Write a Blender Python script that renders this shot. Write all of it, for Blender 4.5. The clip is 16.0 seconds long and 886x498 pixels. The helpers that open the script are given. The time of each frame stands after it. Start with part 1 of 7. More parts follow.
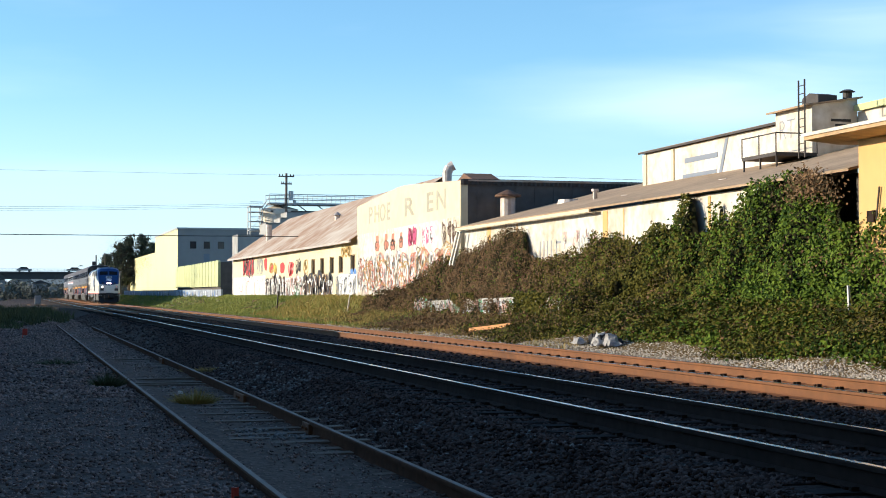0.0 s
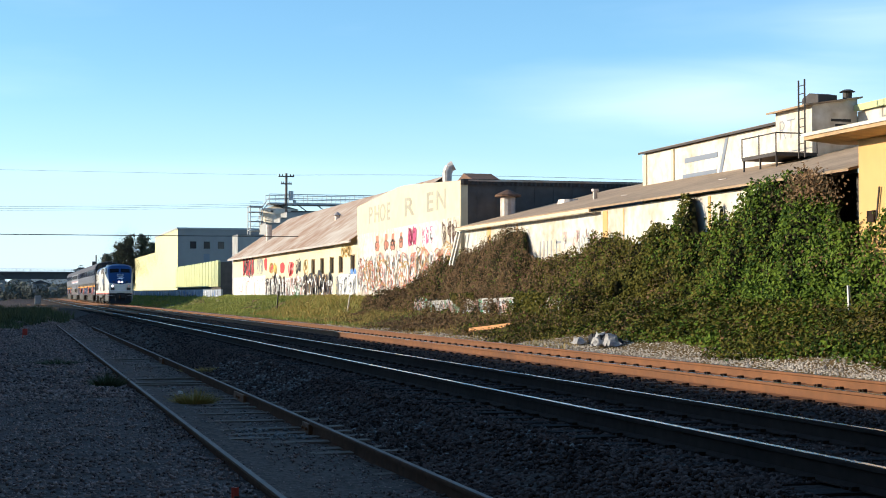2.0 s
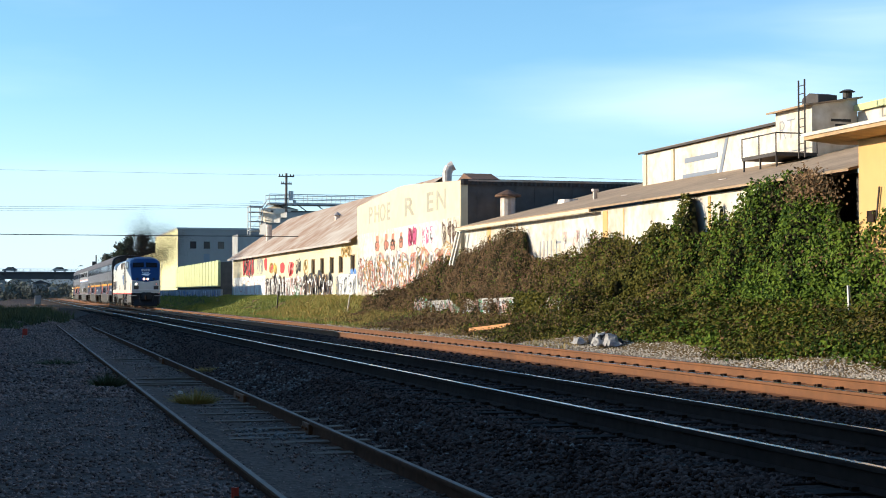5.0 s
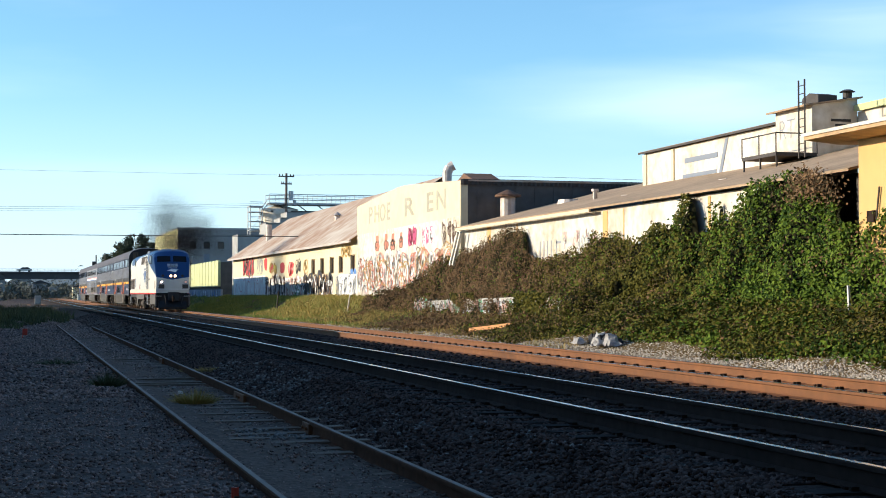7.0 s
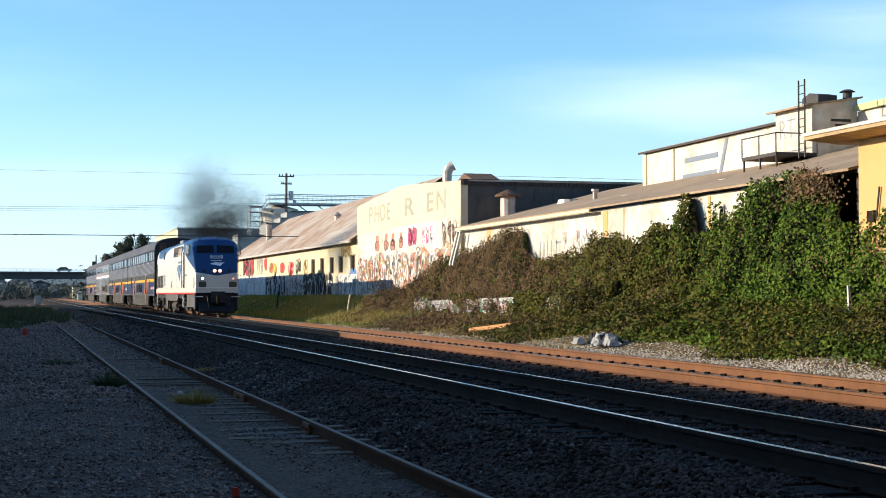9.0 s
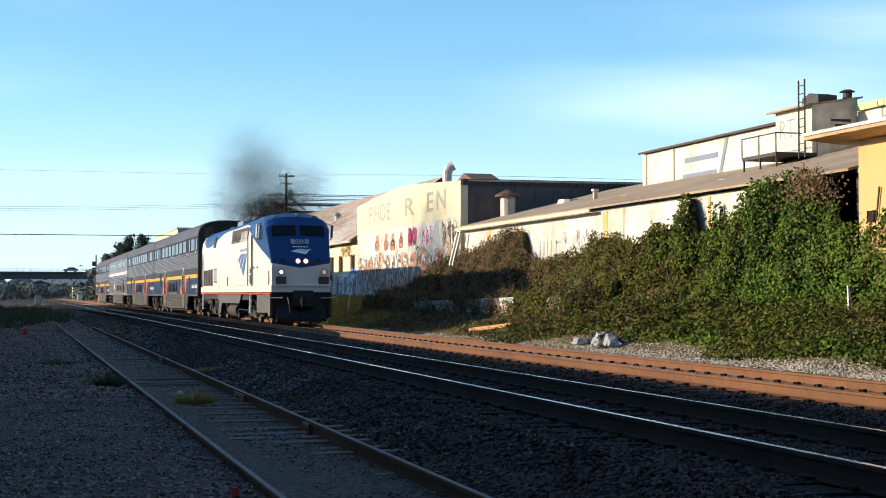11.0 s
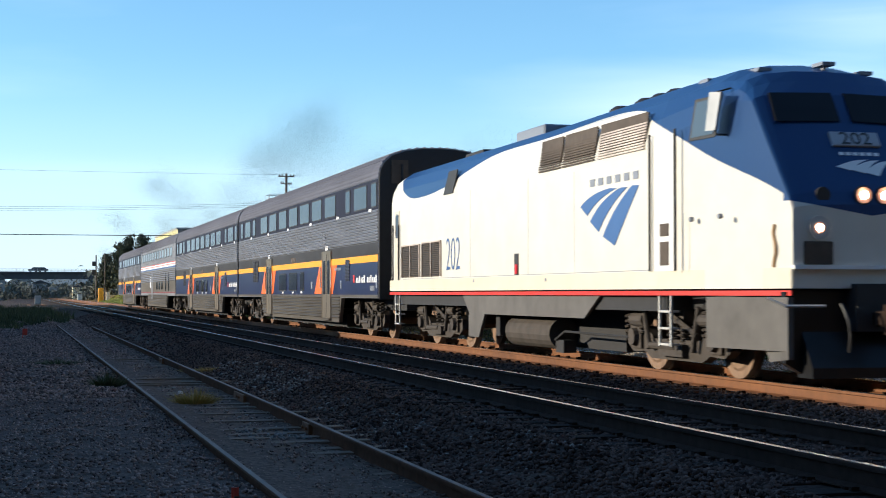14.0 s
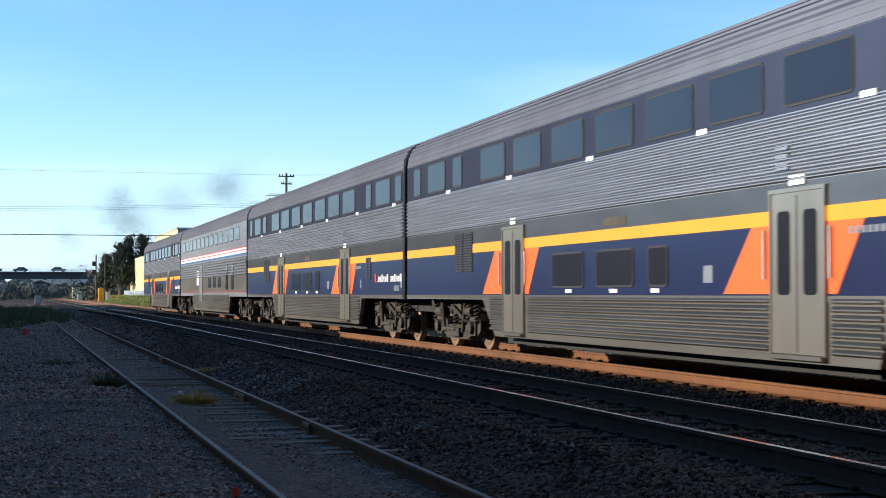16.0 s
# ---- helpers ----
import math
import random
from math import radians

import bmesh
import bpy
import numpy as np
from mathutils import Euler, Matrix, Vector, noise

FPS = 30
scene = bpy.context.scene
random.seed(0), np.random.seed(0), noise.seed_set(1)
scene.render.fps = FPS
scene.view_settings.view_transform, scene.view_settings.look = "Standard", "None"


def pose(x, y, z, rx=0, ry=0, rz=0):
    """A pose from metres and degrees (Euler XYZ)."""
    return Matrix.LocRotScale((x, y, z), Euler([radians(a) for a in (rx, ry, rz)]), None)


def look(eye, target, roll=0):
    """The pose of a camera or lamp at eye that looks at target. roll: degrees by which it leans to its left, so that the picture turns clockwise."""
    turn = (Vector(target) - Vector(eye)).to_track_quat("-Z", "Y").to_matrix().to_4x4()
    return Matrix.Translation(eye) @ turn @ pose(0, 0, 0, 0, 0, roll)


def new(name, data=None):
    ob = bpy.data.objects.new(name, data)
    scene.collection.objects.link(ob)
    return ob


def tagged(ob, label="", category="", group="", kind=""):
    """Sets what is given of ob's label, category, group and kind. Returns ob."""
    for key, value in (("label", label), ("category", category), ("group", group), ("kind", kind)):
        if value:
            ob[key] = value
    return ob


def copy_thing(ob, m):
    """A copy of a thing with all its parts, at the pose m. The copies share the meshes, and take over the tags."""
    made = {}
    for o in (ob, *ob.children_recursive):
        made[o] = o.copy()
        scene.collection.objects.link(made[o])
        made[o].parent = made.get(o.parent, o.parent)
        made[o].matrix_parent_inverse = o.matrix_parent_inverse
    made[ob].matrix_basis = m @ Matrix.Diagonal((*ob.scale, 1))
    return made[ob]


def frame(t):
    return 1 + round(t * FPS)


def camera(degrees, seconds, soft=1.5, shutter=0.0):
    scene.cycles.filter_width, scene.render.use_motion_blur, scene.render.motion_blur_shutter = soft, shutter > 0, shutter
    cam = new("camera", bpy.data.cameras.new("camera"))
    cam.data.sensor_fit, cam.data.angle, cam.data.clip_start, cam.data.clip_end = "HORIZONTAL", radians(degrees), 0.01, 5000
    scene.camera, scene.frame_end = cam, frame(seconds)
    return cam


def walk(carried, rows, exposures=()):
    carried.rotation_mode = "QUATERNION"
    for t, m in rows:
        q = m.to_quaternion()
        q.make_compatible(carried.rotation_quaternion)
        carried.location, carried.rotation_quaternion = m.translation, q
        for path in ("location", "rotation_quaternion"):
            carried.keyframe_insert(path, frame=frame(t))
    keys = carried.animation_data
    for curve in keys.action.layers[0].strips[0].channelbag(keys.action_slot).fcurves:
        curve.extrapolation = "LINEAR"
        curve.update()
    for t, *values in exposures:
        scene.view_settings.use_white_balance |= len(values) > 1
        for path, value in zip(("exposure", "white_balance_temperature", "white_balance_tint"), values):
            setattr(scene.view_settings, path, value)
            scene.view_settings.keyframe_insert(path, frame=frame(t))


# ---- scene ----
cam = camera(32.16, 16.0, soft=0.95, shutter=0.2)
EYE = (0.0, 0.0, 1.172)
walk(cam, [(0.0, look(EYE, (13.363, 48.159, 2.631))), (16.0, look(EYE, (13.363, 48.159, 2.631)))],
     exposures=[(0.0, 0.60, 6200, 8), (12.0, 0.59, 6200, 8), (14.0, 0.56, 6050, 9), (16.0, 0.58, 5980, 9)])

# ---- light ----
SUN_EL, SUN_AZ = radians(14.3), math.atan2(-0.963, 0.27)
world = bpy.data.worlds.new("sky")
scene.world = world
world.use_nodes = True
wn, wl = world.node_tree.nodes, world.node_tree.links
wn.clear()
sky = wn.new("ShaderNodeTexSky")
sky.sky_type, sky.sun_disc = "NISHITA", False
sky.sun_elevation, sky.sun_rotation = SUN_EL, SUN_AZ % (2 * math.pi)
sky.air_density, sky.dust_density, sky.ozone_density = 1.0, 0.12, 4.0
wtc = wn.new("ShaderNodeTexCoord")
wmap = wn.new("ShaderNodeMapping")
wmap.inputs["Scale"].default_value = (1.6, 1.6, 9.0)
wmap.inputs["Location"].default_value = (1.335, -0.286, 0.829)
wnoise = wn.new("ShaderNodeTexNoise")
wnoise.inputs["Scale"].default_value, wnoise.inputs["Detail"].default_value = 1.7, 5.0
wramp = wn.new("ShaderNodeValToRGB")
wramp.color_ramp.elements[0].position, wramp.color_ramp.elements[1].position = 0.55, 0.80
wramp.color_ramp.elements[1].color = (0.14, 0.14, 0.14, 1)
wmix = wn.new("ShaderNodeMix")
wmix.data_type = "RGBA"
wmix.inputs["B"].default_value = (6.0, 6.6, 7.6, 1)
wbg = wn.new("ShaderNodeBackground")
wbg.inputs["Strength"].default_value = 0.15
wsep = wn.new("ShaderNodeSeparateXYZ")
whaze = wn.new("ShaderNodeMapRange")
whaze.interpolation_type = "SMOOTHSTEP"
whaze.inputs["From Min"].default_value, whaze.inputs["From Max"].default_value = -0.02, 0.16
whaze.inputs["To Min"].default_value, whaze.inputs["To Max"].default_value = 0.72, 0.0
wmix2 = wn.new("ShaderNodeMix")
wmix2.data_type = "RGBA"
wmix2.inputs["B"].default_value = (3.9, 5.0, 6.3, 1)
wout = wn.new("ShaderNodeOutputWorld")
wl.new(wtc.outputs["Generated"], wmap.inputs["Vector"])
wl.new(wmap.outputs["Vector"], wnoise.inputs["Vector"])
wl.new(wnoise.outputs["Fac"], wramp.inputs["Fac"])


def wmath(op, a, b=None, c=None):
    m = wn.new("ShaderNodeMath")
    m.operation = op
    for i, v in enumerate((a, b, c)):
        if v is None:
            continue
        if isinstance(v, (int, float)):
            m.inputs[i].default_value = v
        else:
            wl.new(v, m.inputs[i])
    return m.outputs[0]


# thin cirrus: soft ellipses in azimuth and height, torn by stretched noise
wdir = wn.new("ShaderNodeSeparateXYZ")
wl.new(wtc.outputs["Generated"], wdir.inputs[0])
waz = wmath("ARCTAN2", wdir.outputs["X"], wdir.outputs["Y"])
wtear = wn.new("ShaderNodeTexNoise")
wtear.inputs["Scale"].default_value, wtear.inputs["Detail"].default_value, wtear.inputs["Distortion"].default_value = 3.2, 5.0, 0.6
wmap2 = wn.new("ShaderNodeMapping")
wmap2.inputs["Scale"].default_value = (1.3, 1.3, 9.0)
wl.new(wtc.outputs["Generated"], wmap2.inputs["Vector"])
wl.new(wmap2.outputs["Vector"], wtear.inputs["Vector"])
wtorn = wmath("MULTIPLY_ADD", wtear.outputs["Fac"], 2.4, -1.0)
wsum = wramp.outputs["Color"]
for az, el, half_w, half_h, dense in ((0.447, 0.121, 0.155, 0.030, 0.40), (0.56, 0.170, 0.09, 0.024, 0.24), (0.10, 0.070, 0.26, 0.020, 0.12)):
    wa = wmath("DIVIDE", wmath("SUBTRACT", waz, az), half_w)
    we = wmath("DIVIDE", wmath("SUBTRACT", wdir.outputs["Z"], el), half_h)
    wd = wmath("SQRT", wmath("ADD", wmath("MULTIPLY", wa, wa), wmath("MULTIPLY", we, we)))
    wedge = wn.new("ShaderNodeMapRange")
    wedge.interpolation_type = "SMOOTHSTEP"
    wedge.inputs["From Min"].default_value, wedge.inputs["From Max"].default_value = 1.1, 0.0
    wl.new(wmath("ADD", wd, wmath("MULTIPLY", wtorn, -0.35)), wedge.inputs["Value"])
    wsum = wmath("ADD", wsum, wmath("MULTIPLY", wmath("MULTIPLY_ADD", wtorn, 0.6, 0.7), wmath("MULTIPLY", wedge.outputs["Result"], dense)))
wcap = wmath("MINIMUM", wmath("MAXIMUM", wsum, 0.0), 0.9)
wl.new(wcap, wmix.inputs["Factor"])
wtint = wn.new("ShaderNodeMix")
wtint.data_type, wtint.blend_type = "RGBA", "MULTIPLY"
wtint.inputs["Factor"].default_value = 1.0
wtint.inputs["B"].default_value = (1.0, 1.08, 1.05, 1)
wl.new(sky.outputs["Color"], wtint.inputs["A"])
wl.new(wtint.outputs["Result"], wmix.inputs["A"])
wl.new(wtc.outputs["Generated"], wsep.inputs[0])
wl.new(wsep.outputs["Z"], whaze.inputs["Value"])
wl.new(whaze.outputs["Result"], wmix2.inputs["Factor"])
wl.new(wmix.outputs["Result"], wmix2.inputs["A"])
wl.new(wmix2.outputs["Result"], wbg.inputs["Color"])
wl.new(wbg.outputs["Background"], wout.inputs["Surface"])

sun = new("sun", bpy.data.lights.new("sun", "SUN"))
sun.data.energy, sun.data.angle, sun.data.color = 4.5, radians(0.5), (1.0, 0.84, 0.62)
sun.matrix_world = look((-80 * 0.963, 80 * 0.27, 80 * math.tan(SUN_EL)), (0, 0, 0))


# ---- materials ----
def mat(name, color, rough=0.7, metal=0.0, scale=6.0, vary=0.25, bump=0.0, bump_scale=None, tint=None, island=False, stretch=None, spec=0.5, edge=None):
    """Two noises (broad and fine) shift the base colour towards tint; fine noise drives the relief."""
    m = bpy.data.materials.new(name)
    m.use_nodes = True
    n, l = m.node_tree.nodes, m.node_tree.links
    b = n["Principled BSDF"]
    b.inputs["Roughness"].default_value, b.inputs["Metallic"].default_value = rough, metal
    b.inputs["Specular IOR Level"].default_value = spec
    if edge:
        b.inputs["Specular Tint"].default_value = (*edge, 1)
    tc = n.new("ShaderNodeTexCoord")
    vec = tc.outputs["Object"]
    if stretch:
        mp = n.new("ShaderNodeMapping")
        mp.inputs["Scale"].default_value = stretch
        l.new(vec, mp.inputs["Vector"])
        vec = mp.outputs["Vector"]
    broad, fine = n.new("ShaderNodeTexNoise"), n.new("ShaderNodeTexNoise")
    broad.inputs["Scale"].default_value, broad.inputs["Detail"].default_value = scale * 0.13, 4
    fine.inputs["Scale"].default_value, fine.inputs["Detail"].default_value = scale, 6
    for t in (broad, fine):
        l.new(vec, t.inputs["Vector"])
    add = n.new("ShaderNodeMath")
    add.operation = "ADD"
    l.new(broad.outputs["Fac"], add.inputs[0])
    l.new(fine.outputs["Fac"], add.inputs[1])
    src = add.outputs[0]
    if island:
        g = n.new("ShaderNodeNewGeometry")
        a2 = n.new("ShaderNodeMath")
        a2.operation = "MULTIPLY_ADD"
        a2.inputs[1].default_value, a2.inputs[2].default_value = 1.1, -0.45
        l.new(g.outputs["Random Per Island"], a2.inputs[0])
        a3 = n.new("ShaderNodeMath")
        a3.operation = "ADD"
        l.new(a2.outputs[0], a3.inputs[0])
        l.new(src, a3.inputs[1])
        src = a3.outputs[0]
    ramp = n.new("ShaderNodeMapRange")
    ramp.inputs["From Min"].default_value, ramp.inputs["From Max"].default_value = 0.65, 1.35
    l.new(src, ramp.inputs["Value"])
    mix = n.new("ShaderNodeMix")
    mix.data_type = "RGBA"
    lo = tint or tuple(c * (1 - vary) for c in color)
    hi = tuple(min(1, c * (1 + vary)) for c in color) if tint is None else color
    mix.inputs["A"].default_value, mix.inputs["B"].default_value = (*lo, 1), (*hi, 1)
    l.new(ramp.outputs["Result"], mix.inputs["Factor"])
    l.new(mix.outputs["Result"], b.inputs["Base Color"])
    if bump:
        bp = n.new("ShaderNodeBump")
        bp.inputs["Strength"].default_value, bp.inputs["Distance"].default_value = bump, 0.02
        if bump_scale:
            f2 = n.new("ShaderNodeTexNoise")
            f2.inputs["Scale"].default_value, f2.inputs["Detail"].default_value = bump_scale, 3
            l.new(vec, f2.inputs["Vector"])
            l.new(f2.outputs["Fac"], bp.inputs["Height"])
        else:
            l.new(fine.outputs["Fac"], bp.inputs["Height"])
        l.new(bp.outputs["Normal"], b.inputs["Normal"])
    return m


def glow(name, color, strength):
    m = bpy.data.materials.new(name)
    m.use_nodes = True
    b = m.node_tree.nodes["Principled BSDF"]
    b.inputs["Base Color"].default_value = (*color, 1)
    b.inputs["Emission Color"].default_value = (*color, 1)
    b.inputs["Emission Strength"].default_value = strength
    return m


M = {}
M["gravel"] = mat("gravel", (0.235, 0.208, 0.186), 0.95, scale=9, vary=0.45, bump=0.9, bump_scale=26, spec=0.08)
M["stone"] = mat("stone", (0.200, 0.146, 0.124), 0.95, spec=0.08, scale=3, vary=0.6, island=True)
M["stone_pale"] = mat("stone_pale", (0.36, 0.32, 0.27), 0.9, scale=3, vary=0.45, island=True)
# track colours: near set darkened for shade, far set rust plus orange sunlight
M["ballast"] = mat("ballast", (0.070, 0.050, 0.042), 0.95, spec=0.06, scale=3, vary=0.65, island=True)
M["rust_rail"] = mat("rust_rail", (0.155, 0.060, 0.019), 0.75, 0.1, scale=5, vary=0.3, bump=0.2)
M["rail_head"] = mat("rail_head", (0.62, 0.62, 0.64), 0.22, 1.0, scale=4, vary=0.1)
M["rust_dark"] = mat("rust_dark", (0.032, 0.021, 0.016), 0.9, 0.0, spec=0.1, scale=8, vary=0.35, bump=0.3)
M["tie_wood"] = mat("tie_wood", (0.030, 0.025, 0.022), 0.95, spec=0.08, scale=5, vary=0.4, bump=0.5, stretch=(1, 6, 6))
M["tie_sunlit"] = mat("tie_sunlit", (0.13, 0.055, 0.020), 0.9, scale=5, vary=0.4, bump=0.5, stretch=(1, 6, 6))
M["clip"] = mat("clip", (0.022, 0.014, 0.010), 0.85, 0.0, spec=0.1, scale=10, vary=0.3)
M["white_wall"] = mat("white_wall", (0.80, 0.77, 0.70), 0.85, scale=2.6, tint=(0.44, 0.35, 0.24), bump=0.15)
M["cream_wall"] = mat("cream_wall", (0.76, 0.66, 0.44), 0.85, scale=1.6, tint=(0.64, 0.53, 0.34), bump=0.15)
# for walls turned from the sun: their shade is in this dark colour
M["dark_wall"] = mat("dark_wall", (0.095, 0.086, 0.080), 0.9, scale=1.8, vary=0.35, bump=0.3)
M["orange_wall"] = mat("orange_wall", (0.72, 0.44, 0.17), 0.85, scale=1.4, tint=(0.60, 0.36, 0.14), bump=0.15)
M["yellow_wall"] = mat("yellow_wall", (0.74, 0.68, 0.36), 0.8, scale=0.8, vary=0.06)
M["green_panel"] = mat("green_panel", (0.50, 0.52, 0.26), 0.7, scale=1, vary=0.12)
M["rust_roof"] = mat("rust_roof", (0.62, 0.55, 0.46), 0.8, 0.0, scale=1.1, tint=(0.30, 0.145, 0.07), bump=0.2)
M["brown_roof"] = mat("brown_roof", (0.36, 0.25, 0.155), 0.95, scale=3, vary=0.3, bump=0.3)
M["dark_metal"] = mat("dark_metal", (0.07, 0.06, 0.055), 0.7, 0.4, scale=5, vary=0.3)
M["grey_metal"] = mat("grey_metal", (0.45, 0.45, 0.44), 0.55, 0.3, scale=3, vary=0.2)
M["vent_metal"] = mat("vent_metal", (0.50, 0.43, 0.38), 0.6, 0.4, scale=4, vary=0.3)
M["wood"] = mat("wood", (0.46, 0.30, 0.16), 0.8, scale=4, vary=0.3, bump=0.3)
M["pole_wood"] = mat("pole_wood", (0.16, 0.12, 0.09), 0.9, scale=4, vary=0.3, stretch=(4, 4, 0.5))
M["concrete"] = mat("concrete", (0.36, 0.35, 0.33), 0.9, scale=1, vary=0.2, bump=0.2)
M["overpass"] = mat("overpass", (0.07, 0.066, 0.068), 0.9, scale=0.5, vary=0.2)
M["blue_wall"] = mat("blue_wall", (0.30, 0.33, 0.38), 0.85, scale=1.2, vary=0.4)
M["leaf"] = mat("leaf", (0.126, 0.113, 0.021), 0.65, spec=0.05, scale=1.1, tint=(0.024, 0.033, 0.008), island=True)
M["leaf_bright"] = mat("leaf_bright", (0.122, 0.180, 0.021), 0.6, spec=0.06, scale=1.1, tint=(0.026, 0.054, 0.010), island=True)
M["leaf_brown"] = mat("leaf_brown", (0.215, 0.132, 0.072), 0.8, spec=0.06, scale=1.1, tint=(0.068, 0.050, 0.026), island=True)
# near-black underlay colour standing for shade between the leaves
M["ivy_depth"] = mat("ivy_depth", (0.022, 0.022, 0.011), 0.95, spec=0.03, scale=3, vary=0.5)
M["grass"] = mat("grass", (0.30, 0.31, 0.05), 0.7, scale=0.35, tint=(0.085, 0.15, 0.022), island=True)
M["grass_dry"] = mat("grass_dry", (0.46, 0.30, 0.08), 0.8, scale=0.3, tint=(0.26, 0.22, 0.05), island=True)
M["conifer"] = mat("conifer", (0.045, 0.055, 0.032), 0.8, scale=0.5, vary=0.5, island=True)
M["glass"] = mat("glass", (0.018, 0.023, 0.046), 0.14, 0.0, spec=0.12, scale=0.7, vary=0.25)
M["glass_dark"] = mat("glass_dark", (0.02, 0.02, 0.025), 0.1, 0.0, scale=0.7, vary=0.2)
M["black"] = mat("black", (0.018, 0.018, 0.02), 0.7, 0.0, scale=5, vary=0.3)
M["rubber"] = mat("rubber", (0.02, 0.02, 0.022), 0.6, scale=8, vary=0.2)
M["steel"] = mat("steel", (0.46, 0.475, 0.52), 0.42, 1.0, scale=1.6, vary=0.16, stretch=(1, 0.25, 4), edge=(0.18, 0.18, 0.20))
M["steel_lower"] = mat("steel_lower", (0.33, 0.31, 0.29), 0.40, 1.0, scale=1.6, vary=0.2, stretch=(1, 0.25, 4), edge=(0.17, 0.16, 0.15))
M["roof_steel"] = mat("roof_steel", (0.20, 0.205, 0.24), 0.5, 1.0, scale=1.5, vary=0.15, edge=(0.14, 0.14, 0.17))
M["band_grey"] = mat("band_grey", (0.085, 0.096, 0.140), 0.42, 0.9, scale=1.5, vary=0.12, edge=(0.10, 0.10, 0.13))
M["yellow"] = mat("yellow", (0.80, 0.34, 0.012), 0.5, scale=1.2, vary=0.07)
M["navy"] = mat("navy", (0.011, 0.015, 0.060), 0.32, scale=1.2, vary=0.14)
M["orange"] = mat("orange", (0.80, 0.13, 0.015), 0.5, scale=1.2, vary=0.08)
M["white_paint"] = mat("white_paint", (0.80, 0.80, 0.80), 0.5, scale=2, vary=0.04)
M["red_paint"] = mat("red_paint", (0.62, 0.03, 0.02), 0.5, scale=2, vary=0.08)
M["logo_blue"] = mat("logo_blue", (0.045, 0.115, 0.29), 0.45, scale=2, vary=0.08)
M["mark_grey"] = mat("mark_grey", (0.20, 0.22, 0.26), 0.5, scale=2, vary=0.08)
M["under_grey"] = mat("under_grey", (0.105, 0.10, 0.095), 0.75, 0.2, scale=3, vary=0.25, bump=0.2)
M["truck_grey"] = mat("truck_grey", (0.060, 0.050, 0.042), 0.8, 0.3, scale=4, vary=0.4, bump=0.3)
M["wheel_steel"] = mat("wheel_steel", (0.24, 0.16, 0.11), 0.6, 0.6, scale=5, vary=0.3)
M["grille"] = mat("grille", (0.085, 0.065, 0.05), 0.7, 0.3, scale=6, vary=0.3)
M["lamp"] = glow("lamp", (1.0, 0.80, 0.58), 160.0)
M["reflector"] = glow("reflector", (0.8, 0.36, 0.22), 0.45)
M["lamp_dim"] = glow("lamp_dim", (1.0, 0.50, 0.38), 0.30)
M["red_lens"] = mat("red_lens", (0.6, 0.02, 0.03), 0.3, scale=4, vary=0.1)
M["smoke"] = mat("smoke", (0.026, 0.022, 0.020), 1.0, scale=1, vary=0.3, spec=0.0)
M["hill"] = mat("hill", (0.17, 0.20, 0.20), 0.95, scale=0.01, vary=0.25)
M["far_tree"] = mat("far_tree", (0.085, 0.090, 0.075), 0.9, scale=0.3, vary=0.4, island=True)
M["far_wall"] = mat("far_wall", (0.24, 0.23, 0.22), 0.9, scale=0.3, vary=0.2)
# ballast again, with low sun's orange in the colour
M["stone_sunlit"] = mat("stone_sunlit", (0.18, 0.08, 0.032), 0.9, scale=3, vary=0.4, island=True)
# darker grass copy, with the lot's shade put into its colour
M["grass_shade"] = mat("grass_shade", (0.07, 0.085, 0.025), 0.8, scale=0.5, tint=(0.025, 0.04, 0.012), island=True)
M["wood_orange"] = mat("wood_orange", (0.55, 0.26, 0.10), 0.8, scale=4, vary=0.2)
M["stone_grey"] = mat("stone_grey", (0.13, 0.125, 0.115), 0.9, scale=3, vary=0.5, island=True)
M["rust_spur"] = mat("rust_spur", (0.088, 0.044, 0.026), 0.95, 0.0, spec=0.05, scale=6, vary=0.35, bump=0.3)
M["door_steel"] = mat("door_steel", (0.56, 0.50, 0.43), 0.36, 1.0, scale=1.5, vary=0.16, stretch=(1, 1, 0.3), edge=(0.35, 0.32, 0.29))
M["shaded_face"] = mat("shaded_face", (0.30, 0.275, 0.26), 0.85, scale=0.8, vary=0.1)
M["tag_wall"] = mat("tag_wall", (0.66, 0.63, 0.58), 0.9, scale=5, tint=(0.30, 0.28, 0.25), bump=0.2)
M["cap_rust"] = mat("cap_rust", (0.16, 0.085, 0.05), 0.85, 0.1, scale=5, vary=0.3)
M["tie_spur"] = mat("tie_spur", (0.165, 0.128, 0.098), 0.95, spec=0.1, scale=5, vary=0.3, bump=0.5, stretch=(1, 6, 6))
M["maroon"] = mat("maroon", (0.22, 0.03, 0.03), 0.5, scale=2, vary=0.1)
M["cloth"] = mat("cloth", (0.48, 0.46, 0.44), 0.9, scale=14, tint=(0.22, 0.21, 0.20), bump=0.3)
M["cloth_black"] = mat("cloth_black", (0.022, 0.022, 0.025), 0.9, scale=9, vary=0.4, bump=0.3)
M["windscreen"] = mat("windscreen", (0.008, 0.009, 0.012), 0.22, spec=0.18, scale=1.5, vary=0.3)
M["cab_glass"] = mat("cab_glass", (0.05, 0.06, 0.08), 0.08, 0.0, spec=0.9, scale=1.0, vary=0.2)
M["rust_top"] = mat("rust_top", (0.17, 0.125, 0.10), 0.6, 0.1, spec=0.2, scale=3, vary=0.3)
M["pilot_black"] = mat("pilot_black", (0.008, 0.008, 0.009), 0.4, 0.0, spec=0.3, scale=4, vary=0.5)
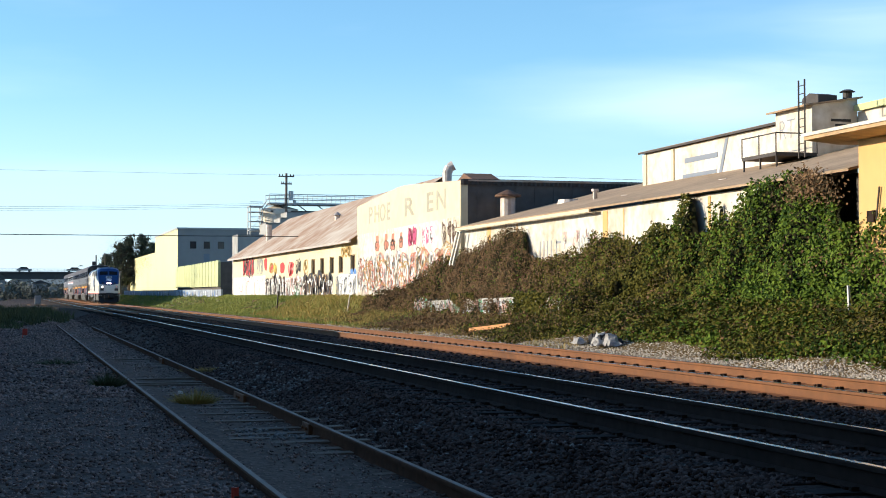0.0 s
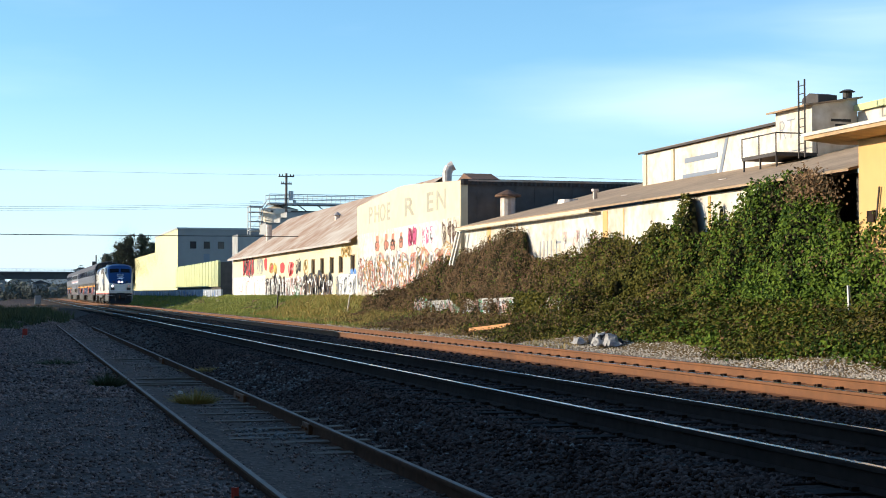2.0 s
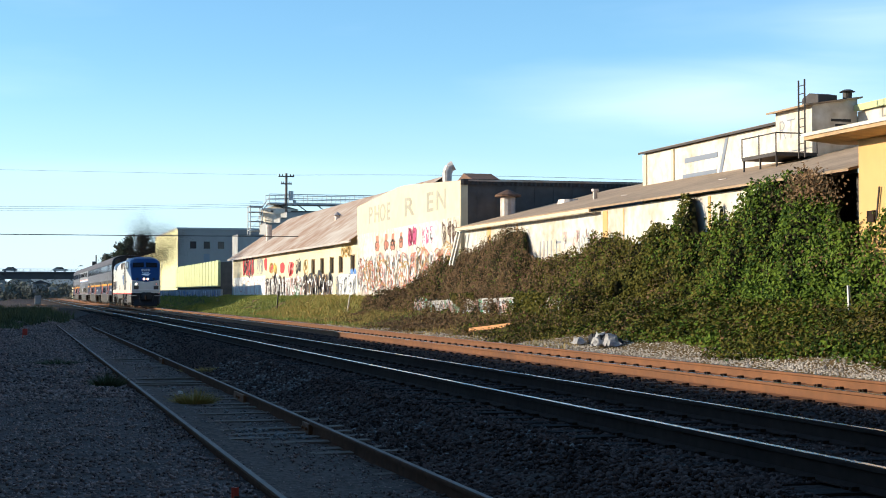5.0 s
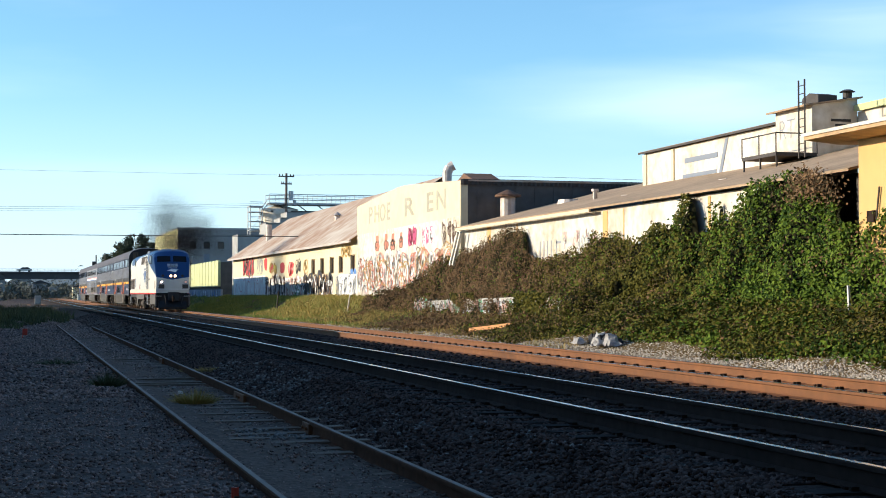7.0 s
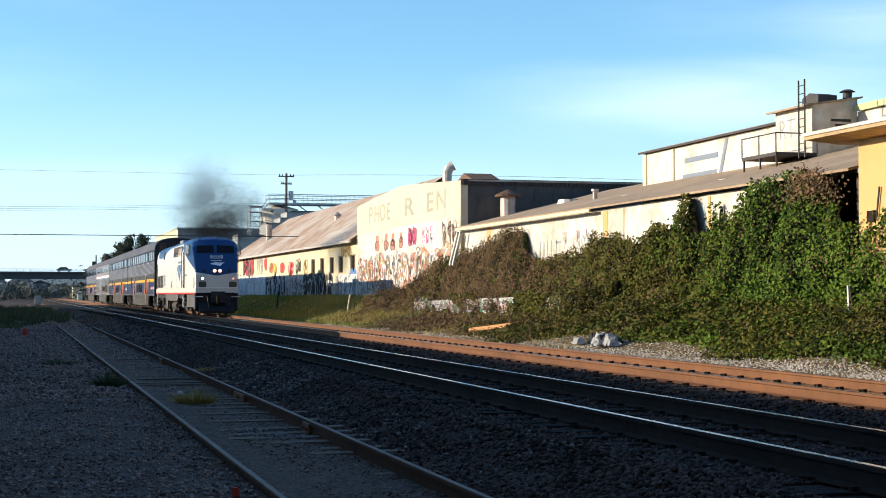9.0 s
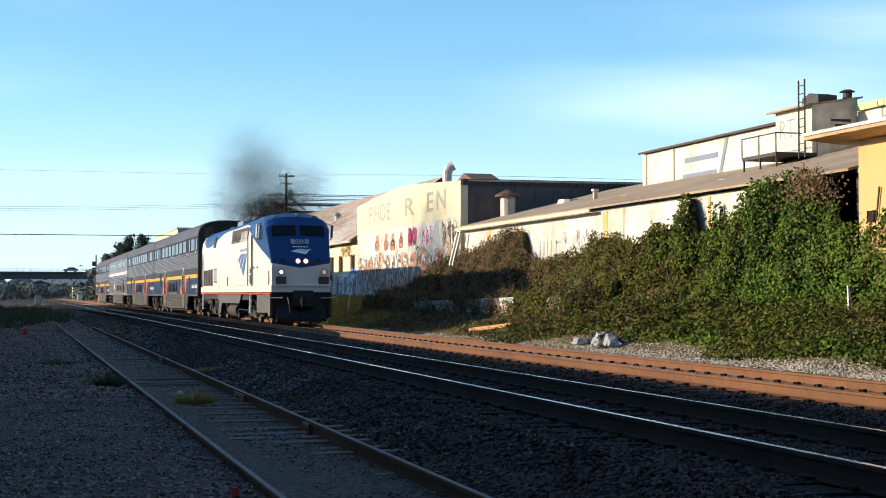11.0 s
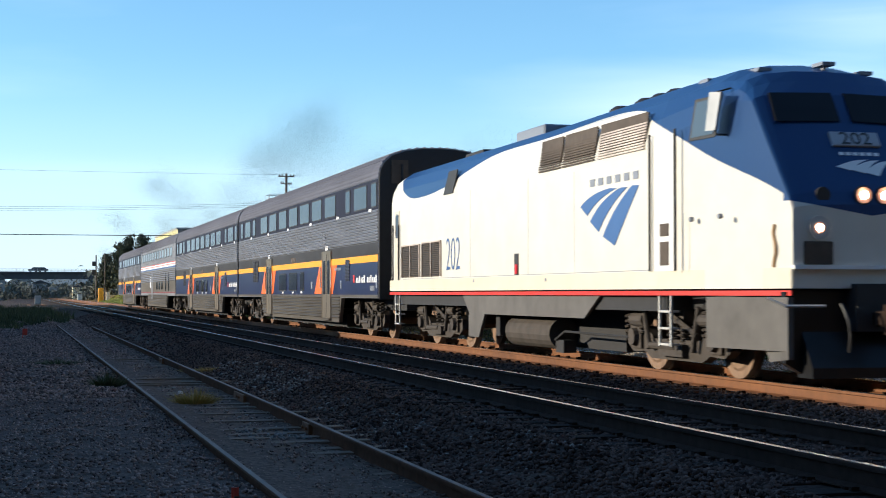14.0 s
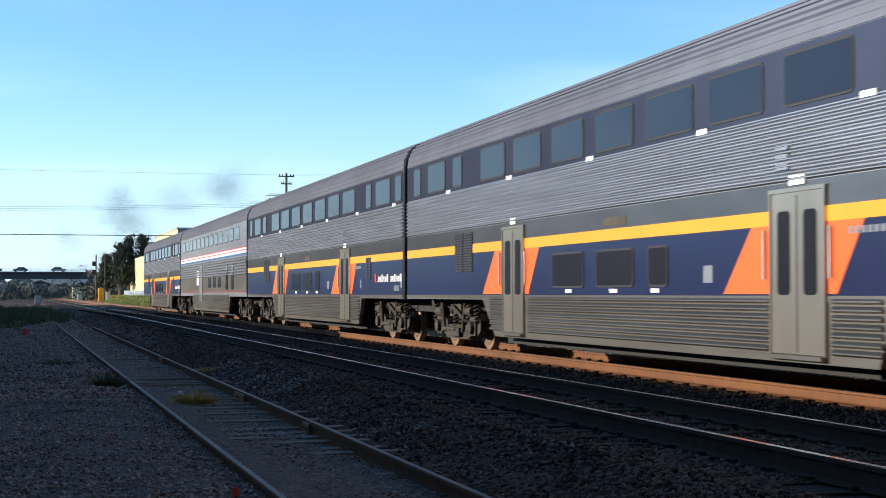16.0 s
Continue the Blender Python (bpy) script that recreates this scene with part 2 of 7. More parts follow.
M["steel_plain"] = mat("steel_plain", (0.25, 0.25, 0.265), 0.36, 1.0, scale=1.2, vary=0.22, stretch=(1, 0.6, 2), edge=(0.16, 0.16, 0.17))
M["red_flag"] = mat("red_flag", (0.55, 0.06, 0.03), 0.8, scale=5, vary=0.2)


# ---- mesh helpers ----
def mesh_ob(name, verts, faces, material, parent=None, smooth=False):
    me = bpy.data.meshes.new(name)
    me.from_pydata([tuple(v) for v in verts], [], [tuple(f) for f in faces])
    me.update()
    me.materials.append(material)
    if smooth:
        me.polygons.foreach_set("use_smooth", [True] * len(me.polygons))
    ob = new(name, me)
    ob.parent = parent
    return ob


def part(name, bm, material, parent=None, label="", smooth=False):
    """Links a bmesh as one mesh object under a thing or a part."""
    me = bpy.data.meshes.new(name)
    bmesh.ops.recalc_face_normals(bm, faces=bm.faces)
    bm.to_mesh(me)
    bm.free()
    me.materials.append(material)
    if smooth:
        me.polygons.foreach_set("use_smooth", [True] * len(me.polygons))
    ob = new(name, me)
    ob.parent = parent
    if label:
        ob["label"] = label
    return ob


def B():
    return bmesh.new()


def box(bm, x0, x1, y0, y1, z0, z1, bevel=0.0):
    v = [bm.verts.new((x, y, z)) for x in (x0, x1) for y in (y0, y1) for z in (z0, z1)]
    fs = [bm.faces.new([v[i] for i in q]) for q in ((0, 1, 3, 2), (4, 6, 7, 5), (0, 4, 5, 1), (2, 3, 7, 6), (0, 2, 6, 4), (1, 5, 7, 3))]
    if bevel:
        es = list({e for f in fs for e in f.edges})
        bmesh.ops.bevel(bm, geom=es, offset=bevel, segments=1, affect="EDGES")
    return bm


def prism(bm, poly, axis, a, b):
    """Extrudes a 2D polygon from a to b along axis 0, 1 or 2; the polygon lies in the other two axes, in order."""
    def at(p, c):
        q = list(p)
        q.insert(axis, c)
        return q
    va, vb = [bm.verts.new(at(p, a)) for p in poly], [bm.verts.new(at(p, b)) for p in poly]
    n = len(poly)
    bm.faces.new(va)
    bm.faces.new(vb[::-1])
    for i in range(n):
        bm.faces.new((va[i], vb[i], vb[(i + 1) % n], va[(i + 1) % n]))
    return bm


def tube(bm, p, q, r, n=8, r2=None, cap=True):
    p, q = Vector(p), Vector(q)
    d = (q - p).normalized()
    e = d.orthogonal().normalized()
    g = d.cross(e)
    r2 = r if r2 is None else r2
    A = [bm.verts.new(p + (e * math.cos(2 * math.pi * i / n) + g * math.sin(2 * math.pi * i / n)) * r) for i in range(n)]
    C = [bm.verts.new(q + (e * math.cos(2 * math.pi * i / n) + g * math.sin(2 * math.pi * i / n)) * r2) for i in range(n)]
    for i in range(n):
        bm.faces.new((A[i], A[(i + 1) % n], C[(i + 1) % n], C[i]))
    if cap:
        bm.faces.new(A[::-1])
        bm.faces.new(C)
    return bm


def rounded(w, h, r, n=3):
    """A rounded rectangle round the origin."""
    pts = []
    for cx, cy, a in ((w / 2 - r, h / 2 - r, 0), (-w / 2 + r, h / 2 - r, 90), (-w / 2 + r, -h / 2 + r, 180), (w / 2 - r, -h / 2 + r, 270)):
        for i in range(n + 1):
            t = radians(a + 90 * i / n)
            pts.append((cx + r * math.cos(t), cy + r * math.sin(t)))
    return pts


def pipe(bm, pts, r, n=5):
    """A bent tube through points, in one piece."""
    rings = []
    for i, p in enumerate(pts):
        d = (Vector(pts[min(i + 1, len(pts) - 1)]) - Vector(pts[max(i - 1, 0)])).normalized()
        e = d.cross(Vector((0.31, 0.17, 0.93))).normalized()
        g = d.cross(e)
        rings.append([bm.verts.new(Vector(p) + (e * math.cos(2 * math.pi * k / n) + g * math.sin(2 * math.pi * k / n)) * r) for k in range(n)])
    for a, b in zip(rings, rings[1:]):
        for k in range(n):
            bm.faces.new((a[k], a[(k + 1) % n], b[(k + 1) % n], b[k]))
    return bm


def empty(name, x=0, y=0, z=0):
    ob = new(name)
    ob.location = (x, y, z)
    return ob


def lerp_table(rows, v):
    if v <= rows[0][0]:
        return rows[0][1]
    for (a, p), (b, q) in zip(rows, rows[1:]):
        if v <= b:
            return p + (q - p) * (v - a) / (b - a)
    return rows[-1][1]


TX, NX = 10.44, 6.40            # centre lines of the two main tracks

# ---- ground ----
GROUND = [(-400, -0.45), (-8, -0.42), (1.0, -0.43), (1.9, -0.44), (2.3, -0.51), (4.0, -0.50), (4.9, -0.22), (5.1, -0.205), (7.7, -0.205), (8.0, -0.24), (8.4, -0.33), (8.9, -0.22), (9.1, -0.195), (11.8, -0.195), (12.2, -0.25),
          (13.0, -0.42), (14.6, -0.40), (15.6, -0.22), (17.4, 0.22), (17.9, 0.60), (19.3, 0.95), (40, 1.05), (400, 1.1)]


def gz(x, y):
    z = lerp_table(GROUND, x)
    n = noise.noise(Vector((x * 0.35, y * 0.22, 0))) * 0.05 + noise.noise(Vector((x * 1.3, y * 1.1, 3))) * 0.025
    if 4.8 < x < 12.2:
        n *= 0.4
    return z + n


def ground_sheet():
    xs = [-3000, -1200, -400, -120, -50, -25, -12, -8] + [-6 + 0.5 * i for i in range(56)] + [22.5, 24, 27, 32, 40, 60, 120, 400, 1200, 3000]
    ys = [-400, -120, -40, -10, 0] + [3 + 0.7 * i for i in range(70)] + [53 + 2.5 * i for i in range(50)] + [185, 200, 230, 270, 330, 420, 600, 1000, 1800, 4000]
    v = [(x, y, gz(x, y)) for y in ys for x in xs]
    n = len(xs)
    f = [(j * n + i, j * n + i + 1, (j + 1) * n + i + 1, (j + 1) * n + i) for j in range(len(ys) - 1) for i in range(n - 1)]
    g = mesh_ob("ground", v, f, M["gravel"], smooth=True)
    return tagged(g, "dark grey gravel and dirt ground rising to a grassy bank", "ground", kind="structure")


ground_sheet()


def ground_paint(m):
    """Zones of the ground across the tracks: lot gravel, dirt, ballast darkened for shade, orange sunlit bed, pale
    gravel, soil.
    """
    n, l = m.node_tree.nodes, m.node_tree.links
    b = n["Principled BSDF"]
    tc = n.new("ShaderNodeTexCoord")
    sep = n.new("ShaderNodeSeparateXYZ")
    l.new(tc.outputs["Object"], sep.inputs[0])
    nz = n.new("ShaderNodeTexNoise")
    nz.inputs["Scale"].default_value, nz.inputs["Detail"].default_value = 0.9, 5
    l.new(tc.outputs["Object"], nz.inputs["Vector"])
    ma = n.new("ShaderNodeMath")
    ma.operation = "MULTIPLY_ADD"
    ma.inputs[1].default_value = 1.3
    l.new(nz.outputs["Fac"], ma.inputs[0])
    l.new(sep.outputs["X"], ma.inputs[2])
    mr = n.new("ShaderNodeMapRange")
    mr.inputs["From Min"].default_value, mr.inputs["From Max"].default_value = -4.35, 25.65
    l.new(ma.outputs[0], mr.inputs["Value"])
    cr = n.new("ShaderNodeValToRGB")
    e = cr.color_ramp.elements
    # near bed's shade and far bed's orange sun are set in these stops
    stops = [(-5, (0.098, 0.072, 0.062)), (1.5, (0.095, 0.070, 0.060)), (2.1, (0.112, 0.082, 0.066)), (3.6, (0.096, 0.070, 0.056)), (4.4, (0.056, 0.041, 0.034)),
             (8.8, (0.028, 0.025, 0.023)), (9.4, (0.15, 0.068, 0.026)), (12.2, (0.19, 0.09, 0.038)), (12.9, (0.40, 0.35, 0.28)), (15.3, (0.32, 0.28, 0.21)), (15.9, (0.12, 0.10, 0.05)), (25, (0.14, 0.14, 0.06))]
    for i, (x, c) in enumerate(stops):
        el = e[i] if i < 2 else e.new(0.5)
        el.position = (x + 5) / 30
        el.color = (*c, 1)
    l.new(mr.outputs["Result"], cr.inputs["Fac"])
    fine = n.new("ShaderNodeTexVoronoi")
    fine.inputs["Scale"].default_value = 22
    l.new(tc.outputs["Object"], fine.inputs["Vector"])
    hs = n.new("ShaderNodeMix")
    hs.data_type, hs.blend_type = "RGBA", "MULTIPLY"
    hs.inputs["Factor"].default_value = 0.75
    gr = n.new("ShaderNodeMapRange")
    gr.inputs["To Min"].default_value, gr.inputs["To Max"].default_value = 0.35, 1.5
    sepc = n.new("ShaderNodeSeparateColor")
    l.new(fine.outputs["Color"], sepc.inputs[0])
    l.new(sepc.outputs[0], gr.inputs["Value"])
    l.new(cr.outputs["Color"], hs.inputs["A"])
    l.new(gr.outputs["Result"], hs.inputs["B"])
    l.new(hs.outputs["Result"], b.inputs["Base Color"])


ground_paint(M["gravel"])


# ---- tracks ----
def rail_profile(head=0.038, foot=0.075, h=0.18):
    return [(-foot, 0), (foot, 0), (foot, 0.012), (0.010, 0.035), (0.010, h - 0.045), (head, h - 0.035), (head, h - 0.006), (head - 0.008, h),
            (-head + 0.008, h), (-head, h - 0.006), (-head, h - 0.035), (-0.010, h - 0.045), (-0.010, 0.035), (-foot, 0.012)]


def rail(parent, x, y0, y1, ztop, side, label, worn=True):
    bm = B()
    prism(bm, [(px + x, pz + ztop - 0.18) for px, pz in rail_profile()], 1, y0, y1)
    r = part("rail", bm, side, parent, label)
    if not worn:
        part("rail_crown", box(B(), x - 0.024, x + 0.024, y0, y1, ztop - 0.002, ztop + 0.003), M["rust_top"], r, "dull brown rail crown")
        return r
    bm = B()
    box(bm, x - 0.031, x + 0.031, y0, y1, ztop - 0.002, ztop + 0.003)
    part("running_surface", bm, M["rail_head"], r, "polished steel running surface")
    return r


def track(cx, ztop, y0, y1, side, tie_mat, name_label, tie_y1, clips):
    t = tagged(empty("railway_track", cx, 0, ztop - 0.3), name_label, "railway track", kind="structure")
    for dx in (-0.752, 0.752):
        rail(t, dx, y0, y1, 0.30, side, "rust brown steel rail")
    bm = B()
    box(bm, -1.3, 1.3, -0.115, 0.115, -0.05, 0.118)
    first = part("tie", bm, tie_mat, t)
    ys, y = [], 4.0
    while y < tie_y1:
        ys.append(y)
        y += 0.61
    rnd = random.Random(int(cx * 10))
    first.location = (0, ys[0], 0)
    for y in ys[1:]:
        o = new("tie", first.data)
        o.parent = t
        o.location, o.rotation_euler = (rnd.uniform(-0.04, 0.04), y, rnd.uniform(-0.012, 0.006)), (0, 0, rnd.uniform(-0.012, 0.012))
    if clips:
        bm = B()
        for y in ys:
            for dx in (-0.752, 0.752):
                for sgn in (-1, 1):
                    c = dx + sgn * 0.105
                    tall = 0.03 if cx > 9 and dx > 0 and sgn < 0 else 0.0
                    box(bm, c - 0.03, c + 0.03, y - 0.07, y - 0.03, 0.118, 0.150 + tall)
                    box(bm, c - 0.025, c + 0.025, y + 0.025, y + 0.07, 0.118, 0.142 + tall)
        k = part("rail_clips", bm, M["clip"], t, "dark spring rail clips on the ties")
        k["kind"] = "stuff"
    return t


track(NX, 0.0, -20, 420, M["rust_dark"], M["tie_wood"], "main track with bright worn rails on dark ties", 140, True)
track(TX, 0.0, -20, 420, M["rust_rail"], M["tie_sunlit"], "main track with rust orange rails in evening sun", 140, True)


def spur():
    t = tagged(empty("spur_track", 2.69, 0, -0.66), "disused rusty siding track sunk in dirt", "railway track", kind="structure")
    for dx in (-0.745, 0.745):
        rail(t, dx, -4, 78 if dx < 0 else 74, 0.30, M["rust_spur"], "rusty unused rail", worn=False)
    rnd = random.Random(5)
    bm = B()
    box(bm, -1.25, 1.25, -0.11, 0.11, 0.0, 0.182)
    first = part("tie", bm, M["tie_spur"], t, "weathered grey tie half buried")
    first.location = (0, 6, 0)
    for i in range(1, 90):
        o = new("tie", first.data)
        o.parent = t
        o.location = (rnd.uniform(-0.08, 0.08), 6 + i * 0.62, rnd.uniform(-0.062, -0.012))
        o.rotation_euler = (0, rnd.uniform(-0.01, 0.01), rnd.uniform(-0.03, 0.03))
    # rusty joints; their orange also paints in small sunlit patches
    bm = B()
    for y, w in ((18.4, 0.45), (24.2, 1.1), (37.8, 0.9)):
        box(bm, 0.685, 0.735, y - w / 2, y + w / 2, 0.15, 0.276, 0.006)
        for k in (-0.12, 0.12):
            tube(bm, (0.66, y + k, 0.215), (0.69, y + k, 0.215), 0.022, 6)
    part("joint_bar", bm, M["rust_rail"], t, "bolted rusty joint bars, orange for small patches of sunlight")


spur()


# ---- buildings ----
def wall_box(name, x0, x1, y0, y1, z0, z1, material, parent, label=""):
    bm = B()
    box(bm, x0, x1, y0, y1, z0, z1, 0.0)
    return part(name, bm, material, parent, label)


def corrugated(bm, p0, along, up, n_len, n_up, pitch, amp):
    """A corrugated sheet from the corner p0 with edge vectors along and up; waves run along."""
    p0, along, up = Vector(p0), Vector(along), Vector(up)
    nrm = along.cross(up).normalized()
    cols = max(2, int(along.length / pitch) * 2)
    rows = [[bm.verts.new(p0 + along * (i / cols) + up * (j / n_up) + nrm * (amp if i % 2 else -amp)) for i in range(cols + 1)] for j in range(n_up + 1)]
    for j in range(n_up):
        for i in range(cols):
            bm.faces.new((rows[j][i], rows[j][i + 1], rows[j + 1][i + 1], rows[j + 1][i]))


def warehouse():
    h = tagged(empty("warehouse", 20, 91.6, 0.5), "cream graffitied warehouse with rusty corrugated gable roof", "warehouse")
    L = 55.6
    # front wall with recessed window openings
    bm = B()
    ycur = 0.0
    cuts = []
    for y in (0.6, 4.25, 7.2, 10.45, 13.75):
        cuts.append((y, y + 1.4))
    for a, b in cuts + [(L, L)]:
        box(bm, 0, 0.3, ycur, a, 0, 4.25)
        if b > a:
            box(bm, 0, 0.3, a, b, 0, 2.0)
            box(bm, 0, 0.3, a, b, 3.1, 4.25)
        ycur = b
    w = part("wall", bm, M["cream_wall"], h, "cream stucco front wall")
    for a, b in cuts:
        bm = B()
        box(bm, 0.16, 0.22, a + 0.06, b - 0.06, 2.06, 3.04)
        wd = part("window", bm, M["glass_dark"], w, "dark grimy window")
        bm = B()
        for y in (a, b - 0.06, (a + b) / 2 - 0.03):
            box(bm, 0.10, 0.18, y, y + 0.06, 2.0, 3.1)
        box(bm, 0.10, 0.18, a, b, 2.0, 2.06)
        box(bm, 0.10, 0.18, a, b, 3.04, 3.1)
        part("window_frame", bm, M["wood"], w)
    wall_box("wall", 0.3, 11, L - 0.3, L, 0, 4.2, M["cream_wall"], h)
    wall_box("wall", 10.7, 11, 0, L, 0, 4.2, M["cream_wall"], h)
    bm = B()
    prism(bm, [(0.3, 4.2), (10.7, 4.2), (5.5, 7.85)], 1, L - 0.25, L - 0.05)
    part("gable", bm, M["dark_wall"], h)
    bm = B()
    up = Vector((5.95, 0, 4.02))
    corrugated(bm, (-0.45, -0.0, 3.95), (0, L + 0.5, 0), up, 1, 8, 0.45, 0.018)
    corrugated(bm, (11.45, L + 0.5, 3.95), (0, -L - 0.5, 0), Vector((-5.95, 0, 4.02)), 1, 1, 0.9, 0.018)
    part("roof", bm, M["rust_roof"], h, "rust streaked corrugated metal roof")
    bm = B()
    box(bm, -0.5, -0.42, 0, L + 0.5, 3.80, 3.96)
    part("gutter", bm, M["vent_metal"], h)
    bm = B()
    tube(bm, (2.9, 20.3, 5.6), (2.9, 20.3, 6.5), 0.2, 10)
    tube(bm, (2.9, 20.3, 6.5), (2.9, 20.3, 6.75), 0.36, 10, 0.05)
    part("roof_vent", bm, M["vent_metal"], h)
    bm = B()
    tube(bm, (1.9, 46, 5.3), (1.9, 46, 6.9), 0.28, 10)
    part("roof_vent", bm, M["vent_metal"], h)
    return h


def gable_block():
    h = tagged(empty("brick_plant_building", 20, 69, 0.5), "pale painted plant building with faded lettering and graffiti", "factory")
    W = 22.6
    bm = B()
    prism(bm, [(0, 0), (W, 0), (W, 5.97), (W / 2 + 1, 6.48), (W / 2 - 1, 6.48), (0, 5.95)], 0, 0, 0.35)
    part("front_wall", bm, M["cream_wall"], h, "cream upper front wall with shallow gable")
    bm = B()
    prism(bm, [(0.05, 0.0), (W - 0.05, 0.0), (W - 0.05, 4.25), (0.05, 4.32)], 0, -0.012, 0)
    part("painted_band", bm, M["white_wall"], h, "whitewashed lower half of the wall")
    bm = B()
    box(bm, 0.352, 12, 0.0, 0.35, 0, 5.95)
    side = part("side_wall", bm, M["dark_wall"], h, "masonry side wall with its shade in the dark colour")
    bm = B()
    for i in range(12):
        box(bm, 0.8 + i * 0.95, 1.0 + i * 0.95, -0.03, -0.001, 3.2, 5.7)
    for z in (2.6, 3.3, 4.0, 4.7, 5.4):
        box(bm, 0.4, 11.9, -0.02, -0.001, z, z + 0.05)
    part("masonry_relief", bm, M["dark_wall"], side)["kind"] = "stuff"
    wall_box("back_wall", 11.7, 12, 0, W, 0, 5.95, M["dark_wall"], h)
    wall_box("side_wall", 0.35, 12, W - 0.3, W, 0, 5.95, M["cream_wall"], h)
    bm = B()
    prism(bm, [(-0.1, 5.95), (W / 2, 6.46), (W + 0.1, 5.95), (W + 0.1, 6.03), (W / 2, 6.55), (-0.1, 6.03)], 0, 0.36, 12.2)
    part("roof", bm, M["rust_roof"], h)
    bm = B()
    corrugated(bm, (0.0, -0.06, 5.78), (12.2, 0, 0), (0, 0, 0.28), 1, 1, 0.22, 0.03)
    part("eave_trim", bm, M["dark_metal"], h)
    # roof monitor and stack
    bm = B()
    prism(bm, [(10.6, 6.3), (10.4, 6.66), (13.2, 7.40), (15.9, 6.66), (15.7, 6.3)], 0, 4.0, 5.6)
    part("roof_monitor", bm, M["cap_rust"], h, "rusty peaked roof monitor")
    bm = B()
    tube(bm, (4, 16.6, 6.1), (4, 16.6, 7.75), 0.27, 12)
    tube(bm, (4, 16.6, 7.68), (4.14, 16.57, 8.02), 0.28, 12)
    tube(bm, (4.10, 16.57, 7.98), (4.36, 16.5, 8.12), 0.26, 12, 0.30)
    part("vent_stack", bm, M["vent_metal"], h, "galvanised gooseneck vent stack", smooth=False)
    return h


def low_shop():
    h = tagged(empty("low_workshop", 20, 34, 0.6), "long low white workshop overgrown with ivy", "workshop")
    L = 34.3
    bm = B()
    box(bm, 0, 0.25, 2.4, L, 0, 3.56)
    box(bm, 0, 0.25, 0.0, 2.4, 0, 1.6)
    wall = part("front_wall", bm, M["white_wall"], h, "sunlit white plaster wall with rust stains")
    for y, w in ((16.4, 0.45), (8.1, 0.18), (14.9, 0.08), (30.2, 0.5), (26.5, 0.1)):
        part("pilaster", box(B(), -0.02, 0, y, y + w, 0, 3.5), M["orange_wall"], wall, "rust stained plaster strip")
    # dark backing: the gap's shade is put into this wall's colour
    wall_box("partition", 1.6, 1.8, 0.25, 4.0, 0, 3.8, M["dark_wall"], h, "dark backing wall for the shade in the open bay")
    wall_box("side_wall", 0.25, 7, L - 0.25, L, 0, 3.5, M["white_wall"], h)
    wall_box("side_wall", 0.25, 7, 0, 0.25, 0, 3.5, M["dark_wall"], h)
    bm = B()
    prism(bm, [(-0.30, 3.60), (7.2, 5.46), (7.2, 5.54), (-0.30, 3.67)], 1, -0.3, L + 0.2)
    part("roof", bm, M["brown_roof"], h, "brown tar paper lean-to roof")
    bm = B()
    box(bm, -0.42, -0.35, 17.2, L + 0.2, 3.48, 3.60)
    part("fascia", bm, M["cream_wall"], h)
    # roof vents
    def mushroom(x, y, z, r, hh, cone):
        bm = B()
        tube(bm, (x, y, z), (x, y, z + hh), r, 14)
        v = part("roof_vent", bm, M["vent_metal"], h, "rusty capped roof ventilator")
        bm = B()
        tube(bm, (x, y, z + hh - 0.02), (x, y, z + hh + cone * 0.2), r * 1.75, 14, r * 1.7)
        tube(bm, (x, y, z + hh + cone * 0.2), (x, y, z + hh + cone), r * 1.75, 14, 0.05)
        part("cap", bm, M["cap_rust"], v, "dark rusty cone cap")
    mushroom(2.0, 34.0, 4.1, 0.36, 1.0, 0.32)
    bm = B()
    tube(bm, (4.0, 31.2, 4.4), (4.0, 31.2, 4.82), 0.62, 14, 0.5)
    part("roof_vent", bm, M["vent_metal"], h)
    bm = B()
    tube(bm, (3.0, 25.4, 4.3), (3.0, 25.4, 4.85), 0.10, 8)
    tube(bm, (3.0, 25.4, 4.8), (3.0, 25.4, 4.9), 0.16, 8)
    part("vent_pipe", bm, M["vent_metal"], h)
    for y in (12.0, 20.5):
        part("roof_patch", box(B(), 2.4, 2.7, y, y + 0.6, 4.30, 4.36), M["vent_metal"], h)
    # broken timbers at the far corner
    for k in range(2):
        bm = B()
        tube(bm, (-0.35, L - 0.1 - 0.5 * k, 3.4), (-0.5, L + 0.7 - 0.5 * k, 1.9), 0.09, 4)
        part("loose_timber", bm, M["white_wall"], h)
    return h


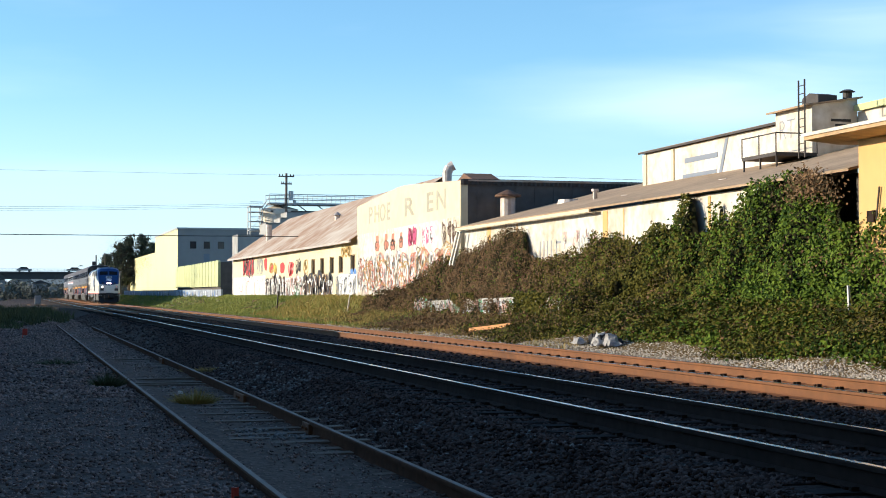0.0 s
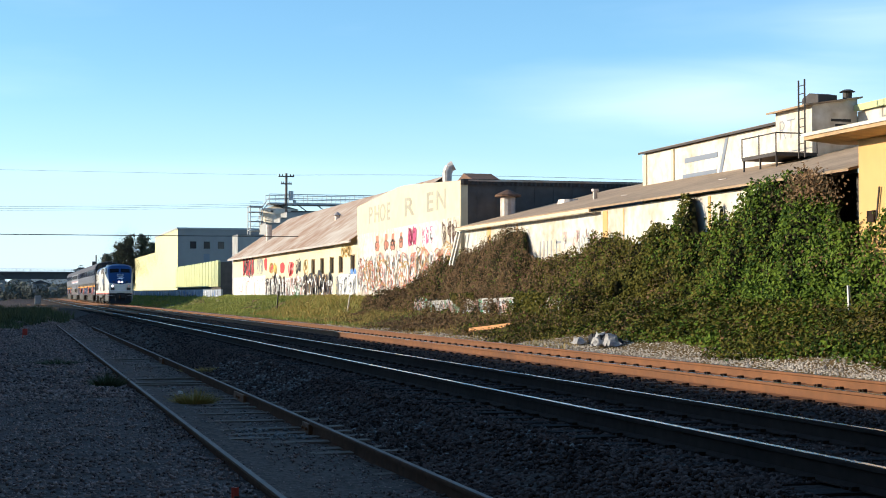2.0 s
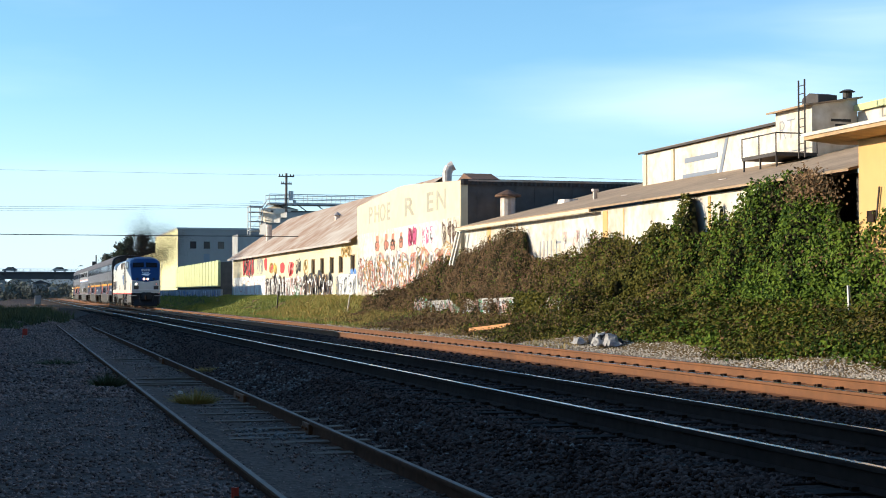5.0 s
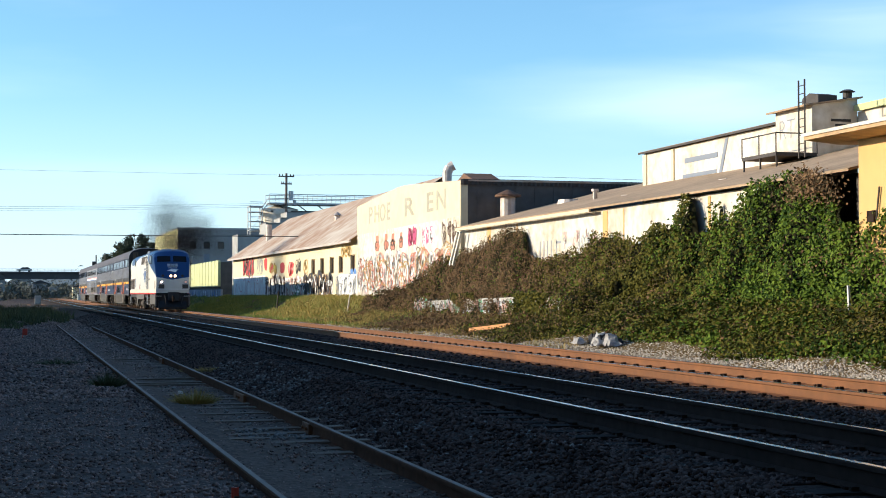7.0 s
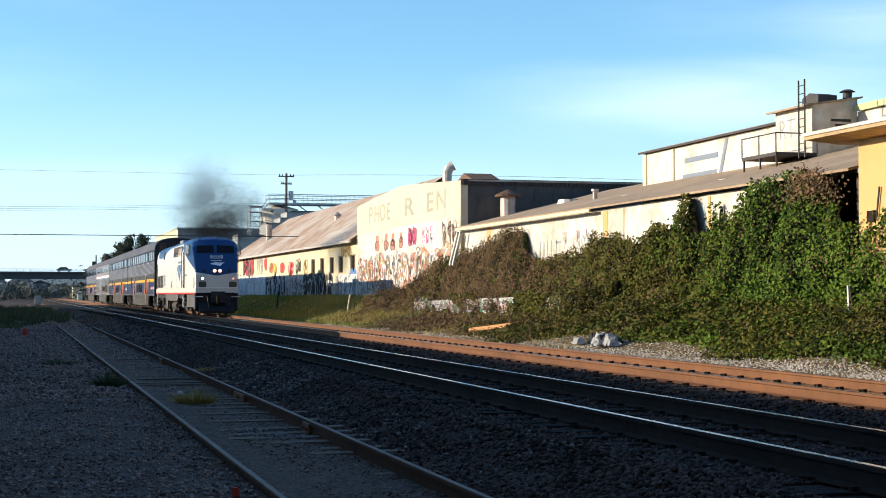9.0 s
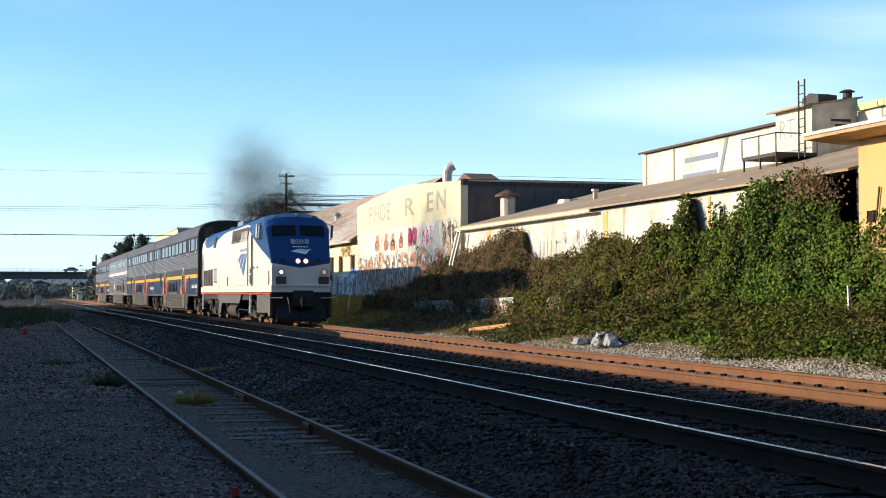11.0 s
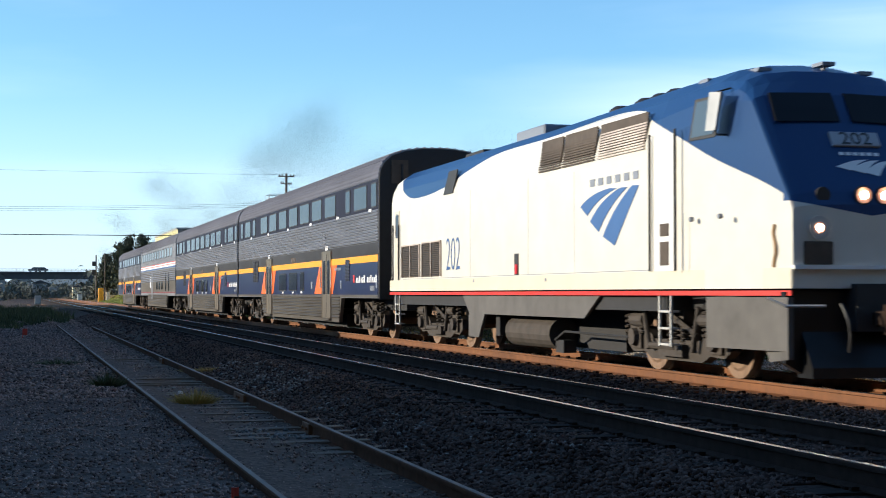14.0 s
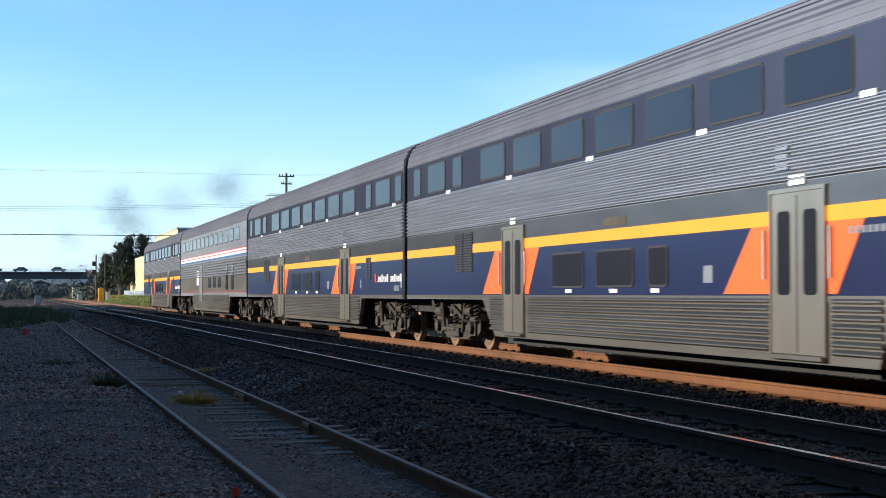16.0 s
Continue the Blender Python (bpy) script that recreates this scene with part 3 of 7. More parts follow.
def upper_shop():
    h = tagged(empty("upper_workshop", 25.9, 45, 1.0), "tall white workshop rising behind the lower roof", "workshop")
    bm = B()
    prism(bm, [(3.56, 3.0), (16.1, 3.0), (16.1, 6.12), (3.56, 6.14)], 0, 0, 0.3)
    w = part("front_wall", bm, M["white_wall"], h, "weathered white wall with painted bands")
    bm = B()
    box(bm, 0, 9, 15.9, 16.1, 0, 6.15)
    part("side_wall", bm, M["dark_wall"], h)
    bm = B()
    prism(bm, [(-0.16, 6.16), (9, 6.9), (9, 6.98), (-0.16, 6.24)], 1, 3.6, 16.3)
    part("roof", bm, M["brown_roof"], h)
    bm = B()
    box(bm, -0.19, -0.16, 3.6, 16.3, 6.14, 6.22)
    part("fascia", bm, M["dark_metal"], h, "dark weathered roof edge")
    part("painted_mark", box(B(), -0.02, 0, 8.9, 11.9, 5.42, 5.62), M["mark_grey"], w, "dark painted stroke")
    part("painted_mark", box(B(), -0.02, 0, 9.0, 12.1, 4.82, 4.97), M["mark_grey"], w, "dark painted stroke")
    part("painted_mark", prism(B(), [(8.7, 4.4), (8.95, 4.4), (8.2, 6.1), (7.95, 6.1)], 0, -0.02, 0), M["mark_grey"], w, "dark painted stroke")
    for ya, yb in ((12.9, 13.15), (15.75, 16.1)):
        part("pilaster", box(B(), -0.06, 0.0, ya, yb, 3.8, 6.1), M["cream_wall"], w)
    # tower
    bm = B()
    prism(bm, [(-0.35, 0.0), (1.35, 0.0), (1.35, 6.74), (-0.35, 6.48)], 1, 1.0, 3.55)
    t = part("tower", bm, M["white_wall"], h, "whitewashed stair tower")
    bm = B()
    prism(bm, [(-0.62, 6.44), (1.5, 6.76), (1.5, 6.82), (-0.62, 6.50)], 1, 0.9, 3.75)
    part("tower_roof", bm, M["brown_roof"], t)
    bm = B()
    prism(bm, [(1.2, 6.5), (2.3, 6.5), (2.3, 6.84), (1.8, 6.98), (1.2, 6.86)], 0, 0.0, 0.7)
    part("roof_hood", bm, M["dark_metal"], t)
    bm = B()
    tube(bm, (1.15, 1.3, 6.6), (1.15, 1.3, 7.02), 0.16, 12)
    tube(bm, (1.15, 1.3, 7.0), (1.15, 1.3, 7.08), 0.28, 12, 0.12)
    part("vent_stack", bm, M["dark_metal"], t)
    for dz, dx in ((5.95, 0.35), (5.78, 0.5), (4.6, 0.3)):
        part("painted_mark", box(B(), dx, dx + 0.75, 0.985, 0.999, dz, dz + 0.09), M["rubber"], t, "dark tag on the shaded wall")
    # wing beyond the tower
    bm = B()
    box(bm, 1.36, 9, -14, 0.98, 0, 6.30)
    part("wing_wall", bm, M["white_wall"], h)
    bm = B()
    prism(bm, [(1.2, 6.30), (9, 7.1), (9, 7.2), (1.2, 6.52)], 1, -14, 0.97)
    part("wing_roof", bm, M["green_panel"], h, "pale green metal roof edge")
    return h


def platform():
    h = tagged(empty("roof_platform", 24, 45.6, 5.2), "rusty steel roof platform with railing and ladder", "platform")
    bm = B()
    box(bm, 0, 1.5, 0, 2.45, 0.52, 0.64)
    part("deck", bm, M["dark_metal"], h)
    for x, y in ((0.05, 0.05), (0.05, 1.2), (0.05, 2.4), (1.3, 0.05)):
        bm = B()
        z0 = -0.1 + 0.246 * x
        tube(bm, (x, y, z0), (x, y, 0.54), 0.035, 6)
        part("leg", bm, M["dark_metal"], h)
    bm = B()
    for z in (1.27,):
        tube(bm, (0, 0, z), (0, 2.45, z), 0.022, 6)
        tube(bm, (0, 0, z), (1.5, 0, z), 0.022, 6)
    for x, y in ((0, 0), (0, 2.45), (0, 1.2), (1.5, 0)):
        tube(bm, (x, y, 0.6), (x, y, 1.3), 0.022, 6)
    part("railing", bm, M["dark_metal"], h)
    bm = B()
    for y in (-0.45, -0.05):
        tube(bm, (0.62, y - 0.35, 0.4), (0.62, y - 0.35, 2.95), 0.03, 6)
    for i in range(9):
        tube(bm, (0.62, -0.8, 0.6 + i * 0.27), (0.62, -0.4, 0.6 + i * 0.27), 0.016, 6)
    part("ladder", bm, M["dark_metal"], h)
    return h


def orange_house():
    h = tagged(empty("stucco_building", 19.6, 20, 0.6), "orange stucco building with broad eave", "building")
    bm = B()
    box(bm, 0, 8, 0, 13.05, 0, 4.28)
    w = part("wall", bm, M["orange_wall"], h, "sunlit orange stucco wall")
    bm = B()
    box(bm, -0.92, 8.5, -1, 14.2, 4.45, 4.53)
    part("roof", bm, M["white_wall"], h)
    bm = B()
    prism(bm, [(-0.88, 4.45), (8.4, 4.45), (8.4, 4.28), (0.05, 4.28), (-0.88, 4.36)], 1, -0.9, 14.1)
    part("soffit", bm, M["wood"], h, "varnished brown eave boards")
    for y in (12.2, 11.3, 10.2):
        part("bracket", tube(B(), (-0.05, y, 2.3), (-0.05, y - 0.15, 3.1), 0.025, 5), M["dark_metal"], w)
    bm = B()
    box(bm, -0.06, 0, 12.3, 12.6, 2.28, 2.55)
    part("meter_box", bm, M["rust_dark"], w)
    return h


warehouse()
gable_block()
low_shop()
upper_shop()
platform()
orange_house()


def shade_row():
    """Two added blocks out of view: one shades the near tracks, one cuts sky light from behind."""
    h = tagged(empty("roadside_building", -14, 0, -0.45), "unseen long grey block added to shade the near tracks", "building")
    # unseen stand-in; its heights set where the shade ends on the tracks
    wall_box("wall", 0, 5, -60, 52, 0, 5.20, M["concrete"], h)
    wall_box("wall", 0, 5, 52.2, 175, 0, 5.44, M["concrete"], h)
    # added behind the camera to hold back sky fill on fronts and ground
    b = tagged(empty("street_building", 0, -14, -0.45), "unseen tall dark block added to cut sky light from behind", "building")
    wall_box("wall", -60, 60, -12, 0, 0, 30, M["overpass"], b)


shade_row()


def retaining_wall():
    bm = B()
    prism(bm, [(48.8, 0.0), (68.5, 0.1), (68.5, 0.82), (60, 0.96), (53, 1.06), (48.8, 1.02)], 0, 17.62, 17.85)
    w = part("low_wall", bm, M["tag_wall"])
    tagged(w, "low white retaining wall covered in graffiti", "wall", kind="structure")


retaining_wall()


# ---- distance ----
def yellow_plant():
    h = tagged(empty("yellow_plant", 24, 240, 0), "large pale yellow industrial building", "factory")
    bm = B()
    box(bm, 0, 24, 0.2, 40, 0, 11.2)
    part("wall", bm, M["yellow_wall"], h)
    # end turned from the sun: yellow wall's shade put into a grey colour
    w = wall_box("end_wall", 0.02, 24, 0, 0.198, 0, 11.2, M["shaded_face"], h, "end wall with its shade painted as grey")
    bm = B()
    box(bm, 0, 18, 40.1, 110, 0, 8.6)
    part("wall", bm, M["yellow_wall"], h)
    bm = B()
    box(bm, -0.15, 24.1, -0.15, 40.1, 11.2, 11.45)
    part("roof_edge", bm, M["grey_metal"], h)
    for x in (1.9, 4.0, 6.2, 8.4):
        bm = B()
        box(bm, x, x + 0.95, -0.05, 0.1, 8.2, 9.3)
        wd = part("window", bm, M["glass_dark"], w)
    bm = B()
    box(bm, 4.0, 4.9, -0.06, 0.1, 5.4, 7.4)
    part("stain", bm, M["mark_grey"], w, "dark soot stain")


def green_shed():
    h = tagged(empty("ribbed_shed", 22, 173, 0.8), "pale green ribbed storage shed", "shed")
    # core box; its dark end carries the shade of the unlit face
    wall_box("wall", 0.1, 8, 0, 48, 0, 3.95, M["dark_wall"], h)
    for i in range(16):
        bm = B()
        prism(bm, [(i * 3.0 + 0.05, 1.2), (i * 3.0 + 2.85, 1.2), (i * 3.0 + 2.85, 3.95), (i * 3.0 + 2.4, 4.15), (i * 3.0 + 0.5, 4.15), (i * 3.0 + 0.05, 3.95)], 0, -0.2, 0.09)
        part("panel", bm, M["green_panel"], h)


def tank():
    h = tagged(empty("storage_tank", 27.4, 165, 1.0), "white storage tank with stair and catwalk", "tank")
    bm = B()
    tube(bm, (0, 0, 0), (0, 0, 9.3), 2.0, 28)
    tube(bm, (0, 0, 9.3), (0, 0, 9.8), 2.0, 28, 0.3)
    part("shell", bm, M["white_wall"], h, smooth=False)
    bm = B()
    box(bm, -1.4, 11, -1.9, 0.6, 9.75, 9.95)
    part("catwalk", bm, M["grey_metal"], h)
    bm = B()
    for y in (-1.9, 0.6):
        for z in (10.4, 10.85):
            tube(bm, (-1.4, y, z), (11, y, z), 0.04, 5)
        for i in range(13):
            tube(bm, (-1.4 + i * 1.033, y, 9.9), (-1.4 + i * 1.033, y, 10.9), 0.035, 5)
    part("railing", bm, M["grey_metal"], h)
    bm = B()
    for i in range(6):
        tube(bm, (-0.5 + i * 2.1, -1.8, 9.8), (0.6 + i * 2.1, -1.8, 9.0), 0.06, 5)
    box(bm, -1.2, 11, -1.75, -1.6, 8.95, 9.1)
    part("truss", bm, M["dark_metal"], h)
    bm = B()
    for x in (-3.4, -2.1):
        for y in (-1.5, 0.2):
            tube(bm, (x, y, 0), (x, y, 9.6), 0.06, 5)
    for z in (6.9, 7.9, 8.9, 9.5):
        box(bm, -3.5, -2.0, -1.6, 0.3, z, z + 0.07)
        tube(bm, (-3.4, -1.5, z + 0.5), (-2.1, -1.5, z + 0.5), 0.04, 5)
    for i in range(9):
        box(bm, -3.3 + i * 0.13, -3.1 + i * 0.13, -1.5, -0.8, 7.0 + i * 0.21, 7.04 + i * 0.21)
    tube(bm, (-2.1, -1.5, 9.5), (-1.4, -1.7, 10.5), 0.05, 5)
    tube(bm, (-2.1, -1.5, 9.1), (-1.4, -1.7, 9.9), 0.05, 5)
    part("stair_tower", bm, M["grey_metal"], h)
    bm = B()
    box(bm, 0.4, 5.6, -2.3, -1.9, 0, 8.3)
    part("wall_panel", bm, M["concrete"], h)


def stepped_block():
    h = tagged(empty("concrete_block_building", 21.9, 158, 0.6), "grey concrete building with stepped parapet", "building")
    for x0, x1, z in ((0, 2.9, 6.6), (2.92, 4.4, 7.85), (4.42, 5.1, 8.4), (5.12, 9.0, 9.0)):
        w = wall_box("wall", x0, x1, 0, 4, 0, z, M["concrete"], h)
        part("coping", box(B(), x0, x1, -0.08, 4.05, z, z + 0.10), M["far_wall"], w)


def utility_pole():
    h = tagged(empty("utility_pole", 27.8, 163, 1.0), "tall wooden utility pole with crossarms and transformer", "utility pole")
    bm = B()
    tube(bm, (0, 0, 0), (0, 0, 13.1), 0.17, 8, 0.12)
    part("pole", bm, M["pole_wood"], h)
    for z, w in ((12.7, 0.85), (11.9, 0.6)):
        bm = B()
        box(bm, -w, w, -0.06, 0.06, z, z + 0.12)
        for x in (-w + 0.1, -w / 2, w / 2, w - 0.1):
            tube(bm, (x, 0, z + 0.1), (x, 0, z + 0.3), 0.05, 6)
        part("crossarm", bm, M["pole_wood"], h)
    bm = B()
    tube(bm, (0.5, 0, 10.2), (0.5, 0, 11.2), 0.27, 10)
    tube(bm, (0.9, 0, 9.7), (0.9, 0, 10.2), 0.2, 10)
    part("transformer", bm, M["grey_metal"], h)


def wire(p, q, sag, r, label="black overhead cable across the sky"):
    bm = B()
    pipe(bm, [Vector(p).lerp(Vector(q), i / 24) - Vector((0, 0, sag * 4 * i / 24 * (1 - i / 24))) for i in range(25)], r, 4)
    w = part("overhead_cable", bm, M["black"])
    tagged(w, label, "cable", group="overhead cables")


yellow_plant()
green_shed()
tank()
stepped_block()
utility_pole()
wire((-60, 120, 6.1), (60, 120, 6.1), 0.45, 0.03)
for dz in (0.0, 0.35, 0.7):
    wire((-70, 163, 10.9 - dz * 0.6), (26.9 + dz, 163, 10.9 - dz * 0.5), 1.0, 0.012, "thin grey overhead line")
wire((-70, 163, 14.6), (27.5, 163, 13.9), 0.3, 0.010, "thin grey overhead line")
wire((28.2, 163, 13.9), (62, 125, 11.0), -0.3, 0.016, "thin grey overhead line")


# ---- train ----
def panel(bm, x, u0, u1, z0, z1, t=0.006):
    """A thin panel on the near side (x negative) or far side of a car, standing t proud of x."""
    s = -1 if x < 0 else 1
    box(bm, min(x, x + s * t), max(x, x + s * t), u0, u1, z0, z1)


def slant(bm, x, pts, t=0.008):
    s = -1 if x < 0 else 1
    prism(bm, pts, 0, x, x + s * t)


def window(parent, x, u0, u1, z0, z1, material, r=0.09, border=0.035):
    s = -1 if x < 0 else 1
    w, h, cu, cz = u1 - u0, z1 - z0, (u0 + u1) / 2, (z0 + z1) / 2
    bm = B()
    prism(bm, [(cu + a, cz + b) for a, b in rounded(w, h, r)], 0, x, x + s * 0.012)
    f = part("window", bm, M["rubber"], parent)
    bm = B()
    prism(bm, [(cu + a, cz + b) for a, b in rounded(w - 2 * border, h - 2 * border, max(0.02, r - border))], 0, x, x + s * 0.016)
    part("pane", bm, material, f)
    return f


def text_mesh(name, body, size, material, parent, m, label="", thin=0.0):
    c = bpy.data.curves.new(name, "FONT")
    c.body, c.size, c.align_x, c.extrude, c.offset = body, size, "CENTER", 0.002, thin
    tmp = bpy.data.objects.new("tmp", c)
    scene.collection.objects.link(tmp)
    dg = bpy.context.evaluated_depsgraph_get()
    me = bpy.data.meshes.new_from_object(tmp.evaluated_get(dg))
    bpy.data.objects.remove(tmp)
    bpy.data.curves.remove(c)
    me.transform(m)
    me.materials.clear()
    me.materials.append(material)
    o = new(name, me)
    o.parent = parent
    if label:
        o["label"] = label
    return o


# local axes of a vehicle: x across (negative towards the lot), y rearwards, z up from the rail
SIDE = Matrix(((0, 0, -1, 0), (-1, 0, 0, 0), (0, 1, 0, 0), (0, 0, 0, 1)))     # lettering on the side towards the lot
FRONT = Matrix(((1, 0, 0, 0), (0, 0, -1, 0), (0, 1, 0, 0), (0, 0, 0, 1)))


def wheelset(parent, u, r):
    bm = B()
    tube(bm, (-0.85, 0, 0), (0.85, 0, 0), 0.09, 8)
    for s in (-1, 1):
        tube(bm, (s * 0.69, 0, 0), (s * 0.715, 0, 0), r + 0.028, 28)
        tube(bm, (s * 0.715, 0, 0), (s * 0.82, 0, 0), r, 28)
        tube(bm, (s * 0.82, 0, 0), (s * 0.835, 0, 0), r - 0.10, 20, r - 0.14)
        tube(bm, (s * 0.82, 0, 0), (s * 0.88, 0, 0), 0.16, 12, 0.13)
        for k in range(5):
            a = k * 2 * math.pi / 5
            tube(bm, (s * 0.832, 0.22 * math.cos(a), 0.22 * math.sin(a)), (s * 0.842, 0.22 * math.cos(a), 0.22 * math.sin(a)), 0.05, 6)
    o = part("wheelset", bm, M["wheel_steel"], parent, "worn steel wheels on an axle")
    o.location = (0, u, r)
    WHEELS.append((o, u, r))
    return o


WHEELS = []


def spring(bm, x, u, z0, z1, r, turns):
    n = turns * 8
    pipe(bm, [(x + r * math.cos(math.pi * i / 4), u + r * math.sin(math.pi * i / 4), z0 + (z1 - z0) * i / n) for i in range(n + 1)], 0.022, 4)


def truck(parent, u, base, r, material):
    """A four-wheel truck centred at u along the vehicle."""
    t = new("truck")
    t.parent, t.location = parent, (0, u, 0)
    bm = B()
    for s in (-1, 1):
        x0, x1 = s * 0.98, s * 1.13
        h = base / 2
        prism(bm, [(-h - 0.42, 0.62), (-h - 0.42, 0.40), (-h - 0.2, 0.28), (-h + 0.25, 0.30), (-h + 0.5, 0.20), (h - 0.5, 0.20), (h - 0.25, 0.30),
                   (h + 0.2, 0.28), (h + 0.42, 0.40), (h + 0.42, 0.62), (h + 0.2, 0.72), (h - 0.35, 0.66), (h - 0.6, 0.50), (-h + 0.6, 0.50), (-h + 0.35, 0.66), (-h - 0.2, 0.72)], 0, x0, x1)
        box(bm, x1 if s > 0 else x1 - 0.10, x1 + 0.10 if s > 0 else x1, -0.42, 0.42, 0.26, 0.44)
        box(bm, s * 1.05 - 0.09, s * 1.05 + 0.09, -0.30, 0.30, 0.74, 0.98)
        for k in (-h, h):
            tube(bm, (s * 1.10, k, r), (s * 1.26, k, r), 0.16, 12, 0.13)
            box(bm, s * 1.12 - 0.06, s * 1.12 + 0.06, k - 0.20, k + 0.20, r - 0.17, r + 0.22)
            tube(bm, (s * 1.22, k * 0.55, 0.35), (s * 1.22, k * 0.70, 0.98), 0.045, 8)
        tube(bm, (s * 1.20, -0.9, 0.58), (s * 1.20, 0.2, 0.92), 0.04, 6)
        tube(bm, (s * 1.20, -0.15, 0.40), (s * 1.20, 0.85, 0.40), 0.055, 8)
        tube(bm, (s * 1.18, h - 0.45, 0.78), (s * 1.18, h + 0.05, 0.78), 0.11, 10)
        tube(bm, (s * 1.18, -h - 0.05, 0.80), (s * 1.18, -h + 0.40, 0.80), 0.09, 10)
    box(bm, -1.0, 1.0, -0.28, 0.28, 0.45, 0.70)
    part("side_frames", bm, material, t, "dusty grey cast truck frame")
    bm = B()
    for s in (-1, 1):
        for k in (-0.22, 0.22):
            spring(bm, s * 1.07, k, 0.46, 0.76, 0.085, 4)
        for k in (-base / 2, base / 2):
            spring(bm, s * 1.15, k - 0.28, 0.55, 0.95, 0.075, 5)
            spring(bm, s * 1.15, k + 0.28, 0.55, 0.95, 0.075, 5)
    part("coil_spring", bm, material, t)["kind"] = "stuff"
    for k in (-base / 2, base / 2):
        wheelset(t, k, r)
    return t


CAR_SEC = [(1.55, 1.06), (1.55, 4.14), (1.52, 4.36), (1.42, 4.56), (1.22, 4.74), (0.85, 4.87), (0.42, 4.93)]


def car_shell(parent, L0, L1):
    prof = [(-x, z) for x, z in CAR_SEC] + [(0, 4.94)] + [(x, z) for x, z in CAR_SEC[::-1]]
    bm = B()
    prism(bm, prof, 1, L0, L1)
    body = part("body", bm, M["steel"], parent, "brushed stainless steel car body")
    # roof skin with long ribs
    bm = B()
    top = [p for p in prof if p[1] > 4.1]
    pts = [(x * 1.004, z + 0.006) for x, z in top]
    for (xa, za), (xb, zb) in zip(pts, pts[1:]):
        v = [bm.verts.new(p) for p in ((xa, L0 + 0.02, za), (xb, L0 + 0.02, zb), (xb, L1 - 0.02, zb), (xa, L1 - 0.02, za))]
        bm.faces.new(v)
    part("roof", bm, M["roof_steel"], parent, "grey metal roof skin")
    bm = B()
    for k in range(26):
        a = k / 25 * (len(top) - 1)
        i = min(int(a), len(top) - 2)
        f = a - i
        x, z = top[i][0] + (top[i + 1][0] - top[i][0]) * f, top[i][1] + (top[i + 1][1] - top[i][1]) * f
        box(bm, x - 0.014, x + 0.014, L0 + 0.03, L1 - 0.03, z - 0.01, z + 0.03)
    part("roof_ribbing", bm, M["roof_steel"], parent)["kind"] = "stuff"
    for u, d in ((L0, -1), (L1, 1)):
        bm = B()
        prism(bm, [(x * 0.985, z - 0.03) for x, z in prof], 1, u, u + d * 0.05)
        box(bm, -0.62, 0.62, min(u, u + d * 0.4), max(u, u + d * 0.4), 1.2, 3.6 if d < 0 else 3.4)
        for x in (-0.95, 0.95):
            tube(bm, (x, u + d * 0.12, 1.3), (x, u + d * 0.12, 4.5), 0.03, 6)
        e = part("end_panel", bm, M["black"], parent, "black car end with gangway")
        for x in (-1.0, 1.0):
            part("end_grille", box(B(), x - 0.22, x + 0.22, u + d * 0.06 - 0.02, u + d * 0.06 + 0.02, 4.0, 4.6), M["grille"], e)
    return body


def flutes(parent, s, u0, u1, z0, z1, n, material, name="fluting", depth=0.042):
    bm = B()
    x = s * 1.55
    step = (z1 - z0) / n
    for i in range(n):
        z = z0 + i * step
        prism(bm, [(x, z + 0.01), (x + s * depth, z + step * 0.34), (x + s * depth, z + step * 0.50), (x, z + step * 0.90)], 1, u0, u1)
    o = part(name, bm, material, parent)
    o["kind"] = "stuff"
    return o


def door(parent, s, u0, u1):
    """A pair of steel door leaves, let into the side."""
    x = s * 1.55
    d = part("door", panel_bm(x, u0, u1, 0.46, 2.38, 0.03), M["door_steel"], parent, "stainless double door with dark panes")
    part("door_seam", panel_bm(x, (u0 + u1) / 2 - 0.012, (u0 + u1) / 2 + 0.012, 0.48, 2.34, 0.034), M["rubber"], d)
    bm = B()
    panel(bm, x, u0 - 0.035, u0, 0.44, 2.42, 0.045)
    panel(bm, x, u1, u1 + 0.035, 0.44, 2.42, 0.045)
    panel(bm, x, u0 - 0.05, u1 + 0.05, 2.38, 2.43, 0.045)
    part("door_frame", bm, M["door_steel"], d)
    w = (u1 - u0) / 2
    for k in range(2):
        bm = B()
        cu = u0 + w * (k + 0.5)
        prism(bm, [(cu + a, 1.66 + b) for a, b in rounded(0.30, 1.0, 0.06)], 0, x, x + s * 0.038)
        part("pane", bm, M["glass_dark"], d)
    bm = B()
    panel(bm, x, u0 + 0.45, u1 - 0.45, 2.46, 2.58, 0.03)
    part("door_lamp", bm, M["white_paint"], d)
    bm = B()
    panel(bm, x, u0 - 0.02, u1 + 0.02, 0.40, 0.45, 0.09)
    part("step", bm, M["steel_lower"], d)
    return d


def panel_bm(x, u0, u1, z0, z1, t=0.006):
    bm = B()
    panel(bm, x, u0, u1, z0, z1, t)
    return bm


def underframe(parent):
    bm = B()
    box(bm, -1.2, 1.2, 5.6, 19.0, 0.22, 0.6)
    box(bm, -0.9, 0.9, -0.3, 26.0, 0.75, 1.06)
    part("underframe", bm, M["black"], parent)
    bm = B()
    box(bm, -0.15, 0.15, -0.3, 0.0, 0.75, 0.95)
    box(bm, -0.15, 0.15, 25.7, 26.0, 0.75, 0.95)
    part("coupler", bm, M["rust_dark"], parent)


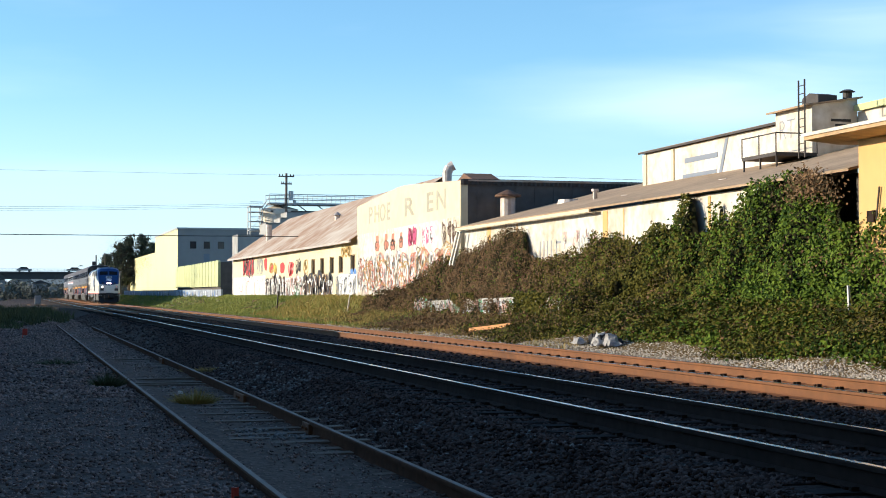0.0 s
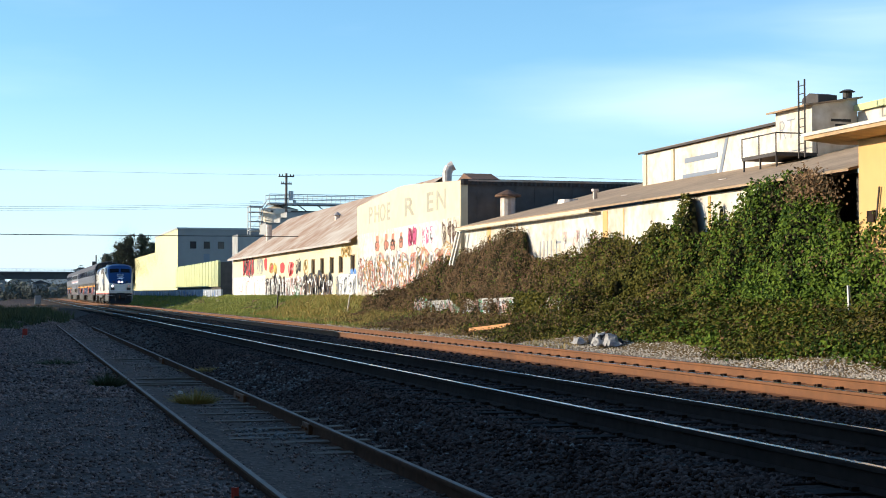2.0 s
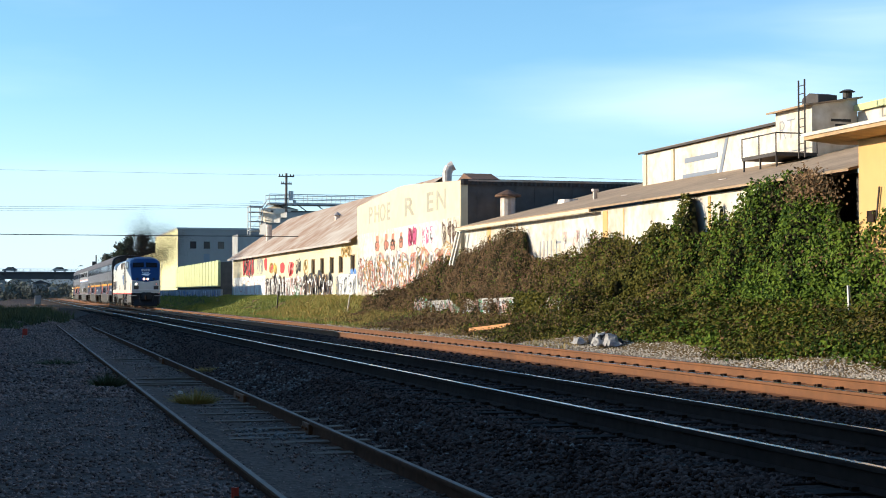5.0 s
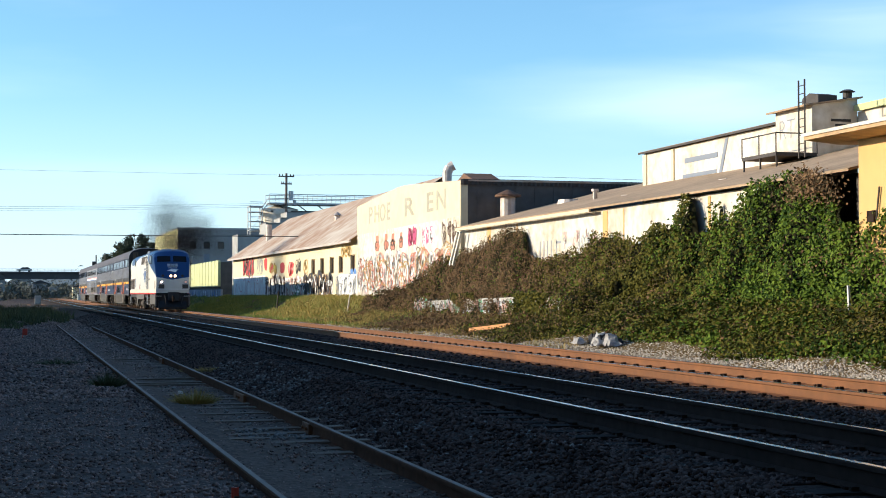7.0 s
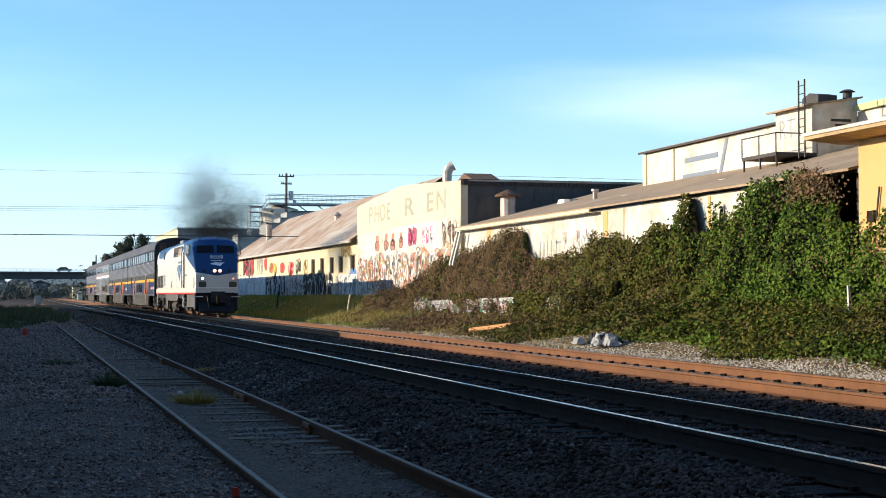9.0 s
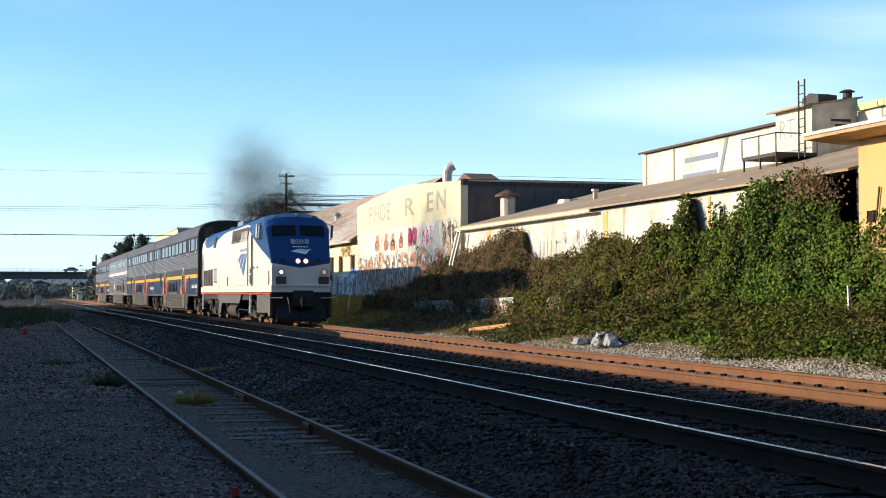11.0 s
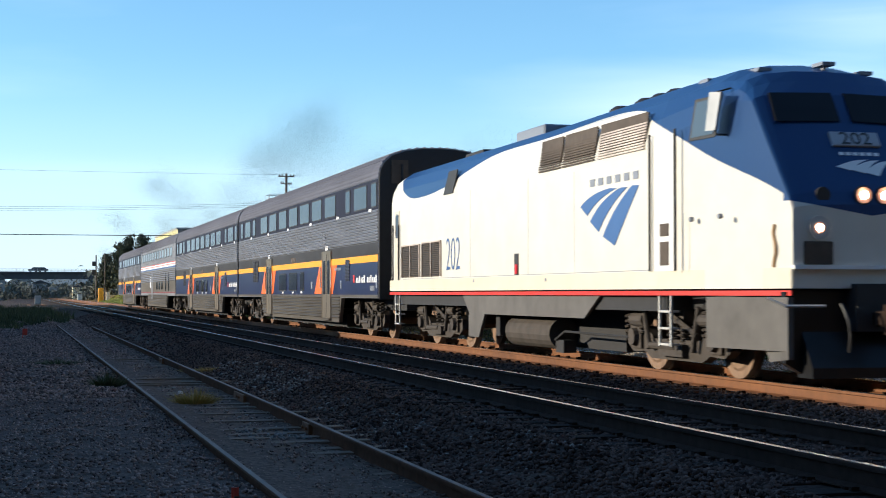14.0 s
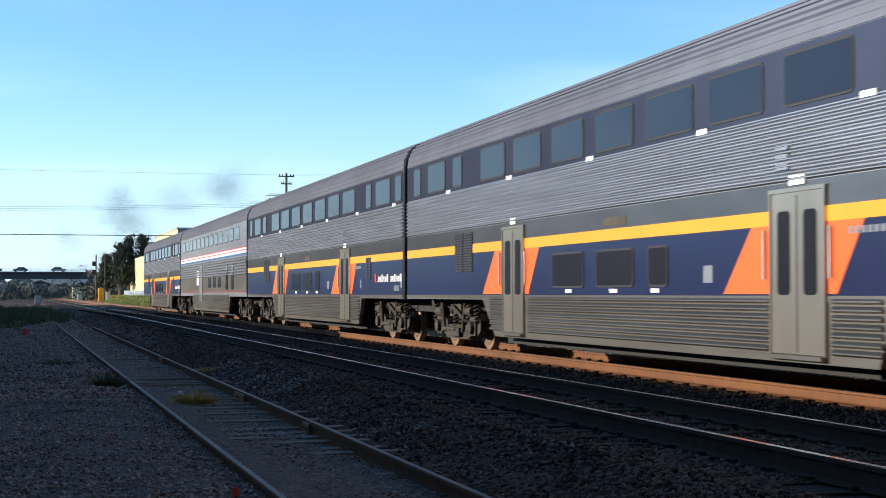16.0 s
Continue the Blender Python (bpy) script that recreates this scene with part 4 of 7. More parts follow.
UPPER = [(0.24, 0.88), (1.40, 2.99), (3.50, 4.12), (5.50, 7.11), (7.62, 9.20), (9.67, 11.28), (11.78, 13.34), (13.88, 15.43), (15.98, 17.55), (18.05, 19.64),
         (20.96, 21.66), (22.25, 23.69), (24.33, 24.95)]


def california_car(label):
    """Two-level commuter coach: grey window band, fluted steel, amber stripe, navy lower side with orange wedges."""
    c = tagged(empty("passenger_car"), label, "train car", group="passenger cars")
    L0, L1 = 0.12, 25.62
    car_shell(c, L0, L1)
    underframe(c)
    for s in (-1, 1):
        x = s * 1.55
        b = part("window_band", panel_bm(x, L0 + 0.02, L1 - 0.02, 3.34, 4.12, 0.008), M["band_grey"], c, "dark blue grey window band")
        for a, e in UPPER:
            window(b, x + s * 0.008, a, e, 3.40, 4.05, M["glass"])
        for u in (1.0, 5.2, 9.4, 13.6, 17.8, 22.0):
            part("marker_plate", panel_bm(x, u - 0.16, u + 0.16, 3.31, 3.385, 0.022), M["white_paint"], b, "small white plate")
        flutes(c, s, L0 + 0.02, L1 - 0.02, 2.50, 3.33, 10, M["steel"])
        part("grey_panel", panel_bm(x, L0 + 0.02, L1 - 0.02, 2.18, 2.50, 0.006), M["steel_plain"], c)
        part("amber_stripe", panel_bm(x, L0 + 0.02, L1 - 0.02, 2.00, 2.18, 0.012), M["yellow"], c, "amber yellow stripe")
        nv = part("navy_panel", panel_bm(x, L0 + 0.02, L1 - 0.02, 1.15, 2.00, 0.009), M["navy"], c, "navy blue lower side")
        # skirt between the trucks
        bm = B()
        prism(bm, [(5.05, 0.36), (18.75, 0.36), (19.6, 1.1), (5.45 - 0.75, 1.1)], 0, s * 1.45, x)
        sk = part("skirt", bm, M["steel_lower"], c, "fluted steel skirt")
        for u0, u1 in ((4.95, 6.0), (7.5, 16.7), (18.1, 19.0)):
            flutes(sk, s, u0, u1, 0.46, 1.14, 7, M["steel_lower"], "skirt_fluting")
        bm = B()
        panel(bm, x, L0, L1, 1.08, 1.15, 0.016)
        part("sill_rail", bm, M["steel_lower"], c)
        for d0, d1 in ((6.15, 7.42), (16.95, 18.15)):
            door(c, s, d0, d1)
            for side in (-1, 1):
                bm = B()
                if side < 0:
                    q = [(d0 - 0.07, 1.17), (d0 - 0.25, 1.17), (d0 - 0.85, 2.0), (d0 - 0.07, 2.0)]
                else:
                    q = [(d1 + 0.07, 1.17), (d1 + 1.35, 1.17), (d1 + 0.55, 2.0), (d1 + 0.07, 2.0)]
                slant(bm, x, q, 0.014)
                part("orange_wedge", bm, M["orange"], nv, "orange slanted door panel")
            for du in (d0 - 0.16, d1 + 0.16):
                part("grab_rail", tube(B(), (x + s * 0.05, du, 1.35), (x + s * 0.05, du, 1.95), 0.018, 6), M["grey_metal"], c)
        for a, e in ((10.55, 11.25), (11.80, 13.35), (13.90, 15.43)):
            window(nv, x + s * 0.009, a, e, 1.27, 1.87, M["glass_dark"])
        for a in (11.0, 12.6, 14.6):
            part("marker_plate", panel_bm(x, a - 0.15, a + 0.15, 1.19, 1.25, 0.02), M["white_paint"], nv)
        for a, e, z0, z1 in ((3.55, 4.12, 1.52, 2.12), (20.2, 21.5, 1.62, 2.42)):
            lv = part("louver", panel_bm(x, a, e, z0, z1, 0.015), M["navy"] if z1 < 2.2 else M["band_grey"], nv, "dark louvered vent")
            bm = B()
            mid = (a + e) / 2
            for k in range(15):
                z = z0 + (z1 - z0) * (k + 0.2) / 15
                panel(bm, x, a + 0.02, mid - 0.05, z, z + (z1 - z0) / 26, 0.026)
                panel(bm, x, mid + 0.05, e - 0.02, z, z + (z1 - z0) / 26, 0.026)
            part("slats", bm, M["black"], lv)["kind"] = "stuff"
        part("nameplate", panel_bm(x, 12.1, 13.0, 2.22, 2.36, 0.014), M["grille"], c)
        bm = B()
        for a, wd in ((0.2, 0.16), (9.1, 0.28), (4.7, 0.12), (17.2, 0.1)):
            panel(bm, x, a, a + wd, 1.32, 1.55, 0.014)
        part("notice", bm, M["mark_grey"], nv)["kind"] = "stuff"
        # lettering as plain bars
        bm = B()
        for k, wd in enumerate((0.26, 0.24, 0.18, 0.22, 0.24, 0.20)):
            panel(bm, x, 1.75 + k * 0.20 - 1.5, 1.75 + k * 0.20 - 1.5 + wd * 0.5, 1.47, 1.66 if k % 3 == 0 else 1.61, 0.016)
            panel(bm, x, 1.62 + k * 0.20, 1.62 + k * 0.20 + wd * 0.5, 1.47, 1.66 if k % 3 == 0 else 1.61, 0.016)
        part("lettering", bm, M["white_paint"], nv, "white lettering bars")["kind"] = "stuff"
        part("emblem", panel_bm(x, 2.92, 3.1, 1.47, 1.68, 0.016), M["red_paint"], nv, "small red emblem")
        bm = B()
        for k in range(4):
            panel(bm, x, 0.5 + k * 0.14, 0.6 + k * 0.14, 1.25, 1.38, 0.016)
        part("number_bars", bm, M["mark_grey"], nv)["kind"] = "stuff"
        bm = B()
        for k in range(7):
            panel(bm, x, 4.75 + k * 0.13, 4.84 + k * 0.13, 1.84, 1.92, 0.018)
        part("name_bars", bm, M["mark_grey"], nv)["kind"] = "stuff"
        bm = B()
        for z in (2.66, 2.78, 2.9):
            panel(bm, x, 7.0, 7.3, z, z + 0.07, 0.03)
        part("junction_plate", bm, M["steel"], c)
    truck(c, 2.9, 2.6, 0.46, M["truck_grey"])
    truck(c, 22.8, 2.6, 0.46, M["truck_grey"])
    return c


def lounge_car():
    """Long-distance two-level coach with red, white and blue stripes."""
    c = tagged(empty("passenger_car"), "grey two-level coach with red white and blue stripes", "train car", group="passenger cars")
    L0, L1 = 0.12, 25.62
    car_shell(c, L0, L1)
    underframe(c)
    for s in (-1, 1):
        x = s * 1.55
        b = part("upper_panel", panel_bm(x, L0 + 0.02, L1 - 0.02, 3.10, 4.12, 0.006), M["steel"], c)
        u = 2.2
        while u < 23.5:
            window(b, x + s * 0.006, u, u + 1.1, 3.42, 3.98, M["glass_dark"])
            u += 1.75
        for z0, z1, m2, nm in ((3.06, 3.10, "red_paint", "red_stripe"), (2.98, 3.06, "white_paint", "white_stripe"), (2.94, 2.98, "red_paint", "red_stripe"), (2.84, 2.94, "white_paint", "white_stripe"), (2.76, 2.84, "logo_blue", "blue_stripe")):
            part(nm, panel_bm(x, L0 + 0.02, L1 - 0.02, z0, z1, 0.010), M[m2], c)
        lo = part("lower_panel", panel_bm(x, L0 + 0.02, L1 - 0.02, 1.3, 2.70, 0.006), M["steel_lower"], c)
        flutes(c, s, L0 + 0.02, L1 - 0.02, 1.95, 2.66, 6, M["steel"])
        part("red_line", panel_bm(x, L0 + 0.02, L1 - 0.02, 1.24, 1.29, 0.010), M["maroon"], c)
        bm = B()
        prism(bm, [(5.4, 0.36), (19.2, 0.36), (19.5, 1.2), (5.0, 1.2)], 0, s * 1.45, x)
        sk = part("skirt", bm, M["steel_lower"], c)
        flutes(sk, s, 5.5, 19.1, 0.46, 1.14, 7, M["steel_lower"], "skirt_fluting")
        for a, e in ((8.2, 9.2), (10.0, 11.0), (11.8, 12.8)):
            window(lo, x + s * 0.006, a, e, 1.45, 1.95, M["glass_dark"])
        for a in (3.9, 5.8):
            window(lo, x + s * 0.02, a, a + 0.55, 1.35, 2.45, M["glass_dark"])
        part("door", panel_bm(x, 15.2, 16.4, 0.8, 2.6, 0.03), M["steel"], c)
        part("white_plate", panel_bm(x, 16.9, 17.7, 1.6, 2.4, 0.012), M["white_paint"], lo)
    truck(c, 2.9, 2.6, 0.46, M["truck_grey"])
    truck(c, 22.8, 2.6, 0.46, M["truck_grey"])
    return c


# ---- locomotive ----
EDGE = [(-20.9, 2.30), (-20.33, 2.56), (-19.0, 3.02), (-17.9, 3.46), (-17.12, 3.74), (-16.6, 3.93), (-12.0, 3.95), (-9.1, 3.92), (-7.6, 3.74), (-6.56, 3.57), (-5.5, 3.46),
        (-4.2, 3.40), (-3.1, 3.42), (-2.4, 3.55), (-1.8, 3.80), (-1.2, 4.1), (0, 4.3)]


def livery():
    """Locomotive paint: white sides, blue above a wavy line that sweeps down to the nose, red line over grey."""
    m = bpy.data.materials.new("livery")
    m.use_nodes = True
    n, l = m.node_tree.nodes, m.node_tree.links
    b = n["Principled BSDF"]
    b.inputs["Roughness"].default_value, b.inputs["Specular IOR Level"].default_value = 0.38, 0.3
    tc, sep = n.new("ShaderNodeTexCoord"), n.new("ShaderNodeSeparateXYZ")
    l.new(tc.outputs["Object"], sep.inputs[0])
    mr = n.new("ShaderNodeMapRange")
    mr.inputs["From Min"].default_value, mr.inputs["From Max"].default_value = -21.0, 0.0
    l.new(sep.outputs["Y"], mr.inputs["Value"])
    cv = n.new("ShaderNodeFloatCurve")
    pts = cv.mapping.curves[0].points
    while len(pts) > 2:
        pts.remove(pts[-1])
    for i, (u, z) in enumerate(EDGE):
        p = ((u + 21) / 21, z / 5)
        if i == 0:
            pts[0].location = p
        elif i == len(EDGE) - 1:
            pts[-1].location = p
        else:
            pts.new(*p)
    cv.mapping.update()
    l.new(mr.outputs["Result"], cv.inputs["Value"])
    z5 = n.new("ShaderNodeMath")
    z5.operation, z5.inputs[1].default_value = "MULTIPLY", 5.0
    l.new(cv.outputs["Value"], z5.inputs[0])
    # the nose's edge dips to a shallow point in the middle
    ax = n.new("ShaderNodeMath")
    ax.operation = "ABSOLUTE"
    l.new(sep.outputs["X"], ax.inputs[0])
    vee = n.new("ShaderNodeMath")
    vee.operation, vee.inputs[1].default_value, vee.inputs[2].default_value = "MULTIPLY_ADD", 0.16, 2.16
    l.new(ax.outputs[0], vee.inputs[0])
    isnose = n.new("ShaderNodeMath")
    isnose.operation, isnose.inputs[1].default_value = "LESS_THAN", -20.62
    l.new(sep.outputs["Y"], isnose.inputs[0])
    pick = n.new("ShaderNodeMix")
    pick.data_type = "FLOAT"
    l.new(isnose.outputs[0], pick.inputs["Factor"])
    l.new(z5.outputs[0], pick.inputs["A"])
    l.new(vee.outputs[0], pick.inputs["B"])
    gt = n.new("ShaderNodeMath")
    gt.operation = "GREATER_THAN"
    l.new(sep.outputs["Z"], gt.inputs[0])
    l.new(pick.outputs["Result"], gt.inputs[1])
    dirt = n.new("ShaderNodeTexNoise")
    dirt.inputs["Scale"].default_value, dirt.inputs["Detail"].default_value = 1.6, 6
    l.new(tc.outputs["Object"], dirt.inputs["Vector"])
    white = n.new("ShaderNodeMix")
    white.data_type = "RGBA"
    white.inputs["A"].default_value, white.inputs["B"].default_value = (0.58, 0.55, 0.48, 1), (0.71, 0.69, 0.63, 1)
    l.new(dirt.outputs["Fac"], white.inputs["Factor"])
    mix = n.new("ShaderNodeMix")
    mix.data_type = "RGBA"
    mix.inputs["B"].default_value = (0.011, 0.048, 0.150, 1)
    l.new(gt.outputs[0], mix.inputs["Factor"])
    l.new(white.outputs["Result"], mix.inputs["A"])
    l.new(mix.outputs["Result"], b.inputs["Base Color"])
    return m


def loco_section(u):
    w = lerp_table([(-20.81, 1.12), (-20.55, 1.16), (-19.85, 1.25), (-19.0, 1.34), (-17.5, 1.48), (-1.4, 1.48), (-0.9, 1.44)], u)
    zr = lerp_table([(-20.81, 2.30), (-20.74, 2.46), (-19.95, 3.80), (-19.6, 4.16), (-19.0, 4.33), (-17.0, 4.34), (-12.0, 4.27), (-1.4, 4.26), (-0.9, 4.20)], u)
    zs = lerp_table([(-20.81, 2.22), (-20.74, 2.38), (-19.95, 3.68), (-19.6, 3.74), (-19.0, 3.62), (-17.5, 3.40), (-1.4, 3.40), (-0.9, 3.40)], u)
    d = zr - zs
    half = [(w, 1.24), (w, 1.75), (w, 2.2 if zs > 2.2 else 0.5 * (1.75 + zs)), (w, zs), (w * 0.97, zs + 0.33 * d), (w * 0.885, zs + 0.63 * d), (w * 0.69, zs + 0.86 * d), (w * 0.37, zs + 0.97 * d)]
    return [(-x, z) for x, z in half] + [(0, zr)] + [(x, z) for x, z in half[::-1]]


def locomotive():
    c = tagged(empty("locomotive"), "white and blue diesel passenger locomotive with red line, headlights lit", "locomotive")
    paint = livery()
    us = [-20.81, -20.78, -20.74, -20.35, -19.95, -19.75, -19.6, -19.3, -19.0, -18.2, -17.5, -12, -6, -1.4, -1.1, -0.9]
    bm = B()
    rings = []
    for u in us:
        rings.append([bm.verts.new((x, u, z)) for x, z in loco_section(u)])
    for a, b in zip(rings, rings[1:]):
        for i in range(len(a) - 1):
            bm.faces.new((a[i], a[i + 1], b[i + 1], b[i]))
    bm.faces.new(rings[0])
    bm.faces.new(rings[-1][::-1])
    for a, b in zip(rings, rings[1:]):
        bm.faces.new((a[0], b[0], b[-1], a[-1]))
    body = part("body", bm, paint, c, "white body with blue upper sweep")
    # lower sill
    bm = B()
    for s in (-1, 1):
        x = s * 1.48
        box(bm, min(x, x + s * 0.02), max(x, x + s * 0.02), -17.5, -0.95, 1.24, 1.50)
        prism(bm, [(s * 1.50, -17.5), (s * 1.14, -20.80), (s * 1.12, -20.80), (s * 1.46, -17.5)], 2, 1.24, 1.50)
    part("sill", bm, M["cream_sill"], c, "cream lower sill")
    bm = B()
    for s in (-1, 1):
        x = s * 1.48
        box(bm, min(x, x + s * 0.028), max(x, x + s * 0.028), -17.5, -0.95, 1.15, 1.215)
        prism(bm, [(s * 1.508, -17.5), (s * 1.148, -20.80), (s * 1.12, -20.80), (s * 1.46, -17.5)], 2, 1.15, 1.215)
    part("red_line", bm, M["red_paint"], c, "thin red line")
    bm = B()
    box(bm, -1.40, 1.40, -17.6, -0.95, 0.92, 1.16)
    box(bm, -1.02, 1.02, -20.6, -17.6, 0.95, 1.24)
    part("underframe", bm, M["black"], c)
    for s in (-1, 1):
        x = s * 1.47
        bm = B()
        prism(bm, [(-15.1, 1.135), (-14.4, 0.77), (-8.85, 0.77), (-8.45, 0.30), (-7.75, 0.30), (-7.75, 0.80), (-7.3, 1.135)], 0, x - s * 0.06, x)
        part("side_skirt", bm, M["under_grey"], c, "dark grey side skirt")
        bm = B()
        prism(bm, [(-20.78, 1.13), (-20.78, 0.35), (-20.3, 0.30), (-19.75, 1.13)], 0, s * 1.10, s * 1.18)
        prism(bm, [(s * 1.18, -20.78), (s * 1.40, -18.9), (s * 1.34, -18.9), (s * 1.12, -20.78)], 2, 0.45, 1.13)
        part("pilot_side", bm, M["under_grey"], c, "grey pilot side plate")
        # grilles
        for a, e, z0, z1 in ((-3.82, -2.15, 1.56, 2.30), (-5.66, -4.05, 1.56, 2.32)):
            g = grille(c, s, a, e, z0, z1, 18)
        for q in ([(-7.02, 3.80), (-6.35, 3.80), (-5.88, 3.32), (-6.62, 3.32)],):
            bm = B()
            slant(bm, s * 1.48, q, 0.02)
            part("upper_grille", bm, M["rubber"], c, "slanted dark louver")
        for a, e in ((-13.35, -12.25), (-14.95, -13.45), (-17.0, -15.1)):
            g = B()
            nlv = 13
            for k in range(nlv):
                z = 3.32 + k * 0.54 / nlv
                sh = 0.32 * k / nlv
                xx = 1.485 if z < 3.4 else 1.485 - 0.10 * (z - 3.4)
                box(g, min(s * xx, s * (xx + 0.025)), max(s * xx, s * (xx + 0.025)), a - sh * 0.4, e - sh * 0.4, z, z + 0.30 / nlv)
            gg = part("radiator_grille", g, M["grille"] if e > -15 else M["vent_metal"], c, "dark radiator louvers")
            bm = B()
            slant(bm, s * 1.465, [(a, 3.32), (e, 3.32), (e - 0.13, 3.86), (a - 0.13, 3.86)], 0.012)
            part("backing", bm, M["grille"], gg)
        # rear door
        bm = B()
        x2 = s * 1.48
        panel(bm, x2, -1.88, -1.45, 1.5, 3.18, 0.012)
        rd = part("rear_door", bm, M["cream_sill"], c)
        bm = B()
        prism(bm, [(-1.66 + a, 2.82 + b) for a, b in rounded(0.30, 0.58, 0.08)], 0, x2, x2 + s * 0.02)
        part("pane", bm, M["glass"], rd)
        for u in (-1.38, -1.95):
            bm = B()
            tube(bm, (x2 + s * 0.05, u, 1.5), (x2 + s * 0.05, u, 2.85), 0.02, 6)
            part("grab_rail", bm, M["rubber"], c)
        # cab door
        w = 1.45
        bm = B()
        panel(bm, s * 1.46, -18.0, -17.35, 1.5, 3.45, 0.02)
        cd = part("cab_door", bm, M["white_paint"], c)
        for z0, z1, a, e in ((2.0, 2.18, -17.85, -17.55), (1.58, 1.92, -17.85, -17.55)):
            bm = B()
            panel(bm, s * 1.475, a, e, z0, z1, 0.02)
            part("door_vent", bm, M["grille"], cd)
        for u in (-17.25, -18.15):
            bm = B()
            tube(bm, (s * 1.52, u, 1.5), (s * 1.52, u, 3.5), 0.02, 6)
            part("grab_rail", bm, M["rubber"], c)
        # cab side window, let into the tapering cab side
        def cab_x(u):
            return s * lerp_table([(-19.85, 1.25), (-19.0, 1.34), (-17.5, 1.48)], u)
        def cab_quad(pts, t):
            bm = B()
            inner = [bm.verts.new((cab_x(u) - s * 0.02, u, z)) for u, z in pts]
            outer = [bm.verts.new((cab_x(u) + s * t, u, z)) for u, z in pts]
            bm.faces.new(outer)
            bm.faces.new(inner[::-1])
            for i in range(len(pts)):
                bm.faces.new((outer[i], outer[(i + 1) % len(pts)], inner[(i + 1) % len(pts)], inner[i]))
            return bm
        cw = part("cab_window", cab_quad([(-18.38, 3.30), (-19.08, 3.30), (-19.22, 3.86), (-18.56, 3.86)], 0.012), M["rubber"], c)
        part("pane", cab_quad([(-18.44, 3.34), (-19.03, 3.34), (-19.16, 3.82), (-18.60, 3.82)], 0.018), M["cab_glass"], cw, "sky reflecting side pane")
        bm = B()
        prism(bm, [(-19.10, 3.37), (-19.40, 3.35), (-19.58, 3.84), (-19.24, 3.88)], 0, s * 1.46, s * 1.50)
        mi = part("mirror", bm, M["grey_metal"], cw, "tall folded silver mirror")
        bm = B()
        pipe(bm, [(s * 1.24, -19.35, 3.30), (s * 1.44, -19.35, 3.30), (s * 1.48, -19.36, 3.36), (s * 1.48, -19.40, 3.86), (s * 1.26, -19.40, 3.92)], 0.016, 5)
        part("mirror_bracket", bm, M["rubber"], mi)
        # coiled hose on the nose corner
        if s < 0:
            bm = B()
            pipe(bm, [(-1.19, -20.46 + 0.03 * math.sin(k * 0.9), 2.05 - 0.06 * k) for k in range(10)], 0.022, 5)
            part("nose_hose", bm, M["wood"], c, "tan hose hung on the nose corner")
        # hatch with red light
        bm = B()
        panel(bm, x2, -11.05, -10.82, 1.52, 1.92, 0.015)
        hatch = part("hatch", bm, M["rubber"], c)
        bm = B()
        panel(bm, x2, -11.02, -10.90, 1.54, 1.72, 0.03)
        part("red_light", bm, M["red_lens"], hatch)
        # steps
        for u in (-1.66, -17.7):
            bm = B()
            for du in (-0.2, 0.2):
                tube(bm, (s * 1.47, u + du, 0.42), (s * 1.47, u + du, 1.15), 0.022, 6)
            for z in (0.45, 0.68, 0.92):
                box(bm, s * 1.42 - 0.08, s * 1.42 + 0.08, u - 0.2, u + 0.2, z - 0.015, z + 0.015)
            part("step_ladder", bm, M["grey_metal"], c)
        # emblem: three curved blades
        for k in range(3):
            bm = B()
            (p0, p1, p2), (q0, q1, q2) = (
                (((-14.30, 2.60), (-14.75, 2.80), (-15.60, 2.83)), ((-14.62, 2.44), (-15.05, 2.70), (-15.90, 2.81))),
                (((-14.74, 2.34), (-15.20, 2.68), (-16.05, 2.81)), ((-15.12, 2.16), (-15.55, 2.55), (-16.32, 2.80))),
                (((-15.30, 2.08), (-15.75, 2.52), (-16.50, 2.81)), ((-15.80, 1.92), (-16.20, 2.30), (-16.78, 2.80))))[k]
            curve = lambda a, b, d, t: tuple((1 - t) ** 2 * a[j] + 2 * t * (1 - t) * b[j] + t * t * d[j] for j in (0, 1))
            poly = [curve(p0, p1, p2, i / 7) for i in range(8)] + [curve(q0, q1, q2, i / 7) for i in range(8)][::-1]
            slant(bm, s * 1.48, poly, 0.010)
            part("emblem_blade", bm, M["logo_blue"], c, "blue curved emblem blade")
        bm = B()
        for k in range(6):
            panel(bm, s * 1.48, -14.75 - k * 0.36 - 0.2, -14.75 - k * 0.36, 2.90, 3.02, 0.01)
        part("name_bars", bm, M["mark_grey"], c, "grey lettering bars")["kind"] = "stuff"
        bm = B()
        for u, z in ((-8.2, 1.44), (-12.6, 1.42), (-18.6, 2.2), (-19.5, 2.2)):
            tube(bm, (s * 1.45, u, z), (s * 1.505, u, z), 0.035, 8)
        part("handle", bm, M["mark_grey"], c)["kind"] = "stuff"
    # fuel and air tanks between the trucks
    for s in (-1, 1):
        part("air_tank", tube(B(), (s * 1.05, -12.3, 0.46), (s * 1.05, -9.75, 0.46), 0.28, 18), M["truck_grey"], c, "dusty grey cylindrical tank")
    bm = B()
    box(bm, -0.8, 0.8, -14.6, -9.0, 0.22, 0.95)
    for s in (-1, 1):
        box(bm, s * 1.1 - 0.12, s * 1.1 + 0.12, -12.75, -12.35, 0.14, 0.36)
        tube(bm, (s * 1.25, -15.8, 0.50), (s * 1.25, -12.9, 0.52), 0.022, 6)
        tube(bm, (s * 1.25, -12.9, 0.52), (s * 1.25, -12.4, 0.36), 0.022, 6)
        box(bm, s * 1.2 - 0.06, s * 1.2 + 0.06, -9.2, -8.95, 0.35, 0.75)
